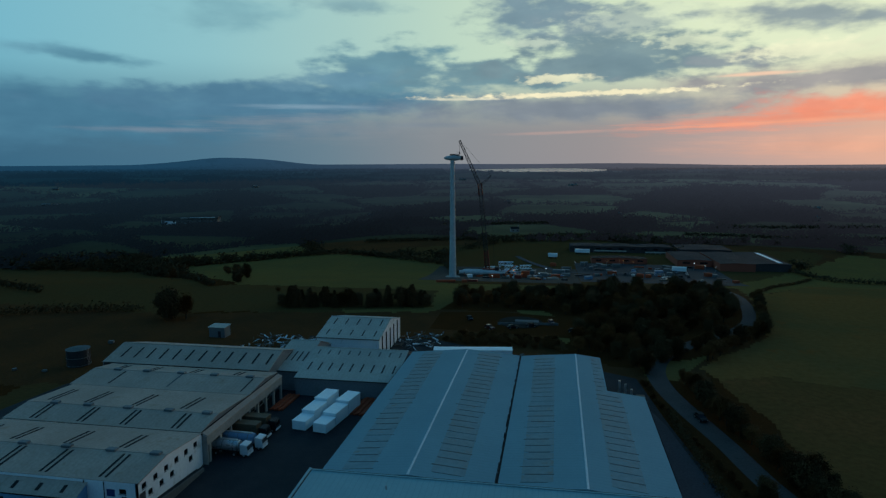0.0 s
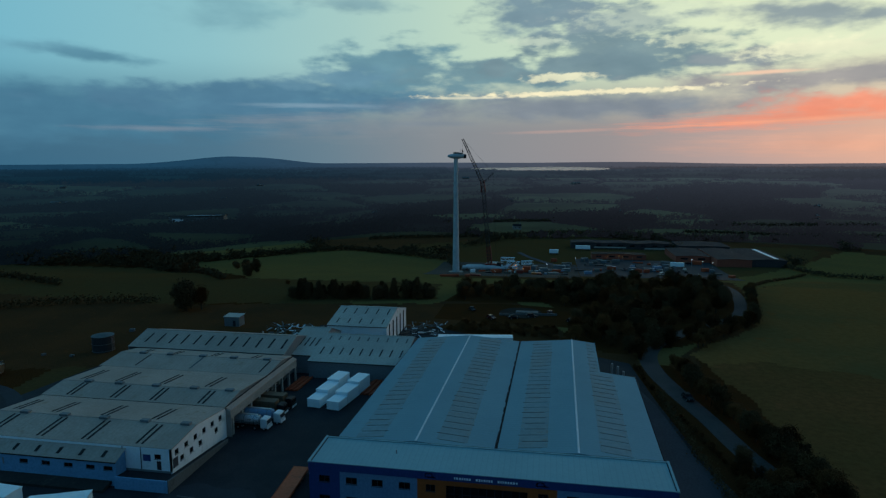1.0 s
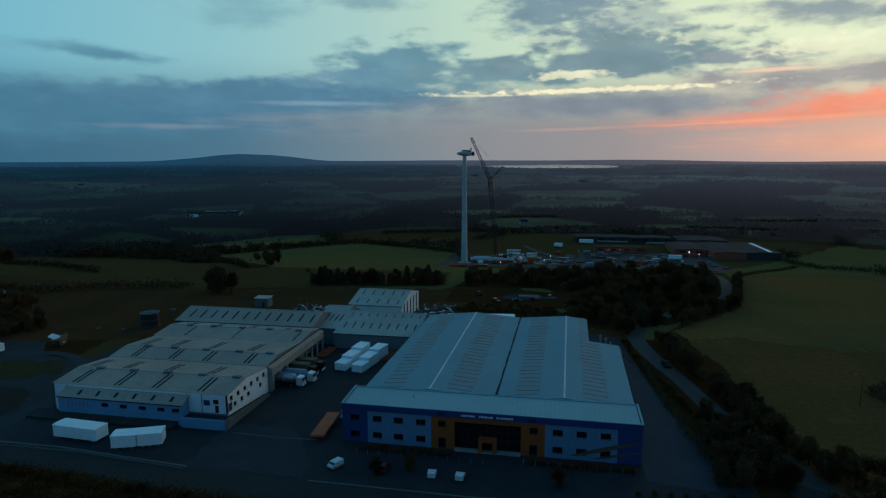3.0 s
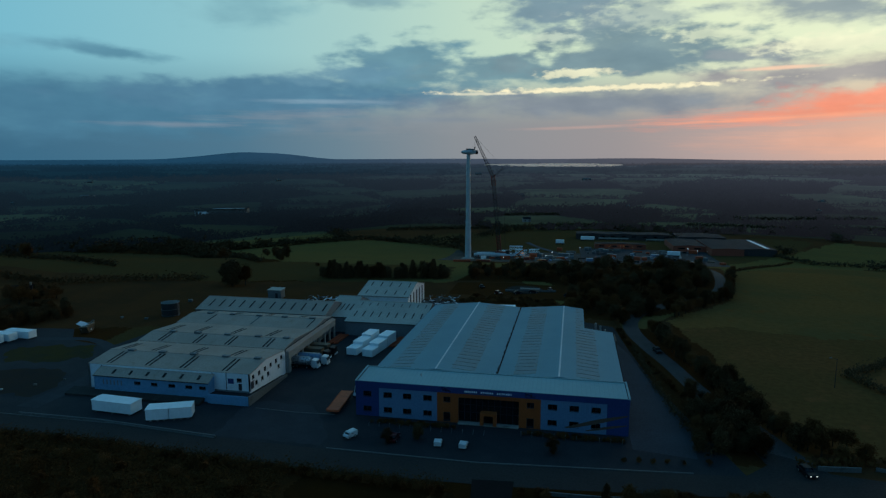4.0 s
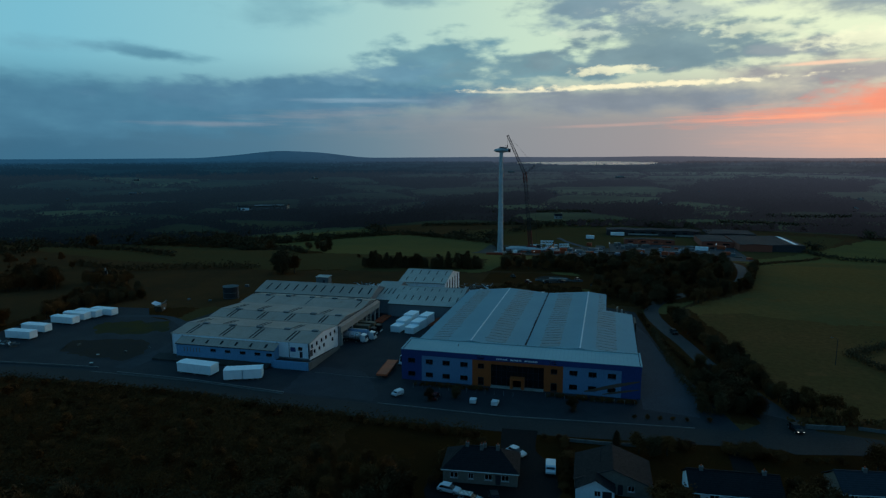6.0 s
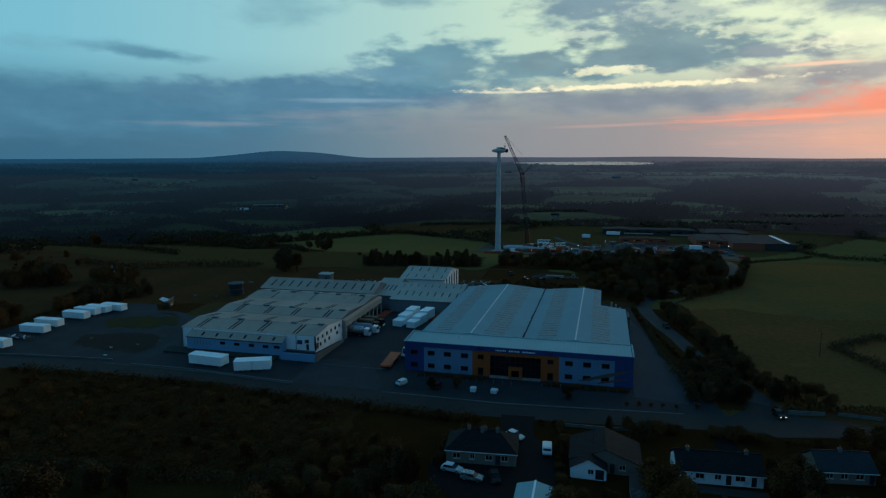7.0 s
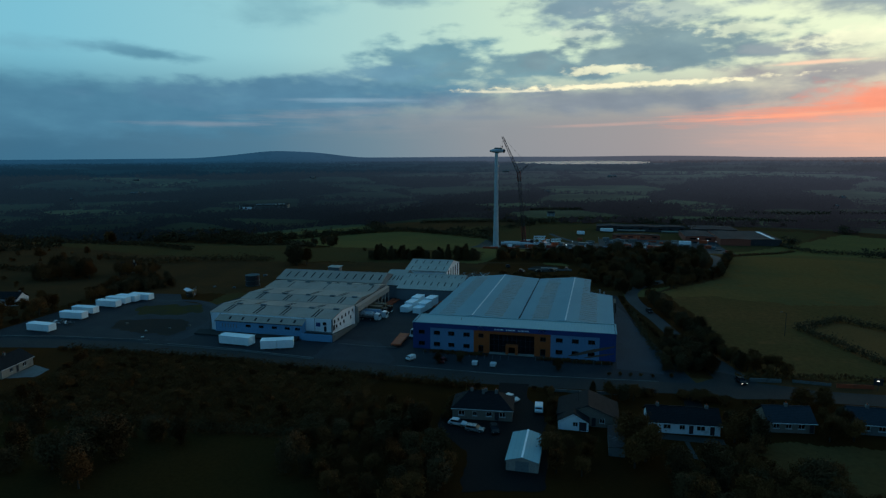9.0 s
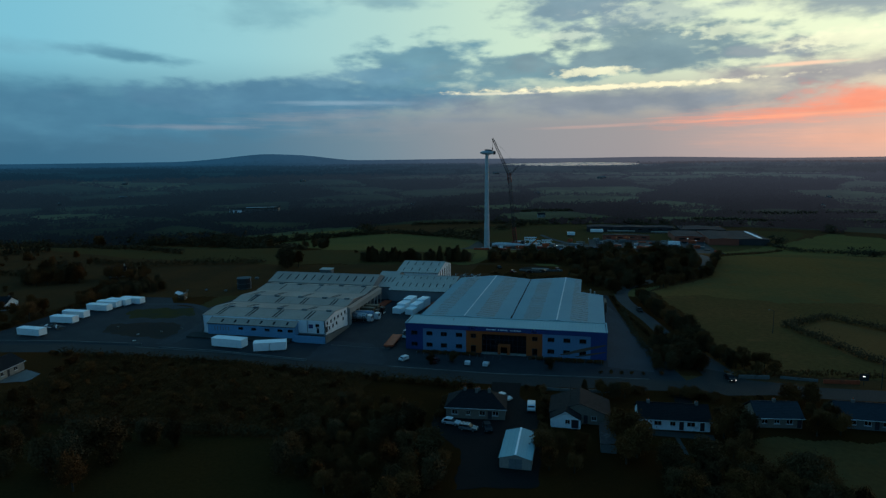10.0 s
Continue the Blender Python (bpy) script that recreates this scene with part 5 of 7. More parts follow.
van("large white panel van parked by the gate", pose(-28.8, -11.6, 0, 0, 0, -28) @ Matrix.Scale(0.85, 4), 3.6, 1.7, "vans in the front yard")
van("white van parked facing the office", pose(-9.1, -11.6, 0, 0, 0, 184) @ Matrix.Scale(0.82, 4), 3.3, 1.55, "vans in the front yard")
van("white van parked facing the office", pose(-3.6, -11.6, 0, 0, 0, 176) @ Matrix.Scale(0.82, 4), 3.3, 1.55, "vans in the front yard")
van("white van parked in the lane", pose(12.0, -41.0, 0, 0, 0, 4), 4.0, 1.7)
van("white van behind the trailer beside the office", pose(-34.2, 12.5, 0, 0, 0, -8), 6.2, 2.9)
car("white car parked before the hipped house", "car_white", pose(-5.4, -52.6, 0, 0, 0, 80), "cars at the house")
car("silver estate car parked before the hipped house", "car_silver", pose(-1.0, -54.8, 0, 0, 0, 84), "cars at the house", True)
car("dark car parked before the hipped house", "car_dark", pose(3.2, -53.9, 0, 0, 0, 20), "cars at the house")
car("small white car parked at the mouth of the lane", "car_white", pose(4.7, -35.7, 0.05, 0, 0, 60))
car("dark car with lit headlamps on the side road", "car_dark", pose(63.4, -10.4, 0.06, 0, 0, 12), lights=True)
car("dark car on the side road", "car_dark", pose(46.3, 63.0, 0.06, 0, 0, 12))
car("dark red car parked before the office", "car_red", pose(-19.0, -11.0, 0, 0, 0, 178))


def lorry(label, cab_mat, load, load_mat, m):
    """An articulated lorry, cab towards +x."""
    t = thing("lorry", label, "lorry", group="lorries at the loading doors")
    part("chassis", boxes((-4.6, 4.6, -0.5, 0.5, 0.75, 1.0)), "chassis", t)
    bm = prism([(3.0, 0.6), (4.8, 0.6), (4.85, 1.6), (4.6, 2.75), (3.0, 2.9)], -1.2, 1.2)
    bmesh.ops.bevel(bm, geom=bm.edges[:], offset=0.1, segments=2, affect="EDGES")
    cabin = part("cab", bm, cab_mat, t, m=Matrix(((0, 1, 0, 0), (-1, 0, 0, 0), (0, 0, 1, 0), (0, 0, 0, 1))))
    part("windscreen", boxes((4.66, 4.84, -1.05, 1.05, 1.62, 2.5)), "dark_glass", cabin)
    part("bumper", boxes((4.78, 4.92, -1.15, 1.15, 0.5, 0.95)), "white_wall", cabin)
    if load == "tank":
        bm = tube((-4.8, 0, 2.15), (2.5, 0, 2.15), 1.18, 1.18, 22)
        bmesh.ops.bevel(bm, geom=[e for e in bm.edges if len(e.link_faces) == 2 and abs(e.verts[0].co.x - e.verts[1].co.x) < 1e-4], offset=0.25, segments=3, affect="EDGES")
        tank = part("tank", bm, load_mat, t)
        for x in (-3.6, -1.2, 1.2):
            part("band", tube((x, 0, 2.15), (x + 0.12, 0, 2.15), 1.21, 1.21, 22), "grey_box", tank)
        part("walkway", boxes((-4.0, 1.9, -0.35, 0.35, 3.3, 3.4)), "steel", tank)
    else:
        part("load_body", soft_box(-4.9, 2.5, -1.25, 1.25, 1.05, 3.5, 0.06, 1), load_mat, t)
        part("load_rail", boxes((-4.9, 2.5, -1.3, -1.25, 1.05, 1.25), (-4.9, 2.5, 1.25, 1.3, 1.05, 1.25)), "chassis", t)
    for x in (-3.9, -2.6, 1.6, 3.9):
        for y in (-1.0, 1.0):
            w = part("wheel", tube((x, y - 0.17, 0.5), (x, y + 0.17, 0.5), 0.5, 0.5, 14), "tyre", t)
            part("rim", tube((x, y - 0.18, 0.5), (x, y + 0.18, 0.5), 0.27, 0.27, 10), "steel", w)
    t.matrix_world = m


lorry("silver tanker lorry backed up to the loading doors", "car_white", "tank", "truck_silver", pose(-57.6, 28.8, 0, 0, 0, -2))
lorry("pale blue tanker lorry backed up to the loading doors", "car_white", "tank", "truck_blue", pose(-56.0, 32.4, 0, 0, 0, -2))
lorry("dark lorry with a brown box body at the loading doors", "car_dark", "box", "truck_brown", pose(-57.4, 37.2, 0, 0, 0, -2))
lorry("dark lorry with a brown box body at the loading doors", "car_dark", "box", "truck_brown", pose(-57.0, 41.3, 0, 0, 0, -2))


def scrap_heap(x, y, w, d, count, seed, label):
    r = random.Random(seed)
    bm = bmesh.new()
    for _ in range(count):
        s = (r.uniform(0.6, 2.8), r.uniform(0.1, 0.5), r.uniform(0.08, 0.4))
        one = Matrix.LocRotScale((r.uniform(-w, w), r.uniform(-d, d), r.uniform(0.2, 1.4)), Euler((r.uniform(-0.5, 0.5), r.uniform(-0.5, 0.5), r.uniform(0, 3))), s)
        bmesh.ops.create_cube(bm, size=1.0, matrix=one)
    bm.faces.ensure_lookup_table()
    for i, f in enumerate(bm.faces):
        f.material_index = (i // 6) % 4
    ob = part("scrap_heap", bm, ["grey_box", "wall_dull", "timber", "white_wall"])
    ob.location = (x, y, 0)
    tagged(ob, label, "scrap", kind="stuff")


scrap_heap(-80, 106, 13, 8, 130, 1, "heaped pallets and scrap behind the workshops")
scrap_heap(-34, 116, 7, 9, 90, 2, "pallets and scrap behind the works hall")
scrap_heap(4, 101, 12, 4, 60, 4, "crates and scrap stacked behind the works hall")
scrap_heap(-166, -1.5, 6, 1.2, 30, 6, "rusty frames lying between the mobile homes")
unit = thing("silo_unit", "grey plant unit with pale pipes beside the hall", "plant unit", pose(28.6, 62.0, 0))
part("unit_body", soft_box(-2.2, 2.2, -3.0, 3.0, 0.0, 3.4, 0.08, 1), "grey_box", unit)
for i, (x, y) in enumerate(((-1.2, 4.6), (0.4, 5.2), (1.8, 4.4))):
    part("pipe", tube((x, y, 0), (x, y, 7.5 - i), 0.28, 0.28, 10), "steel", unit)
part("pallet_rack", boxes((3.0, 3.2, -3, 5, 0, 4.0), (4.8, 5.0, -3, 5, 0, 4.0), (3.0, 5.0, -3, 5, 3.8, 4.0), (3.0, 5.0, -3, 5, 1.9, 2.05)), "timber", unit)
tipped = thing("tipped_skip", "dark brown skip with torn pale sheets on the rough ground", "skip", pose(-148.6, 49.8, 0.0, 0, 0, 20) @ Matrix.Diagonal((1.5, 1.5, 1.35, 1)))
skip = prism([(-2.4, 1.9), (-1.5, 0.05), (1.5, 0.05), (2.2, 1.9)], -0.9, 0.9)
bmesh.ops.bevel(skip, geom=skip.edges[:], offset=0.06, segments=1, affect="EDGES")
part("skip_body", skip, "truck_brown", tipped)
for i, (x, y, z, ax, ay, w) in enumerate(((-0.9, -0.2, 2.2, 30, 28, 2.2), (0.8, 0.3, 2.4, -24, -35, 2.0), (0.1, -0.9, 1.5, 62, 10, 2.6))):
    part("torn_sheet", slab([(-w / 2, -0.7, 0), (w / 2, -0.8, 0), (w / 2 - 0.3, 0.8, 0), (-w / 2 + 0.2, 0.6, 0)], 0.05), "steel" if i == 1 else "white_wall", tipped, "torn pale sheet", m=pose(x, y, z, ax, ay, i * 25))
junk = random.Random(31)
for x, y, s, mat in ((-123.1, 1.8, 0.42, "cream"), (-118.7, 7.1, 0.3, "wall_dull"), (-124.6, -10.2, 0.5, "steel"), (-149.4, 68.3, 0.6, "wall_dull"), (-139.3, 68.6, 0.6, "wall_dull"), (-139.9, 98.2, 0.9, "wall_dull"), (-129, -3, 0.4, "steel"), (-143, 4, 0.5, "timber"), (-112, 18, 0.5, "timber")):
    bale = thing("wrapped_pallet", "small pale wrapped pallet standing in the yard", "pallet", pose(x, y, 0.03, 0, 0, junk.uniform(0, 90)), group="pallets in the yard")
    part("load", soft_box(-s, s, -s * 0.7, s * 0.7, 0.13, s * 1.1, 0.06, 1), mat, bale)
    part("pallet_base", boxes((-s, s, -s * 0.7, -s * 0.5, 0, 0.125), (-s, s, -0.1, 0.1, 0, 0.125), (-s, s, s * 0.5, s * 0.7, 0, 0.125)), "timber", bale)


# ---- walls, kerbs and posts along the road ----
def low_wall(name, label, pts, h, w, mat, cat="wall"):
    t = thing(name, label, cat, pose(pts[0][0], pts[0][1], 0), kind="structure")
    for (x0, y0), (x1, y1) in zip(pts, pts[1:]):
        a, L = math.degrees(math.atan2(y1 - y0, x1 - x0)), math.hypot(x1 - x0, y1 - y0)
        k = max(1, int(L / 6))
        for i in range(k):
            o = part("length", boxes((L * i / k, L * (i + 1) / k - 0.02, -w / 2, w / 2, 0, h)), mat, t)
            o.matrix_local = pose(x0 - pts[0][0], y0 - pts[0][1], 0, 0, 0, a)
    return t


low_wall("boundary_wall", "low pale rendered boundary wall along the road", [(-176, -19.5), (-152, -15.2), (-120, -12.4)], 0.42, 0.3, "wall_dull")
low_wall("boundary_wall", "low pale rendered boundary wall along the road", [(-111.5, -14.6), (-89, -14.6), (-58, -17.2)], 0.42, 0.35, "wall_dull")
low_wall("kerb", "pale concrete kerb between yard and road", [(-32, -17.6), (0, -17.8), (42, -14.2)], 0.16, 0.3, "wall_dull", "kerb")
low_wall("kerb", "pale concrete kerb along the far pavement", [(-120, -15.4), (-85, -15.3), (-58, -17.7)], 0.14, 0.25, "wall_dull", "kerb")
low_wall("kerb", "thin pale kerb across the yard", [(-57, -1.0), (-46, -1.6), (-36.5, -1.0)], 0.12, 0.2, "wall_dull", "kerb")
low_wall("hoarding", "red and pale site hoarding along the road", [(87, -8.3), (96, -7.4)], 1.1, 0.15, "rust", "hoarding")
low_wall("field_fence", "low pale fence along the road", [(77, -6.6), (86, -7.6)], 0.8, 0.12, "wall_dull", "fence")
sign = thing("road_sign", "dark road sign with a small lit white panel", "sign", pose(96.6, -8.2, 0))
part("sign_post", tube((0, 0, 0), (0, 0, 1.4), 0.07, 0.07, 8), "dark_tank", sign)
part("sign_panel", soft_box(-1.1, 1.1, -0.08, 0.08, 1.4, 3.2, 0.03, 1), "dark_tank", sign)
part("lit_panel", boxes((-0.4, 0.2, -0.12, -0.085, 2.45, 2.7)), "headlight", sign)
low_wall("boundary_wall", "low grey wall of the field by the junction", [(66, -8.5), (74, -7.6)], 1.0, 0.3, "wall_dull")
low_wall("garden_wall", "low pale garden wall along the road", [(14, -27.3), (24, -27.0), (34, -25.6)], 0.7, 0.25, "wall_dull")

post = thing("bollard", "thin pale parking post before the office", "post", pose(8, -4.2, 0), group="posts before the office")
part("shaft", tube((0, 0, 0), (0, 0, 1.05), 0.05, 0.045, 8), "grey_box", post)
part("cap", tube((0, 0, 1.05), (0, 0, 1.12), 0.07, 0.04, 8), "steel", post)
for i in range(9):
    copy_thing(post, pose(10.4 + i * 2.4, -4.2 + 0.02 * i, 0))
for i in range(12):
    copy_thing(post, pose(-26.5 + i * 2.4, -5.6 + 0.02 * i, 0, 0, 6, 0))


def street_lamp(x, y, h, a, lit=False):
    s = thing("street_lamp", "tall thin grey street lamp beside the road", "street lamp", pose(x, y, ground_z(x, y), 0, 0, a), group="street lamps")
    part("mast", tube((0, 0, 0), (0, 0, h), 0.11, 0.06, 8), "dark_tank", s)
    part("arm", tube((0, 0, h - 0.05), (1.3, 0, h + 0.25), 0.045, 0.04, 6), "dark_tank", s)
    part("lamp_head", soft_box(1.2, 1.9, -0.14, 0.14, h + 0.2, h + 0.36, 0.05, 1), "grey_box", s)


for x, y, a in ((100, -10, 265), (88, 40, 180)):
    street_lamp(x, y, 8.0, a)


# ---- the houses across the road ----
def house(name, label, x0, x1, y0, y1, eave, ridge, wall, roof, openings, hip=0.0, chimneys=((0.5, 0.5),), doors=(), a=0):
    """A bungalow, ridge along x, with windows (u, w) and doors on the side towards -y."""
    cx, w, d = (x0 + x1) / 2, (x1 - x0) / 2, y1 - y0
    h = thing(name, label, "house", pose(cx, y0, 0, 0, 0, a))
    holes = [(u, u + ww, 0.95, 2.05) for u, ww in openings] + [(u, u + 0.95, 0.05, 2.1) for u in doors]
    part("front_wall", pierced(-w, w, 0, eave, 0.3, holes), wall, h)
    for u, ww in openings:
        window(h, u, 0.95, ww, 1.1, trim="frame_white", glass="dark_glass", bars=1)
    for u in doors:
        part("door", boxes((u, u + 0.95, 0.12, 0.18, 0.05, 2.1)), "frame_dark", h)
    part("back_wall", boxes((-w, w, d - 0.3, d, 0, eave)), wall, h)
    for s in (-w, w - 0.3):
        outline = [(0.31, 0), (d - 0.31, 0), (d - 0.31, eave)] + ([] if hip else [(d / 2, ridge - 0.15)]) + [(0.31, eave)]
        part("end_wall", prism(outline, s, s + 0.3), wall, h)
    o = 0.35
    part("roof_slope", slab([(-w - o, -o, eave), (w + o, -o, eave), (w + o - hip, d / 2, ridge), (-w - o + hip, d / 2, ridge)], 0.12), roof, h)
    part("roof_slope", slab([(w + o, d + o, eave), (-w - o, d + o, eave), (-w - o + hip, d / 2, ridge), (w + o - hip, d / 2, ridge)], 0.12), roof, h)
    if hip:
        part("roof_hip", slab([(w + o, -o, eave), (w + o, d + o, eave), (w + o - hip, d / 2, ridge)], 0.12), roof, h)
        part("roof_hip", slab([(-w - o, d + o, eave), (-w - o, -o, eave), (-w - o + hip, d / 2, ridge)], 0.12), roof, h)
    part("ridge_tiles", boxes((-w - o + hip, w + o - hip, d / 2 - 0.12, d / 2 + 0.12, ridge - 0.02, ridge + 0.1)), roof, h)
    part("gutter", boxes((-w - o, w + o, -o - 0.12, -o - 0.01, eave - 0.14, eave - 0.02)), "frame_white", h)
    for u, v in chimneys:
        x, y = -w + 2 * w * u, d * v
        c = part("chimney", boxes((x - 0.34, x + 0.34, y - 0.28, y + 0.28, eave, ridge + 0.6)), "wall_dull", h)
        part("chimney_pot", tube((x, y, ridge + 0.6), (x, y, ridge + 0.95), 0.13, 0.11, 8), "rust", c)
    return h


house("hipped_house", "cream bungalow with a dark hipped slate roof", -7.4, 6.5, -48.8, -40.8, 2.7, 5.6, "cream", "slate", [(-5.6, 1.5), (-2.2, 1.0), (0.9, 1.4), (4.0, 1.4)], 4.0, ((0.30, 0.5), (0.5, 0.44), (0.54, 0.5), (0.72, 0.46)), (2.9,), 5)
def gable_fronted(name, label, x, y, w, depth, eave, ridge, wall, windows, doors):
    """A house with its gable towards -y, its ridge running back along y."""
    g = thing(name, label, "house", pose(x, y, 0))
    holes = [(u, u + ww, 0.95, 2.0) for u, ww in windows] + [(u, u + ww, 0.05, 2.1) for u, ww in doors]
    part("front_wall", pierced(-w, w, 0, eave, 0.3, holes), wall, g)
    part("gable_front", slab([(-w, 0, 0), (w, 0, 0), (0, ridge - eave - 0.1, 0)], 0.3), wall, g, m=Matrix.Translation((0, 0, eave)) @ Matrix.Rotation(radians(90), 4, "X"))
    for u, ww in windows:
        window(g, u, 0.95, ww, 1.05, trim="frame_white", glass="dark_glass")
    for u, ww in doors:
        part("door", boxes((u, u + ww, 0.12, 0.18, 0.05, 2.1)), "frame_dark", g)
    part("back_wall", boxes((-w, w, depth - 0.3, depth, 0, eave)), wall, g)
    for k in (-1, 1):
        part("roof_slope", slab([(k * (w + 0.35), -0.3, eave - 0.1), (0, -0.3, ridge), (0, depth + 0.3, ridge), (k * (w + 0.35), depth + 0.3, eave - 0.1)], 0.12), "slate", g)
        part("side_wall", boxes((k * w - 0.15, k * w + 0.15, 0.31, depth - 0.31, 0, eave - 0.1)), wall, g)
        part("bargeboard", slab([(k * (w + 0.35), -0.36, eave - 0.06), (0, -0.36, ridge + 0.05), (0, -0.31, ridge + 0.05), (k * (w + 0.35), -0.31, eave - 0.06)], 0.2), "frame_dark", g)
    part("ridge_tiles", boxes((-0.12, 0.12, -0.3, depth + 0.3, ridge + 0.0, ridge + 0.1)), "slate", g)
    return g


back_house = gable_fronted("gabled_house", "dull pale gable-ended house with a dark slate roof", 23.4, -46.6, 6.6, 9.5, 2.5, 5.0, "cream", ((2.6, 1.2),), ((0.9, 0.9),))
part("aerial_pole", tube((-2.2, 4.0, 3.8), (-2.2, 4.0, 8.2), 0.05, 0.03, 6), "dark_tank", back_house, "thin aerial pole")
gable_fronted("gabled_wing", "pale gable-fronted house wing with a slate roof", 20.3, -49.6, 3.2, 2.6, 2.3, 4.2, "white_wall", ((-0.1, 1.1),), ((1.3, 1.6),))
house("long_bungalow", "long cream bungalow with a dark slate roof", 36.6, 51.6, -46.0, -38.8, 2.4, 4.9, "white_wall", "slate", [(-4.4, 1.6), (-1.0, 1.2), (2.6, 1.8)], 0.0, ((0.15, 0.5), (0.85, 0.5)), (-6.9, 1.0, 5.4), 4)
house("blue_roofed_bungalow", "pale bungalow with a blue-grey tiled roof", 62.2, 72.0, -40.2, -33.2, 2.4, 4.9, "cream", "blue_slate", [(-3.8, 1.3), (-1.2, 1.3), (1.4, 1.5)], 0.0, ((0.5, 0.5),), (3.8,), 8)
house("corner_bungalow", "pale bungalow with a grey tiled roof behind trees", 80.0, 93.0, -37.5, -30.0, 2.4, 4.9, "wall_dull", "blue_slate", [(-4.5, 1.5), (-1.5, 1.5), (2.2, 1.5)], 0.0, ((0.3, 0.5),), (0.6,))
house("roadside_house", "pale house beside the road, its long wall towards a patio", -142.3, -130.3, -46.5, -39.0, 2.6, 5.0, "house_wall", "slate", [(-3.0, 1.2), (2.0, 1.4)], 0.0, ((0.5, 0.5),), (-0.6,), 100)
house("white_cottage", "white cottage with a dark roof among trees", -220.5, -209.0, 17.0, 24.0, 2.8, 5.2, "white_wall", "slate", [(-4.5, 1.2), (-1.0, 1.2), (3.0, 1.2)], 0.0, ((0.08, 0.5), (0.92, 0.5)), (1.2,), 10)
tagged(part("patio", sheet(ragged([(-135.2, -52), (-128, -49), (-129, -43), (-136.8, -40.5)], 0.3), 0.05), "wall_dull"), "pale concrete patio beside the house", "patio", kind="structure")
tagged(part("terrace_paving", sheet([(36, -49.6), (52, -49.6), (52, -46.9), (36, -46.9)], 0.03), "gravel"), "pale paved terrace before the bungalow", "paving", kind="structure")
tagged(part("garden_path", sheet([(44.5, -57.5), (45.4, -57.5), (44.6, -49.7), (43.7, -49.7)], 0.03), "gravel"), "narrow pale garden path", "path", kind="structure")
tagged(part("drive", sheet([(46.0, -38.5), (51, -38.5), (50.5, -22), (47, -22)], 0.03), "dark_drive"), "short dark tarmac drive to the bungalow", "drive", kind="structure")

steel = thing("steel_shed", "pale corrugated steel shed with a low gable", "shed", pose(11.15, -70.3, 0))
part("front_wall", pierced(-3.1, 3.1, 0, 2.2, 0.12, [(-1.3, 1.3, 0.05, 2.1)]), "house_wall", steel)
part("gable_front", slab([(-3.1, 0, 0), (3.1, 0, 0), (0, 0.8, 0)], 0.12), "house_wall", steel, m=Matrix.Translation((0, 0, 2.2)) @ Matrix.Rotation(radians(90), 4, "X"))
for s in (-1, 1):
    part("door_leaf", boxes((0.02 * s if s > 0 else -1.28, 1.28 if s > 0 else -0.02, 0.05, 0.1, 0.06, 2.08)), "grey_box", steel)
    part("roof_slope", slab([(s * 3.3, -0.2, 2.2), (0, -0.2, 3.08), (0, 12.4, 3.08), (s * 3.3, 12.4, 2.2)], 0.08), "roof_office", steel, "pale corrugated sheets")
    part("side_wall", boxes((s * 3.1 - 0.06, s * 3.1 + 0.06, 0.13, 12.1, 0, 2.15)), "house_wall", steel)
part("back_wall", boxes((-3.1, 3.1, 12.1, 12.2, 0, 2.15)), "house_wall", steel)
part("ridge_cap", boxes((-0.2, 0.2, -0.2, 12.4, 3.09, 3.15)), "white", steel)
poly = thing("garden_shed", "long low garden shed with a dark sheet roof", "shed", pose(29.2, -60, 0))
part("shed_roof", slab([(-1.6, 0, 1.9), (1.8, 0, 2.3), (1.8, 10.5, 2.3), (-1.6, 10.5, 1.9)], 0.08), "factory_roof", poly)
part("shed_wall", boxes((-1.5, 1.7, 0.1, 0.2, 0, 1.85), (-1.5, -1.4, 0.2, 10.3, 0, 1.82), (1.6, 1.7, 0.2, 10.3, 0, 2.1), (-1.5, 1.7, 10.3, 10.4, 0, 1.85)), "wall_dull", poly)


# ---- the wind turbine under construction ----
def turbine(x, y):
    z = ground_z(x, y)
    t = thing("wind_turbine", "pale tapering wind turbine tower with nacelle and no blades yet", "wind turbine", pose(x, y, z))
    top = 63.6 - z
    cuts = [0, 14, 29, 45, top]
    rad = lambda h: 2.3 - 1.0 * (h / top) ** 0.8
    for a, b in zip(cuts, cuts[1:]):
        part("tower_section", tube((0, 0, a), (0, 0, b - 0.05), rad(a), rad(b), 32), "tower", t)
        part("flange", tube((0, 0, b - 0.06), (0, 0, b + 0.06), rad(b) + 0.05, rad(b) + 0.05, 32), "steel", t)
    part("foundation", tube((0, 0, -0.4), (0, 0, 0.5), 5.5, 4.5, 28), "concrete", t)
    part("tower_door", boxes((-0.5, 0.5, -2.2, -2.0, 0.6, 2.8)), "grey_box", t)
    bm = bmesh.new()
    bmesh.ops.create_uvsphere(bm, u_segments=24, v_segments=14, radius=1.0)
    for v in bm.verts:
        f = v.co.x
        v.co = Vector((f * 5.7, v.co.y * (1.95 if f > -0.5 else 1.7), v.co.z * (1.75 if f > 0 else 1.6) + 1.5))
    nac = part("nacelle", bm, "tower", t, "rounded pale nacelle", m=Matrix.Translation((0.3, 0, top)) @ Matrix.Rotation(radians(12), 4, "Z"))
    part("cooler", boxes((2.2, 4.4, -1.2, 1.2, top + 2.9, top + 3.7)), "grey_box", nac)
    part("mast", tube((3.0, 0, top + 3.6), (3.0, 0, top + 5.6), 0.06), "crane_dark", nac)
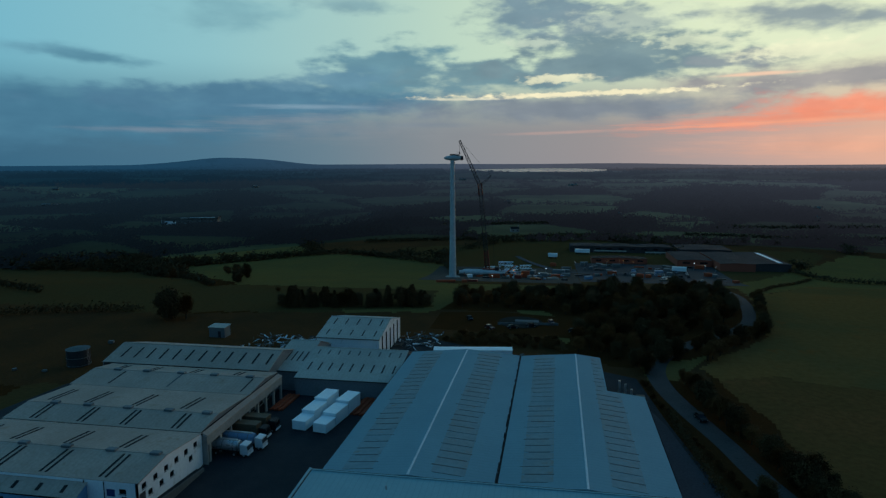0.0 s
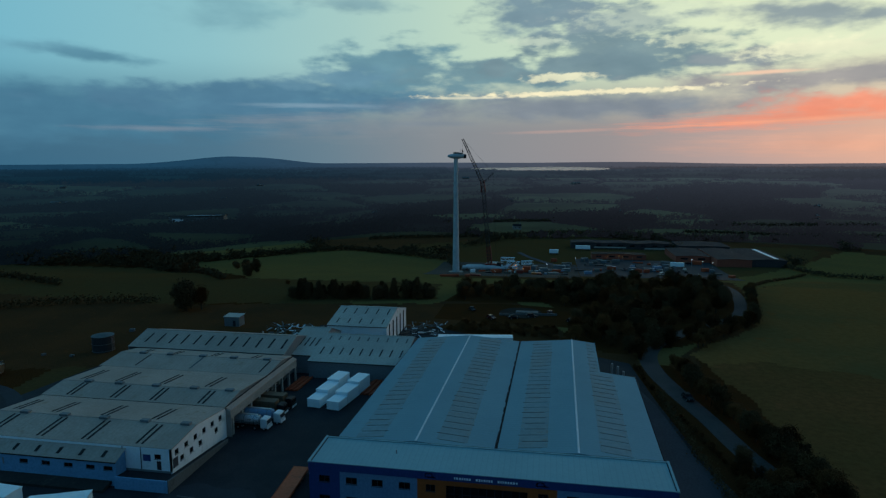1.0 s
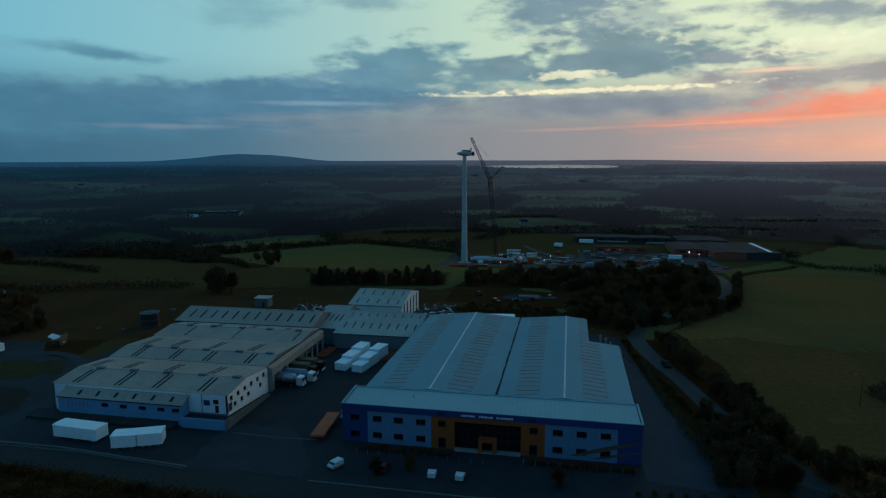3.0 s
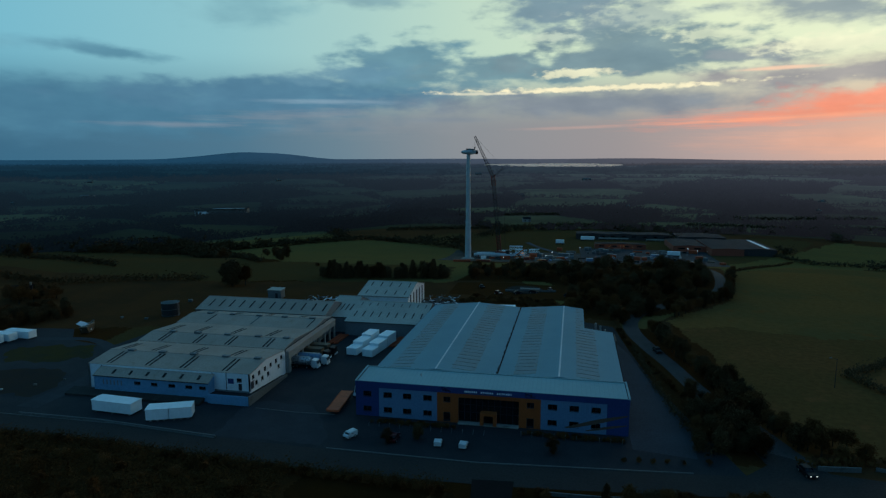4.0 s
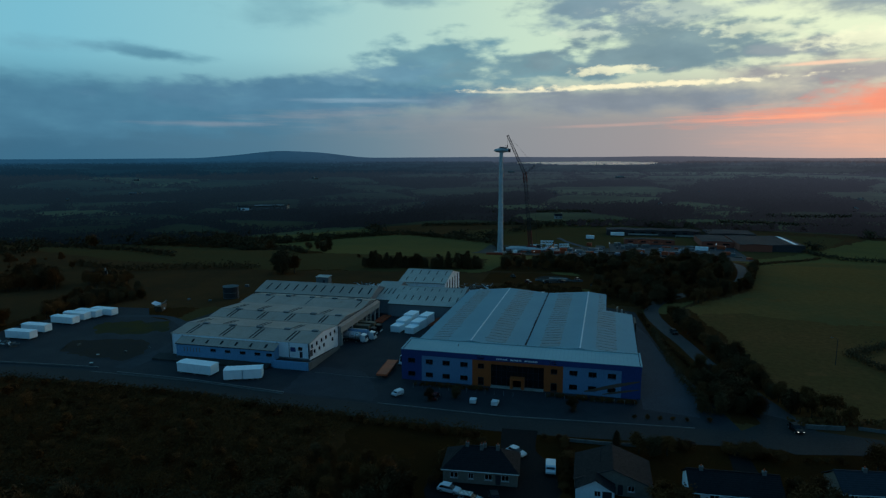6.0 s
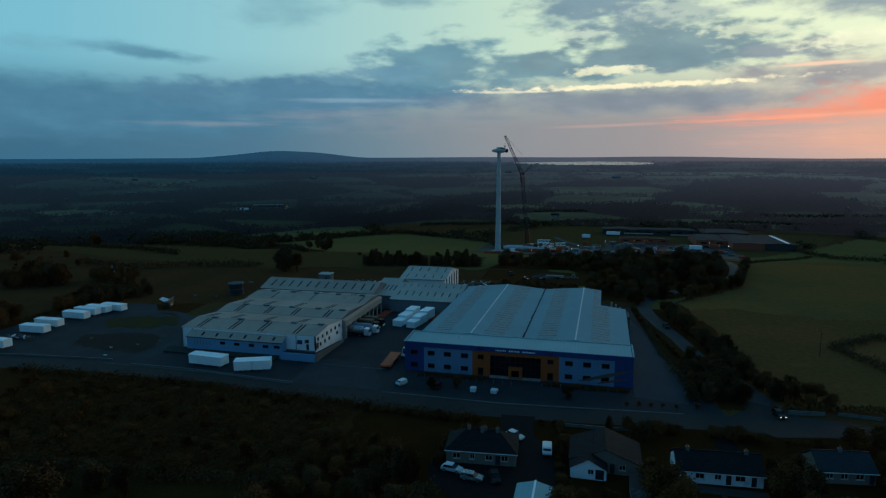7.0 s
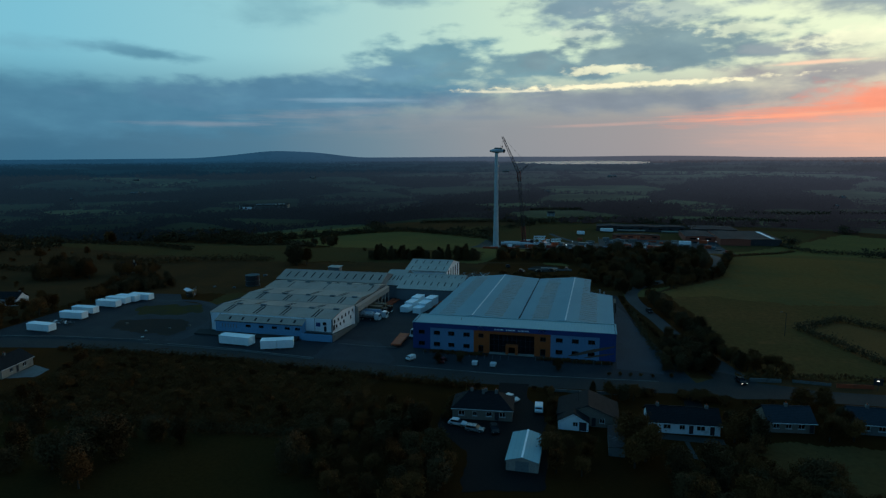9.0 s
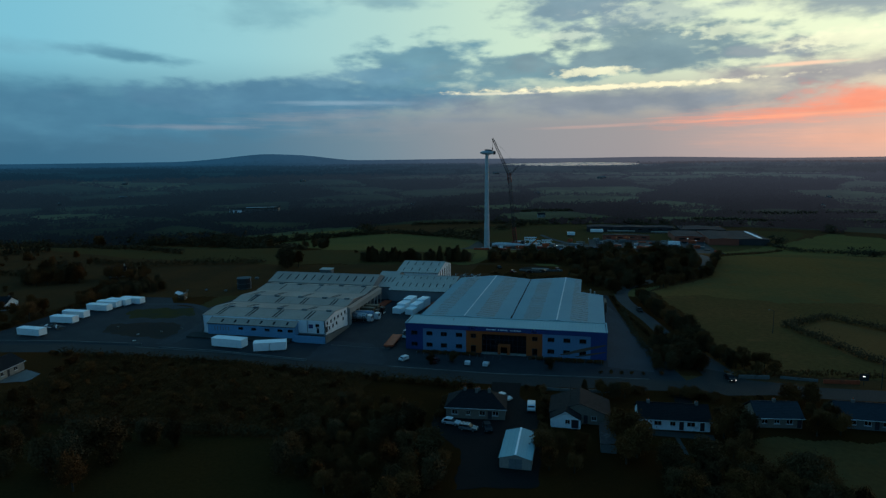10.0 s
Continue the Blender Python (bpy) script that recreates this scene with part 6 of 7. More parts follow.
    part("rail", boxes((-1.6, 2.0, -1.0, -0.95, top + 3.1, top + 3.9), (-1.6, 2.0, 0.95, 1.0, top + 3.1, top + 3.9)), "crane_dark", nac)
    part("hub", tube((4.8, 1.1, top + 1.4), (6.4, 1.5, top + 1.4), 1.5, 1.2, 18), "crane_dark", nac, "dark open hub face")


turbine(-49.0, 292.0)


def lattice(p, q, w0, w1, bays, r=0.12):
    """A square lattice boom from p to q: four chords with cross bracing."""
    p, q = Vector(p), Vector(q)
    d = (q - p).normalized()
    s = d.cross(Vector((0, 1, 0))).normalized()
    u = d.cross(s).normalized()
    bm = bmesh.new()
    corner = lambda i, k: p + (q - p) * i / bays + ((s if k in (0, 3) else -s) + (u if k < 2 else -u)) * (w0 + (w1 - w0) * i / bays) / 2
    for i in range(bays):
        for k in range(4):
            tube(corner(i, k), corner(i + 1, k), r, r, 5, bm, False)
            tube(corner(i, k), corner(i + 1, (k + 1) % 4), r * 0.6, r * 0.6, 4, bm, False)
            tube(corner(i, k), corner(i, (k + 1) % 4), r * 0.6, r * 0.6, 4, bm, False)
    return bm


cx, cy = -29.5, 315.0
cz = ground_z(cx, cy)
crane = thing("crawler_crane", "tall red lattice crawler crane with a luffing jib", "crane", pose(cx, cy, cz))
part("main_boom", lattice((0.6, 0, 3), (-4.6, 0, 57.5), 2.4, 2.1, 22), "crane_dark", crane, "dark red upright lattice boom")
part("boom_top", lattice((-4.2, 0, 53), (-5.0, 0, 60.5), 2.8, 2.3, 4, 0.17), "crane_red", crane)
part("boom_foot", lattice((0.6, 0, 2.4), (-0.6, 0, 16), 2.9, 2.6, 6, 0.22), "crane_red", crane)
part("luffing_jib", lattice((-4.8, 0, 59), (-18.4, 0, 88.4), 2.1, 1.2, 15, 0.14), "crane_dark", crane, "dark lattice luffing jib")
part("mast_strut", lattice((-4.4, 0, 59), (2.4, 0, 65.5), 1.2, 0.6, 4, 0.09), "crane_dark", crane)
part("pendant_rope", tube((2.4, 0, 65.5), (-18.0, 0, 88.2), 0.06, 0.06, 5), "crane_dark", crane)
part("pendant_rope", tube((2.4, 0, 65.5), (5.0, 0, 4), 0.06, 0.06, 5), "crane_dark", crane)
part("hoist_rope", tube((-18.4, 0, 88.4), (-18.4, 0, 81), 0.06, 0.06, 5), "crane_dark", crane)
part("hook_block", soft_box(-18.8, -18.0, -0.3, 0.3, 79.4, 81.0, 0.1, 1), "crane_dark", crane)
part("superstructure", soft_box(-1.6, 7.5, -1.7, 1.7, 1.9, 4.0, 0.15, 1), "crane_red", crane)
part("operator_cab", soft_box(-2.6, -0.9, -2.9, -1.75, 2.0, 4.4, 0.12, 1), "crane_red", crane)
part("counterweight", soft_box(5.5, 8.2, -2.6, 2.6, 1.9, 5.2, 0.1, 1), "crane_dark", crane)
for y in (-3.4, 2.2):
    part("crawler_track", soft_box(-4.6, 4.6, y, y + 1.2, 0, 1.6, 0.5, 3), "chassis", crane)

for i, (x, y, a, L) in enumerate(((-46.5, 305.0, 1, 44), (-45.0, 312.0, 2, 41))):
    bz = ground_z(x + 20, y)
    bl = thing("turbine_blade", "long pale turbine blade lying on cradles", "turbine blade", pose(x, y, bz, 0, 0, a), group="turbine blades")
    bm = bmesh.new()
    ring = []
    for j in range(15):
        t = j / 14
        ry, rz = 1.1 * (1 - t) + 0.15, (1.15 + 0.9 * math.sin(math.pi * min(1, t * 1.6)) * (1 - t)) * (1 - t) + 0.12
        ring.append([bm.verts.new((t * L, math.cos(k * math.pi / 6) * ry, 2.1 + math.sin(k * math.pi / 6) * rz)) for k in range(12)])
    for p, q in zip(ring, ring[1:]):
        for k in range(12):
            bm.faces.new((p[k], p[(k + 1) % 12], q[(k + 1) % 12], q[k]))
    bm.faces.new(ring[0]), bm.faces.new(ring[-1][::-1])
    part("blade_shell", bm, "tower", bl)
    for s in (3.0, L * 0.65):
        part("cradle", boxes((s, s + 0.5, -1.5, 1.5, 0, 1.0), (s, s + 0.5, -1.5, -1.2, 1.0, 2.2), (s, s + 0.5, 1.2, 1.5, 1.0, 2.2)), "crane_red", bl)
for x, y, w, d, h, mat, label in ((-11.8, 314.4, 3.2, 5, 2.6, "truck_blue", "pale blue site cabin"), (-5.4, 317.4, 3, 4, 2.6, "house_wall", "dull white site cabin"), (-17, 319.6, 3, 6, 2.6, "truck_blue", "pale blue site cabin"),
                                  (1.1, 321.1, 3, 5, 2.6, "grey_box", "grey site cabin"), (7.4, 308.9, 6, 3, 2.7, "grey_box", "grey site container"), (18.1, 325.4, 8, 3, 2.7, "grey_box", "grey site container"),
                                  (-36.4, 253.6, 3, 2, 1.5, "rust", "red barrier block"), (-46.6, 249.7, 11, 1.5, 1.4, "rust", "long red barrier block"), (-32.6, 261.4, 6, 2, 1.3, "crane_red", "red steel load on the ground"),
                                  (-7.8, 294.1, 4, 3, 2.4, "crane_red", "red steel load on the ground"), (3, 289.6, 6, 2.4, 1.2, "hivis", "orange barrier block"), (-3.5, 302, 5, 3, 4.2, "rust", "stacked red steel load"), (-22.9, 294.1, 7, 2, 2.6, "rust", "red steel load on the ground"), (13.8, 294.1, 7, 2, 1.2, "house_wall", "pale site load"), (-20.4, 313.6, 5, 3, 2.4, "grey_box", "grey site container")):
    c = thing("site_cabin" if "cabin" in label or "container" in label else "site_load", label + " beside the turbine", "site cabin" if "cabin" in label or "container" in label else "site load", pose(x, y, ground_z(x, y), 0, 0, (x * 7) % 40 - 20), group="turbine site stores")
    part("body", soft_box(-w / 2, w / 2, -d / 2, d / 2, 0.12, h, 0.08, 1), mat, c)
    part("base_rail", boxes((-w / 2, w / 2, -d / 2, -d / 2 + 0.2, 0, 0.118), (-w / 2, w / 2, d / 2 - 0.2, d / 2, 0, 0.118)), "chassis", c)
site = random.Random(57)
for i in range(46):
    x, y = site.uniform(-46, 22), site.uniform(286, 326)
    kind = site.choice(("crate", "crate", "barrier", "load", "load"))
    mat = {"crate": site.choice(("truck_blue", "grey_box", "house_wall", "steel", "white")), "barrier": site.choice(("hivis", "rust", "crane_red")), "load": site.choice(("rust", "timber", "crane_dark", "steel", "crane_red"))}[kind]
    w, d, h = {"crate": (site.uniform(1.5, 3.5), 1.6, site.uniform(1.0, 2.4)), "barrier": (site.uniform(1.5, 4.0), 0.6, 1.0), "load": (site.uniform(2.5, 6.0), 1.2, site.uniform(0.6, 1.4))}[kind]
    say = {"crate": "site crate standing on the stony ground", "barrier": "orange-red barrier standing on the stony ground", "load": "low load of steel lying on the stony ground"}[kind]
    c = thing("site_" + kind, say, "site " + kind, pose(x, y, ground_z(x, y) + 0.1, 0, 0, site.uniform(-30, 30)), group="clutter round the turbine")
    part("body", soft_box(-w / 2, w / 2, -d / 2, d / 2, 0.14, h, 0.06, 1), mat, c)
    part("bearer", boxes((-w / 2, w / 2, -d / 2, -d / 2 + 0.15, 0, 0.138), (-w / 2, w / 2, d / 2 - 0.15, d / 2, 0, 0.138)), "timber", c)
for i in range(54):
    x, y = site.uniform(14, 124), site.uniform(296, 366)
    kind = site.choice(("crate", "crate", "pallet", "load"))
    mat = {"crate": site.choice(("truck_blue", "grey_box", "grey_box", "rust", "wall_dull")), "pallet": site.choice(("timber", "rust", "wall_dull")), "load": site.choice(("rust", "timber", "crane_dark", "steel"))}[kind]
    w, d, h = {"crate": (site.uniform(2.0, 6.0), 2.4, site.uniform(1.4, 2.7)), "pallet": (site.uniform(1.5, 3.0), 1.4, site.uniform(0.7, 1.6)), "load": (site.uniform(3.0, 7.0), 1.5, site.uniform(0.6, 1.5))}[kind]
    say = {"crate": "dull steel crate standing in the factory yard", "pallet": "loaded pallet standing in the factory yard", "load": "low load of steel lying in the factory yard"}[kind]
    c = thing("yard_" + kind, say, kind, pose(x, y, ground_z(x, y) + 0.1, 0, 0, site.uniform(-20, 20)), group="stores in the factory yard")
    part("body", soft_box(-w / 2, w / 2, -d / 2, d / 2, 0.14, h, 0.06, 1), mat, c)
    part("bearer", boxes((-w / 2, w / 2, -d / 2, -d / 2 + 0.15, 0, 0.138), (-w / 2, w / 2, d / 2 - 0.15, d / 2, 0, 0.138)), "timber", c)
for x, y, a, L, h in ((-26.4, 325.4, 8, 11, 2.6), (-13.6, 327.5, -12, 9, 3.0), (-4, 329.6, 20, 8, 3.4), (-17.7, 331.1, 4, 10, 5.2)):
    z = ground_z(x, y)
    bs = thing("boom_section", "pale steel crane boom section lying on the site", "boom section", pose(x, y, z, 0, 0, a), group="boom sections")
    part("lattice_frame", lattice((-L / 2, 0, h), (L / 2, 0, h), 2.2, 2.2, 4, 0.16), "white", bs)
    part("timber_bearer", boxes((-L / 2 + 0.5, -L / 2 + 0.9, -1.2, 1.2, 0, h - 1.2), (L / 2 - 0.9, L / 2 - 0.5, -1.2, 1.2, 0, h - 1.2)), "timber", bs)
ex = thing("telehandler", "orange telehandler with a raised arm on the turbine site", "telehandler", pose(-14.2, 305.5, ground_z(-14.2, 305.5), 0, 0, 20))
part("body", soft_box(-2.4, 2.4, -1.1, 1.1, 0.7, 2.0, 0.15, 1), "hivis", ex)
part("cab", soft_box(-0.9, 0.8, -1.15, 0.0, 2.0, 3.2, 0.1, 1), "dark_glass", ex)
part("boom_arm", lattice((-2.0, 0.5, 2.1), (5.0, 0.5, 7.5), 0.6, 0.4, 3, 0.12), "hivis", ex)
for x in (-1.6, 1.6):
    for y in (-1.1, 1.1):
        part("wheel", tube((x, y - 0.25, 0.7), (x, y + 0.25, 0.7), 0.7, 0.7, 14), "tyre", ex)
lamp_red = thing("work_lamp", "lit amber work lamp on a short mast", "work lamp", pose(-11, 303.8, ground_z(-11, 303.8)))
part("mast", tube((0, 0, 0), (0, 0, 4.2), 0.08, 0.06, 8), "steel", lamp_red)
part("lamp_head", soft_box(-0.35, 0.35, -0.2, 0.2, 4.2, 4.7, 0.08, 1), "amber", lamp_red)
pad = thing("round_pad", "pale round concrete pad with a low kerb behind the trees", "concrete pad", pose(-0.5, 148, 0))
part("slab", tube((0, 0, 0), (0, 0, 0.25), 8.5, 8.5, 36), "yard_earth", pad)
part("inner_box", boxes((-2, 7, -1.6, 1.6, 0.25, 0.8)), "wall_dull", pad)


tagged(part("rear_yard", sheet([(-34, 134), (10, 130), (30, 126), (42, 130), (46, 148), (22, 158), (-10, 164), (-34, 160)], 0.02), "wood_floor"), "dark bare yard behind the works hall", "yard", kind="structure")
low_wall("rear_wall", "low pale wall across the rear yard", [(-9, 143.5), (14, 146)], 0.9, 0.3, "wall_dull")
lot_rnd = random.Random(8)
for i in range(6):
    car("small car parked in the rear yard", ("car_dark", "car_red", "car_dark")[i % 3], pose(-20 + i * 8 + lot_rnd.uniform(-1, 1), 138 + lot_rnd.uniform(-2, 12), 0.04, 0, 0, lot_rnd.uniform(0, 180)), "cars in the rear yard")


# ---- the factory beyond ----
def drape(name, label, cat, x0, x1, y0, y1, mat, step=12, up=0.12):
    bm = bmesh.new()
    nx, ny = max(2, int((x1 - x0) / step)), max(2, int((y1 - y0) / step))
    g = [[bm.verts.new((x0 + (x1 - x0) * i / nx, y0 + (y1 - y0) * j / ny, ground_z(x0 + (x1 - x0) * i / nx, y0 + (y1 - y0) * j / ny) + up)) for i in range(nx + 1)] for j in range(ny + 1)]
    for j in range(ny):
        for i in range(nx):
            bm.faces.new((g[j][i], g[j][i + 1], g[j + 1][i + 1], g[j + 1][i]))
    tagged(part(name, bm, mat), label, cat, kind="structure")


drape("factory_yard", "grey tarmac yard round the brick factory", "yard", 30.5, 126, 284, 372, "patched_tarmac")
drape("site_ground", "bare stony ground round the turbine", "gravel", -66, 30, 264, 344, "gravel")
tagged(part("site_track", ribbon([(-13, 398), (-4, 374), (7, 353), (20, 334), (40, 331), (68, 334), (98, 346)], [4, 4, 5, 5, 4, 4, 4], 0.3), "pale_tarmac"),
       "pale curving track across the turbine site", "track", kind="structure")


def factory_block(x0, x1, y0, y1, h, wall, roof, label, bands=0, bright=False):
    z = min(ground_z(x0, y0), ground_z(x1, y1))
    b = thing("factory_block", label, "factory", pose((x0 + x1) / 2, y0, z), group="brick factory")
    w, d = (x1 - x0) / 2, y1 - y0
    k = max(2, int(2 * w / 9))
    holes = [(-w + (i + 0.3) * 2 * w / k, -w + (i + 0.72) * 2 * w / k, h * 0.45, h * 0.72) for i in range(k)] if bands else []
    part("front_wall", pierced(-w, w, 0, h, 0.3, holes), wall, b)
    for q in holes:
        window(b, q[0], q[2], q[1] - q[0], q[3] - q[2], glass="dark_glass", bars=1)
    part("side_wall", boxes((-w, -w + 0.3, 0.31, d, 0, h)), wall, b)
    part("side_wall", boxes((w - 0.3, w, 0.31, d, 0, h)), wall, b)
    part("back_wall", boxes((-w + 0.3, w - 0.3, d - 0.3, d, 0, h)), wall, b)
    n_bay = max(1, int(2 * w / 22))
    for i in range(n_bay):
        a, e = -w + 2 * w * i / n_bay, -w + 2 * w * (i + 1) / n_bay
        m2 = (a + e) / 2
        part("roof_slope", slab([(a, -0.3, h), (m2, -0.3, h + 0.6), (m2, d + 0.3, h + 0.6), (a, d + 0.3, h)], 0.12), roof, b)
        part("roof_slope", slab([(m2, -0.3, h + 0.6), (e, -0.3, h), (e, d + 0.3, h), (m2, d + 0.3, h + 0.6)], 0.12), roof, b)
        part("gable_front", slab([(a, 0, 0), (e, 0, 0), (m2, 0.55, 0)], 0.2), wall, b, m=Matrix.Translation((0, 0, h)) @ Matrix.Rotation(radians(90), 4, "X"))
    if bright:
        part("rooflight_strip", slab([(w - 7, 4, h + 0.55), (w - 4.0, 4, h + 0.40), (w - 4.0, d - 3, h + 0.40), (w - 7, d - 3, h + 0.55)], 0.1), "white", b, "long pale rooflight strip")


factory_block(127.1, 150, 351.3, 407.6, 5.2, "brick", "factory_roof", "low brick factory shed with a grey roof")
factory_block(150.3, 173.5, 354.4, 410.7, 5.0, "factory_wall", "factory_roof", "low grey factory shed with a pale roof strip", bright=True)
factory_block(102.6, 126.6, 368, 410.8, 4.6, "brick", "factory_roof", "dark factory shed in the middle of the works", 1)
factory_block(29.5, 112, 431.6, 450.4, 5.0, "factory_wall", "factory_roof", "long grey factory shed at the back of the works", 1)
factory_block(43.1, 82.8, 374.2, 385.7, 3.8, "brick", "slate", "low brick factory range with lit windows", 1)
factory_block(116.1, 155.8, 425.4, 456.7, 4.4, "factory_wall", "factory_roof", "grey factory shed behind the brick sheds")
for x, y, L in ((61.9, 431.6, 26), (99.4, 427.4, 20), (128.7, 423.3, 18), (141.2, 381.5, 16)):
    rp = thing("site_fence", "pale metal fence beside the factory sheds", "fence", pose(x, y - 2.2, ground_z(x, y)), group="pale fences at the factory")
    part("rail", boxes((-L / 2, L / 2, -0.1, 0.1, 1.2, 2.2)), "roof_link", rp)
    for k in range(int(L / 4) + 1):
        part("post", boxes((-L / 2 + k * 4 - 0.08, -L / 2 + k * 4 + 0.08, -0.08, 0.08, 0, 1.19)), "steel", rp)
for x, y in ((54.6, 371.6), (62.9, 372.9), (65.5, 370.9)):
    wl = thing("wall_lamp", "small amber lamp lit on the factory front", "lamp", pose(x, y, ground_z(x, y)), group="factory lamps")
    part("post", tube((0, 0, 0), (0, 0, 2.6), 0.06, 0.06, 6), "steel", wl)
    part("lamp_head", soft_box(-0.2, 0.2, -0.2, 0.1, 2.6, 2.95, 0.06, 1), "amber", wl)
wl = thing("yard_lamp", "small white lamp lit in the factory yard", "lamp", pose(109.9, 350.2, ground_z(109.9, 350.2)), group="factory lamps")
part("post", tube((0, 0, 0), (0, 0, 5.0), 0.08, 0.06, 6), "steel", wl)
part("lamp_head", soft_box(-0.3, 0.3, -0.2, 0.2, 5.0, 5.4, 0.08, 1), "cold_lamp", wl)
for x, y, L, label in ((98.5, 341.5, 9, "white lorry trailer parked in the factory yard"), (38.9, 421.2, 12, "white lorry trailer parked by the factory"), (14.9, 394.1, 7, "white trailer parked by the factory")):
    tr = thing("box_trailer", label, "trailer", pose(x, y, ground_z(x, y), 0, 0, -4), group="trailers at the factory")
    part("box_body", soft_box(-L / 2, L / 2, -1.3, 1.3, 1.1, 3.9, 0.06, 1), "white", tr)
    part("chassis", boxes((-L / 2, L / 2, -0.5, 0.5, 0.8, 1.09)), "chassis", tr)
    for xx in (-L / 2 + 1, -L / 2 + 2.2, L / 2 - 1.2):
        part("wheel", tube((xx, -1.2, 0.5), (xx, 1.2, 0.5), 0.5, 0.5, 12), "tyre", tr)
rnd = random.Random(12)
for i in range(14):
    x, y = rnd.uniform(24, 112), rnd.uniform(298, 360)
    car("small parked car in the factory yard", rnd.choice(("car_white", "car_silver", "car_dark", "car_dark", "car_blue")), pose(x, y, ground_z(x, y) + 0.15, 0, 0, rnd.choice((0, 90, 180)) + rnd.uniform(-6, 6)), "cars in the factory yard") if i else None
# the far works among the woods, and a few white farmhouses
far = thing("far_works", "long low grey works among distant woods", "factory", pose(-485, 712, ground_z(-485, 712), 0, 0, 20))
part("hall", boxes((-45, 30, 0, 30, 0, 7)), "wall_dull", far)
part("hall_roof", slab([(-46, -1, 7), (31, -1, 7), (31, 15, 9), (-46, 15, 9)], 0.2), "slate", far)
part("hall_roof", slab([(-46, 15, 9), (31, 15, 9), (31, 31, 7), (-46, 31, 7)], 0.2), "slate", far)
part("white_end", boxes((-45.4, -45.05, 0, 30, 0, 6.8)), "white_wall", far)
part("pale_roof_strip", boxes((-20, 26, 2, 6, 8.0, 8.3)), "ridge_cap", far)
part("pale_roof_strip", boxes((-40, -26, -4, -0.2, 0, 4.2)), "white_wall", far)


def farmhouse(x, y, w, a, wall, label):
    """A small far house: walls, gabled roof, chimney, two windows."""
    h = thing("farmhouse", label, "house", pose(x, y, ground_z(x, y), 0, 0, a), group="far houses")
    d, e = w * 0.6, 3.6
    part("wall", prism([(-d / 2, 0), (d / 2, 0), (d / 2, e), (0, e + 1.9), (-d / 2, e)], -w / 2, w / 2), wall, h)
    # past y = 600 a paler roof colour stands in for haze
    part("roof", slab([(-w / 2 - 0.2, -d / 2 - 0.3, e - 0.1), (w / 2 + 0.2, -d / 2 - 0.3, e - 0.1), (w / 2 + 0.2, 0, e + 2.05), (-w / 2 - 0.2, 0, e + 2.05)], 0.15), "slate" if y < 600 else "wall_dull", h)
    part("roof", slab([(-w / 2 - 0.2, 0, e + 2.05), (w / 2 + 0.2, 0, e + 2.05), (w / 2 + 0.2, d / 2 + 0.3, e - 0.1), (-w / 2 - 0.2, d / 2 + 0.3, e - 0.1)], 0.15), "slate" if y < 600 else "wall_dull", h)
    part("chimney", boxes((w * 0.36, w * 0.44, -0.4, 0.4, e + 1.2, e + 3.1)), wall, h)
    for k in (-0.28, 0.22):
        part("window", boxes((w * k, w * k + 1.2, -d / 2 - 0.06, -d / 2 - 0.004, 1.0, 2.3)), "dark_glass", h)


HOUSES = [(-897, 901, 16, 20), (-880, 905, 10, 70), (-917, 761, 8, 30), (-1800, 1760, 18, 10), (-1488, 1683, 20, 20), (-1430, 1681, 16, 60), (-1424, 1758, 22, 20), (-259, 828, 9, 30), (-227, 831, 12, 80),
          (-24, 578, 9, 12), (76, 1480, 20, 30), (349, 754, 12, 60), (-228, 1666, 18, 30), (111, 799, 8, 70), (-218, 92, 8, 30), (420, 930, 10, 40), (-640, 1050, 9, 15), (-700, 1330, 14, 60), (-60, 1020, 11, 20), (200, 1050, 12, 50), (-1100, 1150, 12, 30)]
for i, (x, y, w, a) in enumerate(HOUSES):
    farmhouse(x, y, w, a, ("block_wall", "cream", "house_wall")[i % 3] if y < 600 else "wall_dull", ("pale farmhouse among distant fields", "cream farmhouse among distant fields", "dull white farm building among distant fields")[i % 3])
tagged(part("side_yard", sheet([(31.5, -6), (44, -8), (45.5, 8), (41, 30), (37.5, 58), (33, 76), (31.5, 70)], 0.026), "pale_tarmac"), "paler worn tarmac beside the works hall", "tarmac", kind="structure")
for x, y, z, warm in ((53.5, 370.1, 2.2, True), (72.3, 370.1, 2.0, True), (116.2, 346.2, 4.2, False), (122.5, 344.3, 3.6, False), (30.6, 362.8, 2.2, False), (-5.6, 300.1, 2.6, True), (5.2, 303.8, 2.4, False), (-10, 298.2, 3.0, True), (-22.7, 278.8, 2.2, False), (9.6, 325.4, 3.2, False)):
    lamp = thing("yard_lamp", "small lit lamp on a short post in the works", "lamp", pose(x, y, ground_z(x, y)), group="factory lamps")
    part("post", tube((0, 0, 0), (0, 0, z), 0.06, 0.05, 6), "steel", lamp)
    part("lamp_head", soft_box(-0.17, 0.17, -0.14, 0.14, z, z + 0.3, 0.05, 1), "amber" if warm else "cold_lamp", lamp)


# ---- trees, hedges and woods ----
def leaf_cloud(rnd, centres, spread, count, size, verts, faces):
    """Leaf clumps as small tilted quads round the centres."""
    for i in range(count):
        c, s = centres[i % len(centres)], spread[i % len(centres)]
        d = Vector((rnd.gauss(0, 0.5), rnd.gauss(0, 0.5), rnd.gauss(0, 0.42))) * s
        p = Vector(c) + d
        a = Vector((rnd.gauss(0, 1), rnd.gauss(0, 1), rnd.gauss(0, 1))).normalized()
        b = a.orthogonal().normalized()
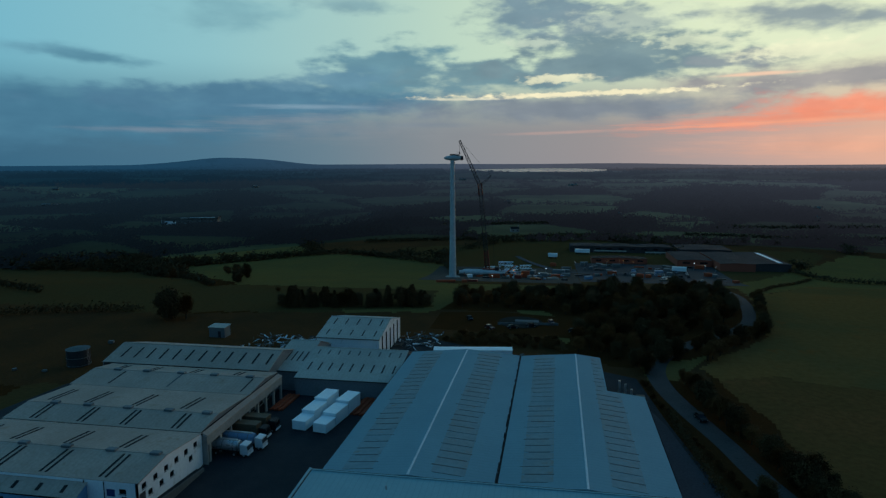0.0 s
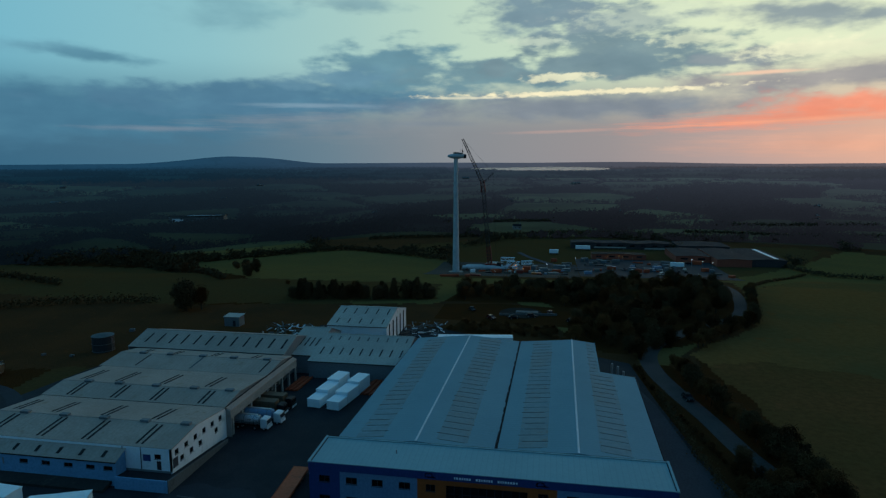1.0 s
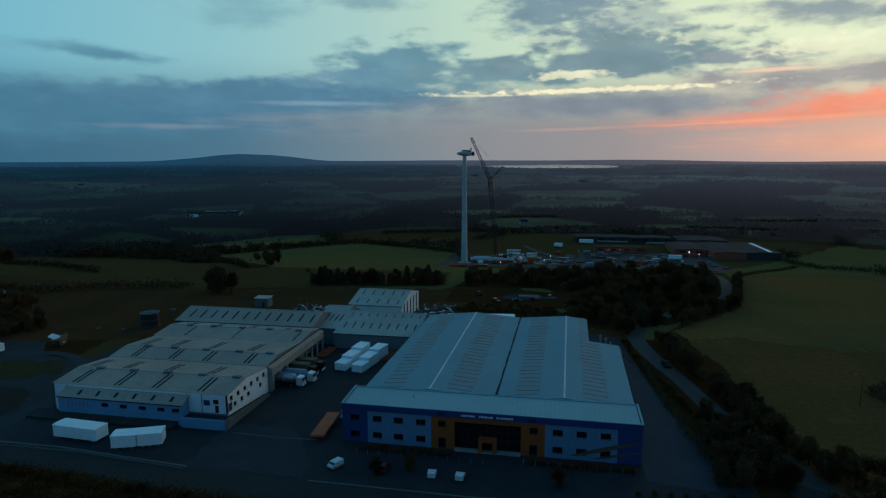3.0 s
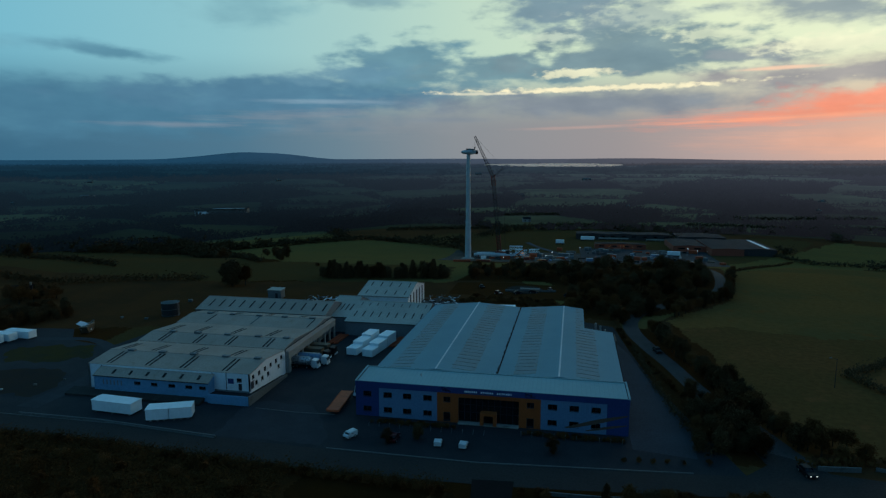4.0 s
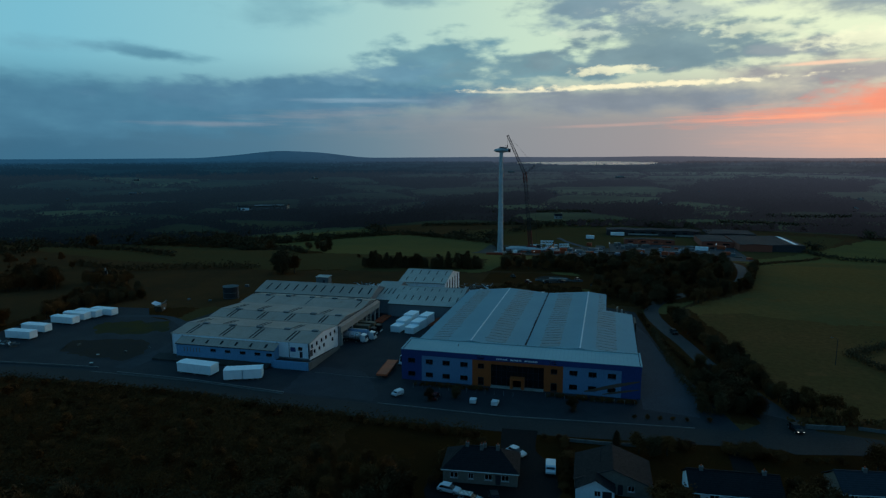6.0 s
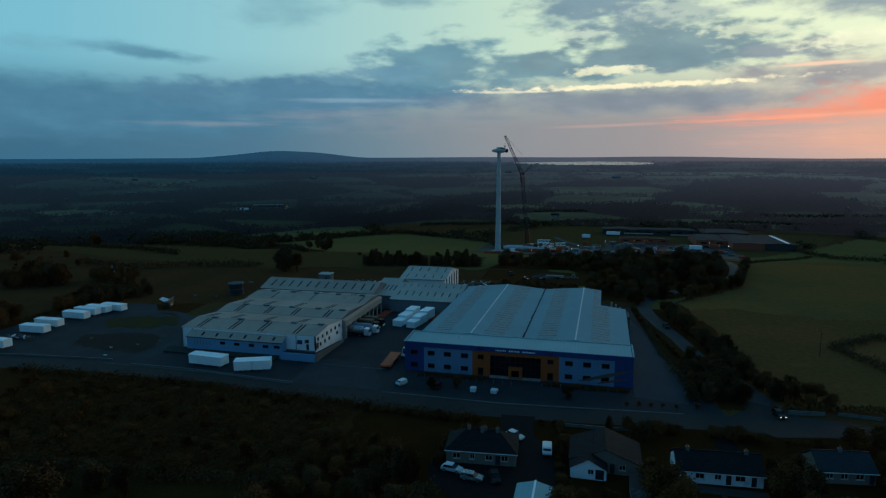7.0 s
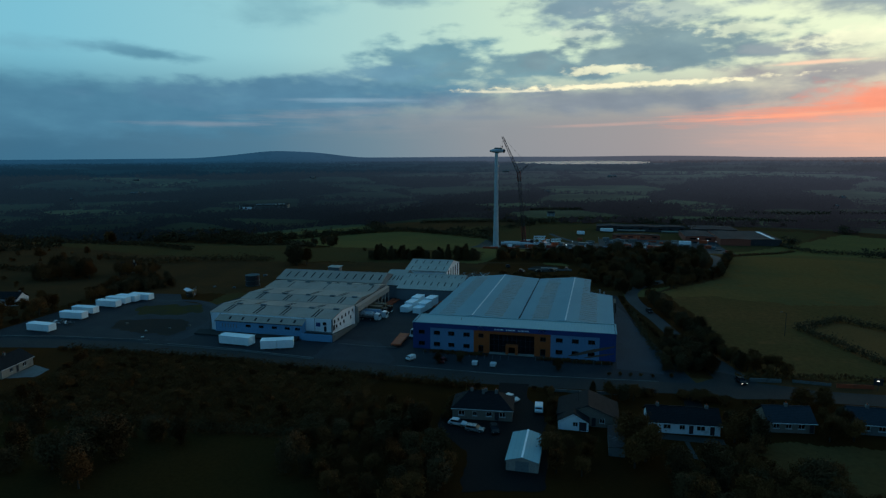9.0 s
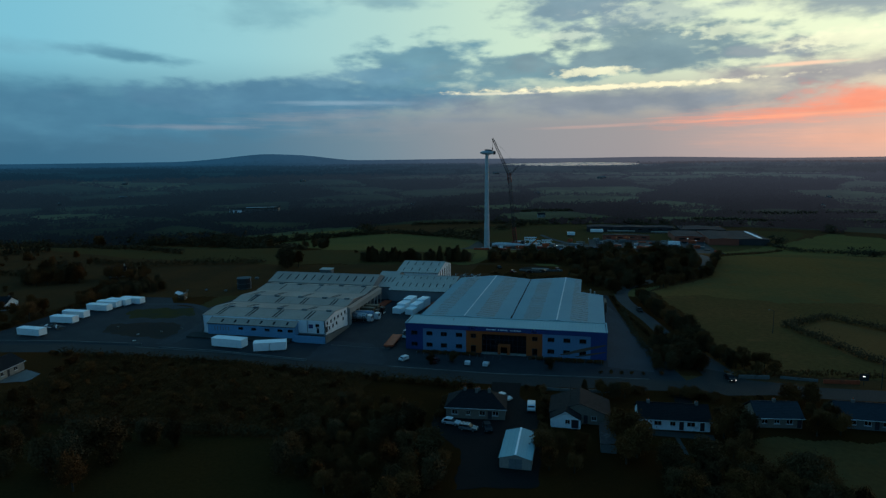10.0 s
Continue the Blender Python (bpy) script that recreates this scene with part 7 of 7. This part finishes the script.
        e, f = a * size * rnd.uniform(0.5, 1.0), b * size * rnd.uniform(0.4, 0.9)
        k = len(verts)
        verts += [p - e - f * 0.6, p + e * 0.2 - f, p + e + f * 0.5, p - e * 0.3 + f]
        faces.append((k, k + 1, k + 2, k + 3))


def tree_mesh(seed, h, r, leaves, size, mat, shape="broad", bare=0.25):
    """Trunk with limbs, and a crown of many small leaf clumps."""
    rnd = random.Random(seed)
    t = bmesh.new()
    lean = Vector((rnd.uniform(-0.3, 0.3), rnd.uniform(-0.3, 0.3), 0))
    tube((0, 0, -0.3), lean * 0.5 + Vector((0, 0, h * 0.45)), 0.035 * h, 0.022 * h, 7, t)
    tube(lean * 0.5 + Vector((0, 0, h * 0.45)), lean + Vector((0, 0, h * 0.85)), 0.022 * h, 0.006 * h, 6, t)
    centres, spread = [], []
    k = 24 if shape == "broad" else 16
    for i in range(k):
        if shape == "broad":
            a, f = i * 2.4 + rnd.uniform(-0.5, 0.5), rnd.uniform(0.35, 0.95)
            z = h * rnd.uniform(bare + 0.12, 0.9)
            wide = r * math.sqrt(max(0.1, 1 - ((z / h - 0.55) / 0.5) ** 2))
            c, s = (math.cos(a) * wide * f * 0.75, math.sin(a) * wide * f * 0.75, z), r * rnd.uniform(0.26, 0.50)
        elif shape == "spire":
            z = h * (0.12 + 0.82 * i / k)
            a = i * 2.4
            wide = r * (1.08 - z / h)
            c, s = (math.cos(a) * wide * 0.4, math.sin(a) * wide * 0.4, z), wide * 0.75 + 0.25
        else:
            a = i * 2.4 + rnd.uniform(-0.4, 0.4)
            f = rnd.uniform(0.1, 0.8)
            c, s = (math.cos(a) * r * f, math.sin(a) * r * f, h * rnd.uniform(0.25, 0.75)), r * rnd.uniform(0.3, 0.45)
        centres.append(c)
        spread.append(s)
        if shape != "spire" and i % 2 == 0:
            start = lean * 0.4 + Vector((0, 0, min(c[2] * 0.7, h * 0.5)))
            tube(start, c, 0.010 * h, 0.003 * h, 4, t, False)
    verts, faces = [], []
    leaf_cloud(rnd, centres, spread, leaves, size, verts, faces)
    trunk = bpy.data.meshes.new("trunk")
    t.to_mesh(trunk)
    t.free()
    trunk.materials.append(M["bark"])
    crown = bpy.data.meshes.new("crown")
    crown.from_pydata(verts, [], faces)
    crown.materials.append(M[mat])
    return trunk, crown


def new_tree(name, label, category, group, meshes):
    t = thing(name, label, category, group=group)
    for part_name, me in zip(("trunk", "crown"), meshes):
        ob = new(part_name, me)
        ob.parent = t
    return t


STOCK = {
    "oak": [new_tree("broadleaf_tree", "dark green broadleaf tree with an uneven crown", "tree", "broadleaf trees", tree_mesh(s, 9.0, 3.9, 4600, 0.26, "leaf")) for s in (11, 12, 13)],
    "autumn": [new_tree("autumn_tree", "brown-tinged autumn tree with thinning leaves", "tree", "autumn trees", tree_mesh(s, 8.0, 3.3, 3600, 0.24, "leaf_autumn")) for s in (21, 22)],
    "dark": [new_tree("dense_tree", "dense dark tree in the wood", "tree", "dense dark trees", tree_mesh(s, 9.0, 3.6, 4400, 0.28, "leaf_dark", bare=0.06)) for s in (31, 32)],
    "spire": [new_tree("conifer", "dark green pointed conifer tree", "conifer", "conifers", tree_mesh(s, 9.0, 2.2, 3400, 0.24, "leaf_dark", "spire")) for s in (41, 42)],
    "bush": [new_tree("bush", "rounded dark green bush", "bush", "bushes", tree_mesh(s, 3.2, 2.0, 1700, 0.16, "leaf", "bush")) for s in (51, 52)],
    "brown_bush": [new_tree("brown_bush", "brown autumn bush on rough ground", "bush", "brown bushes", tree_mesh(s, 2.6, 1.9, 1500, 0.15, "leaf_autumn", "bush")) for s in (61, 62)],
}
used = set()
plant = random.Random(99)


def put_tree(kind, x, y, s=1.0):
    m = Matrix.LocRotScale((x, y, ground_z(x, y)), Euler((0, 0, plant.uniform(0, 6.28))), None)
    k = s * plant.uniform(0.88, 1.12)
    m = m @ Matrix.Diagonal((k * plant.uniform(0.9, 1.1), k * plant.uniform(0.9, 1.1), k, 1))
    i = plant.randrange(len(STOCK[kind]))
    src = STOCK[kind][i]
    if (kind, i) in used:
        copy_thing(src, m)
    else:
        used.add((kind, i))
        src.matrix_world = m


ROADS = [[(64.5, -16), (62.0, -5), (57.5, 14), (52, 32), (48.5, 50), (44.5, 67), (41.5, 84), (42, 99), (48, 114), (64, 134), (78, 147), (90, 170), (98.9, 218.7)],
         [(-173, -27), (-130, -19.5), (-85, -19), (-50, -21.5), (0, -22), (40, -18.5), (68, -16), (95, -15.5), (150, -10)],
         [(4, -24), (5, -36), (8, -46), (8, -60), (6, -78)]]


def clear_of_roads(x, y, gap):
    for line in ROADS:
        for (x0, y0), (x1, y1) in zip(line, line[1:]):
            t = max(0, min(1, ((x - x0) * (x1 - x0) + (y - y0) * (y1 - y0)) / ((x1 - x0) ** 2 + (y1 - y0) ** 2)))
            if math.hypot(x - x0 - t * (x1 - x0), y - y0 - t * (y1 - y0)) < gap:
                return False
    return True


def scatter(poly, kinds, gap, s0, s1, limit, road=5.0):
    """Trees over an outline, no two closer than gap."""
    xs, ys = [p[0] for p in poly], [p[1] for p in poly]
    done = []
    for _ in range(limit * 25):
        x, y = plant.uniform(min(xs), max(xs)), plant.uniform(min(ys), max(ys))
        if inside(x, y, poly) and clear_of_roads(x, y, road) and all(math.hypot(x - a, y - b) > gap for a, b in done):
            done.append((x, y))
            put_tree(plant.choice(kinds), x, y, plant.uniform(s0, s1))
            if len(done) >= limit:
                break


def along(pts, kinds, step, s0, s1, jitter=0.6):
    for (x0, y0), (x1, y1) in zip(pts, pts[1:]):
        k = max(1, int(math.hypot(x1 - x0, y1 - y0) / step))
        for i in range(k):
            t = (i + plant.uniform(0.2, 0.8)) / k
            put_tree(plant.choice(kinds), x0 + (x1 - x0) * t + plant.uniform(-jitter, jitter), y0 + (y1 - y0) * t + plant.uniform(-jitter, jitter), plant.uniform(s0, s1))


# woods behind the hall and along the side road
scatter([(18, 108), (36, 108), (56, 120), (84, 152), (96.3, 206.3), (81.5, 233.5), (30, 207), (-28, 190), (-30, 168), (12, 172), (22, 150)], ["dark", "dark", "oak", "oak", "autumn"], 3.7, 0.7, 1.0, 190)
scatter([(-26, 118), (14, 112), (14, 126), (-22, 128)], ["bush", "bush", "brown_bush"], 2.6, 0.7, 1.1, 46)
along([(66, -2), (62, 14), (57.5, 34), (53, 54), (49.4, 74), (47.4, 92)], ["dark", "oak", "autumn", "dark"], 2.3, 0.5, 0.8)
along([(58, 108), (72, 126), (88, 146), (104.4, 207.5)], ["dark", "oak", "autumn"], 3.4, 0.6, 0.85)
along([(48.5, 18), (45.5, 34), (41.5, 54), (38.0, 72), (36.5, 88)], ["bush", "bush", "brown_bush"], 1.5, 0.32, 0.5, 0.6)
scatter([(44.5, -6), (60, -4), (63, 30), (60, 40), (50, 40), (46.5, 20)], ["dark", "dark", "oak"], 2.7, 0.5, 0.72, 60, 3.4)
along([(44, 106), (56, 118), (72, 134)], ["dark", "oak", "bush"], 3.2, 0.55, 0.8, 0.6)
along([(57.4, -5.5), (54.4, 6), (51.8, 20)], ["dark", "oak"], 2.1, 0.65, 0.85, 0.5)
scatter([(64, 2), (70, -4), (77, -5), (76, 4), (68, 14), (64, 18)], ["autumn", "autumn", "dark", "brown_bush"], 2.6, 0.45, 0.7, 26)
for x, y in ((38.5, 95), (40.5, 101), (45, 106), (50, 110), (36.5, 101), (43, 111)):
    put_tree("dark", x, y, 0.72)
# the row of conifers and the lone trees in the fields
along([(-106, 160), (-74, 164), (-42, 170)], ["spire", "spire", "dark"], 2.2, 0.75, 1.05, 2.0)
along([(-104, 166), (-42, 175)], ["dark", "spire"], 3.6, 0.65, 0.9, 1.5)
put_tree("dark", -139, 131, 1.5)
put_tree("oak", -134, 134, 1.25)
put_tree("dark", -143, 134, 1.2)
along([(-216.4, 313.1), (-169.4, 251.6), (-150.6, 206.2)], ["dark", "oak"], 9.0, 0.7, 1.0, 2.5)
put_tree("oak", -205, 232, 0.9)
put_tree("bush", -120, 190, 1.0)
# round the far lot
along([(-184, -14), (-186, 14), (-180, 50)], ["brown_bush", "autumn", "bush"], 3.0, 0.6, 1.0, 1.5)
scatter([(-190, 34), (-182, 38), (-170, 66), (-180, 74), (-196, 60)], ["dark", "dark", "oak"], 3.0, 0.55, 0.8, 44)
scatter([(-196, 26), (-188, 4), (-190, -12), (-206, -16), (-226, 2), (-222, 14)], ["brown_bush", "autumn", "brown_bush"], 3.4, 0.6, 0.9, 46)
scatter([(-254, 66), (-238, 62), (-224, 72), (-228, 84), (-250, 82)], ["dark", "oak"], 4.4, 0.95, 1.3, 20)
scatter([(-220, 86), (-208, 80), (-196, 86), (-202, 96), (-216, 98)], ["dark", "oak", "autumn"], 4.2, 0.85, 1.15, 14)
scatter([(-330, 30), (-262, 18), (-222, 40), (-262, 62), (-330, 90)], ["oak", "brown_bush", "bush", "autumn"], 7.0, 0.6, 1.0, 40)
scatter([(-330, 100), (-262, 92), (-240, 128), (-330, 150)], ["bush", "oak", "brown_bush"], 9.0, 0.6, 1.0, 18)
put_tree("autumn", -340, 214, 1.3)
put_tree("autumn", -330, 206, 1.1)
# scrub across the road
along([(-142, -27.5), (-88, -25.5), (-50, -28), (-4, -30.5)], ["bush", "brown_bush"], 2.3, 0.55, 0.8, 0.5)
scatter([(-122, -30), (-40, -29), (-34, -64), (-60, -68), (-122, -70)], ["brown_bush", "brown_bush", "brown_bush", "bush"], 3.4, 0.45, 0.95, 190)
scatter([(-118, -40), (-50, -36), (-44, -66), (-118, -70)], ["autumn"], 9.0, 0.4, 0.6, 16)
scatter([(-36, -46), (-12, -48), (-10, -62), (-2, -70), (-4, -90), (-34, -84)], ["dark", "oak", "autumn"], 3.4, 0.5, 0.8, 55)
along([(-150, -74), (-100, -78), (-60, -74)], ["bush", "autumn", "dark"], 3.6, 0.45, 0.7, 1.5)
scatter([(-90, -80), (-70, -82), (-66, -96), (-92, -96)], ["oak", "dark"], 5.0, 0.8, 1.1, 7)
along([(-128, -32), (-120, -50)], ["bush", "brown_bush"], 3.0, 0.7, 1.0)
# gardens
along([(-3, -32), (-9, -40), (-9, -52)], ["bush", "bush"], 2.2, 0.6, 0.8, 0.4)
along([(14.5, -28), (15, -48), (15.5, -58)], ["bush", "brown_bush"], 2.0, 0.6, 0.85, 0.4)
along([(9, -27.5), (14, -27.5)], ["bush"], 2.0, 0.5, 0.6, 0.3)
put_tree("spire", 24.6, -28.5, 0.62)
put_tree("autumn", 29.0, -29.5, 0.62)
put_tree("dark", 32.0, -30.0, 0.62)
put_tree("autumn", 34.5, -29.0, 0.6)
along([(35, -25.5), (41, -25)], ["bush"], 1.6, 0.7, 0.9, 0.5)
along([(46.5, -23.8), (57, -24.5)], ["bush"], 1.5, 0.75, 0.95, 0.6)
along([(46.8, -25.5), (57, -26.5)], ["bush"], 1.6, 0.75, 0.95, 0.6)
along([(60, -25.5), (70, -25)], ["bush", "brown_bush"], 2.0, 0.4, 0.6, 0.6)
scatter([(31.5, -51), (35.5, -51), (36.5, -66), (30.5, -66)], ["oak", "autumn"], 3.4, 0.75, 0.95, 6, 2)
scatter([(15, -59), (24, -58), (24, -70), (15, -70)], ["autumn", "oak"], 4.0, 0.55, 0.75, 6, 2)
scatter([(52.5, -40), (58.5, -38), (60, -56), (53, -58)], ["autumn", "dark", "oak"], 3.8, 0.6, 0.85, 8, 2)
scatter([(70, -28), (80, -26), (80, -14), (74, -24)], ["autumn", "dark"], 3.6, 0.6, 0.8, 8, 5)
scatter([(73, -44), (79, -42), (80, -32), (73, -33)], ["autumn", "dark"], 3.2, 0.55, 0.8, 6, 3)
scatter([(40, -66), (66, -62), (72, -74), (40, -80)], ["dark", "oak", "autumn"], 2.8, 0.55, 0.8, 34)
scatter([(92, -46), (120, -40), (120, -20), (96, -22)], ["dark", "autumn"], 5.5, 0.6, 0.9, 12)
along([(-25, -3.2), (-7, -3.2)], ["bush"], 1.1, 0.38, 0.5, 0.3)
along([(9, -3.4), (30, -3.4)], ["bush"], 1.2, 0.34, 0.48, 0.3)
along([(28, -12.0), (46, -10.0)], ["bush", "brown_bush"], 2.6, 0.35, 0.5, 0.5)
for x, y in ((-20, -13.0), (-14, -10.0), (15, -11)):
    put_tree("dark", x, y, 0.36)


def hedge(label, pts, w, h, mat, seed, per=16.0, size=0.38):
    """One hedge as a long uneven mass of leaves."""
    rnd = random.Random(seed)
    verts, faces = [], []
    for (x0, y0), (x1, y1) in zip(pts, pts[1:]):
        L = math.hypot(x1 - x0, y1 - y0)
        k = max(2, int(L / 1.2))
        cs, ss = [], []
        for i in range(k):
            t = i / k
            x, y = x0 + (x1 - x0) * t + rnd.uniform(-0.4, 0.4), y0 + (y1 - y0) * t + rnd.uniform(-0.4, 0.4)
            top = h * (0.75 + 0.6 * rnd.random())
            cs.append((x, y, ground_z(x, y) + top * 0.5))
            ss.append(max(w, top) * 0.55)
        leaf_cloud(rnd, cs, ss, int(L * per), size, verts, faces)
    me = bpy.data.meshes.new("hedge")
    me.from_pydata(verts, [], faces)
    me.materials.append(M[mat])
    tagged(new("hedge", me), label, "hedge", "field hedges", "stuff")


hedge("low dark shrubs planted before the office", [(-26, -3.4), (-16, -3.6), (-7, -3.3)], 1.1, 0.9, "leaf_dark", 31, 60, 0.14)
hedge("low dark shrubs planted before the office", [(9, -3.5), (20, -3.7), (31, -3.4)], 1.1, 0.9, "leaf_dark", 32, 60, 0.14)
hedge("dark shrubs along the side yard", [(46.5, -6), (44.6, 6), (42.6, 20), (40.8, 40), (39.4, 66)], 1.8, 1.8, "leaf_dark", 33, 30, 0.24)
hedge("dark hedge round the small enclosure", [(95, 49), (104, 57), (113, 64), (124, 52), (136, 39)], 2.4, 2.4, "leaf_dark", 1, 34)
hedge("dark hedge round the small enclosure", [(95, 49), (101, 32), (107, 14), (119, 3)], 2.4, 2.4, "leaf_dark", 2, 34)
hedge("dark field hedge running from the factory", [(172.5, 354.4), (178, 331.1), (186.5, 318.1), (204.3, 313.6), (268.5, 300.1), (353.3, 278.8)], 3.0, 3.0, "leaf_field", 3, 14, 0.7)
hedge("dark field hedge beside the pasture", [(104.9, 217.4), (136.3, 278.8), (174.7, 325.4)], 1.5, 1.4, "leaf", 4, 10, 0.6)
hedge("dark hedge between two fields", [(-268, 128), (-227, 118), (-196, 134), (-160, 143)], 2.6, 3.4, "leaf_dark", 5, 22, 0.5)
hedge("dark hedge across the rough fields", [(-420, 192), (-350, 214), (-290, 196), (-236, 172)], 2.6, 3.4, "leaf_field", 21, 14, 0.7)
hedge("dark hedge across the rough fields", [(-340, 96), (-286, 84), (-252, 84)], 2.6, 3.0, "leaf_dark", 22, 16, 0.6)
hedge("dark field hedge beyond the factory", [(150, 566), (200, 560), (246, 541), (300, 545), (350, 552)], 3.0, 3.4, "leaf_field", 23, 14, 0.9)
hedge("dark field hedge beyond the factory", [(200, 640), (278, 648), (380, 664)], 3.2, 4.0, "leaf_field", 24, 12, 1.0)
hedge("dark field hedge beyond the turbine", [(-120, 640), (3, 662), (60, 676), (119, 716)], 3.4, 4.2, "leaf_field", 25, 12, 1.0)
hedge("dark field hedge beyond the turbine", [(-160, 470), (-60, 500), (30, 545), (110, 540)], 3.0, 3.4, "leaf_field", 26, 12, 0.9)
hedge("dark hedge at the far side of the pasture", [(-281.4, 362.8), (-224.1, 381.6), (-157.6, 397.4), (-63.3, 352.3), (-48.7, 303.8)], 3.5, 4.0, "leaf_field", 6, 12, 0.9)
hedge("dark hedge between two fields", [(-305.1, 339.6), (-279.7, 317.1), (-268.4, 315.8), (-160.1, 198.2)], 3.0, 3.4, "leaf_field", 7, 12, 0.8)
hedge("low brown hedge along the road", [(64, -7), (84, -3), (110, 0), (160, 6), (300, 34)], 1.8, 1.6, "leaf_autumn", 8, 12, 0.5)
hedge("low hedge along the main road", [(-300, -42), (-190, -22), (-180, -16)], 2.0, 1.8, "leaf_autumn", 9, 10, 0.5)
hedge("dark hedge along the road before the scrub", [(-138, -26.5), (-88, -25.0), (-50, -27.6), (-4, -28.6)], 2.0, 2.3, "leaf_dark", 10, 40, 0.22)
hedge("dark hedge between the scrub and the field", [(-150, -69), (-100, -70.5), (-60, -68.5), (-34, -66)], 2.6, 2.4, "leaf_dark", 11, 40, 0.26)


def bramble(outline, count, seed):
    """A continuous low cover of bramble and dead stalks."""
    r = random.Random(seed)
    xs, ys = [p[0] for p in outline], [p[1] for p in outline]
    verts, faces = [], []
    done = 0
    while done < count:
        x, y = r.uniform(min(xs), max(xs)), r.uniform(min(ys), max(ys))
        if not inside(x, y, outline):
            continue
        done += 1
        tall = 0.7 + 0.7 * math.sin(x * 0.21 + 1.3) * math.sin(y * 0.27)
        leaf_cloud(r, [(x, y, ground_z(x, y) + 0.4 * tall)], [0.9 + 0.5 * tall], 18, 0.20, verts, faces)
    me = bpy.data.meshes.new("bramble_scrub")
    me.from_pydata(verts, [], faces)
    me.materials.append(M["leaf_autumn"])
    tagged(new("bramble_scrub", me), "brown bramble and dead stalks covering rough ground", "scrub", kind="stuff")


bramble([(-124, -25.5), (-85, -24), (-50, -26.5), (-36, -28), (-32, -62), (-60, -70), (-124, -71), (-125, -54), (-121, -42), (-126, -32)], 5200, 77)


def far_woods(name, label, lo, hi, count, leaves, size, seed, band, mat="leaf_field"):
    """Hedgerow trees along the field edges, and woods on the wooded fields, out to the skyline."""
    r = np.random.RandomState(seed)
    d = np.exp(r.uniform(math.log(lo), math.log(hi), count * 5))
    a = np.radians(r.uniform(-58, 42, count * 5))
    x, y = HUB[0] + d * np.sin(a), HUB[1] + d * np.cos(a)
    first, gap = nearest(x, y)
    wood = np.array([SEEDS[i][2] == 4 for i in first])
    keep = np.nonzero(wood | (gap < band * (1 + d / 900)))[0][:count]
    rnd = random.Random(seed)
    verts, faces = [], []
    for i in keep:
        px, py = float(x[i]), float(y[i])
        if (-340 < px < 210 and py < 300) or (-60 < px < 180 and 225 < py < 430) or any(inside(px, py, FIELDS[f][1]) for f in (1, 2, 4, 5, 6)):
            continue
        if wood[i] and px > -160 and d[i] < 760:
            continue
        if -540 < px < 900 and 2380 < py < 4450 and inside(px, py, LAKE):
            continue
        if d[i] > 1800 and abs(math.degrees(a[i]) + 1) < 8.5 and rnd.random() < 0.85:
            continue
        if abs(px + 485) < 60 and 680 < py < 770:
            continue
        h = rnd.uniform(3.0, 7.0) if not wood[i] else rnd.uniform(5, 8)
        w = h * rnd.uniform(0.6, 1.0) * (1.0 if d[i] < 660 else 1.6)
        z = ground_z(px, py)
        cs = [(px + rnd.uniform(-w, w) * 0.7, py + rnd.uniform(-w, w) * 0.7, z + h * rnd.uniform(0.25, 0.8)) for _ in range(4)]
        leaf_cloud(rnd, cs, [w * 0.55] * 4, leaves, size * h / 8, verts, faces)
    me = bpy.data.meshes.new(name)
    me.from_pydata(verts, [], faces)
    me.materials.append(M[mat])
    tagged(new(name, me), label, "woods", kind="stuff")


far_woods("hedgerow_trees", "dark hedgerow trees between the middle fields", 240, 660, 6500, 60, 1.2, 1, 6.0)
# these three glow too, to match the haze painted on the land
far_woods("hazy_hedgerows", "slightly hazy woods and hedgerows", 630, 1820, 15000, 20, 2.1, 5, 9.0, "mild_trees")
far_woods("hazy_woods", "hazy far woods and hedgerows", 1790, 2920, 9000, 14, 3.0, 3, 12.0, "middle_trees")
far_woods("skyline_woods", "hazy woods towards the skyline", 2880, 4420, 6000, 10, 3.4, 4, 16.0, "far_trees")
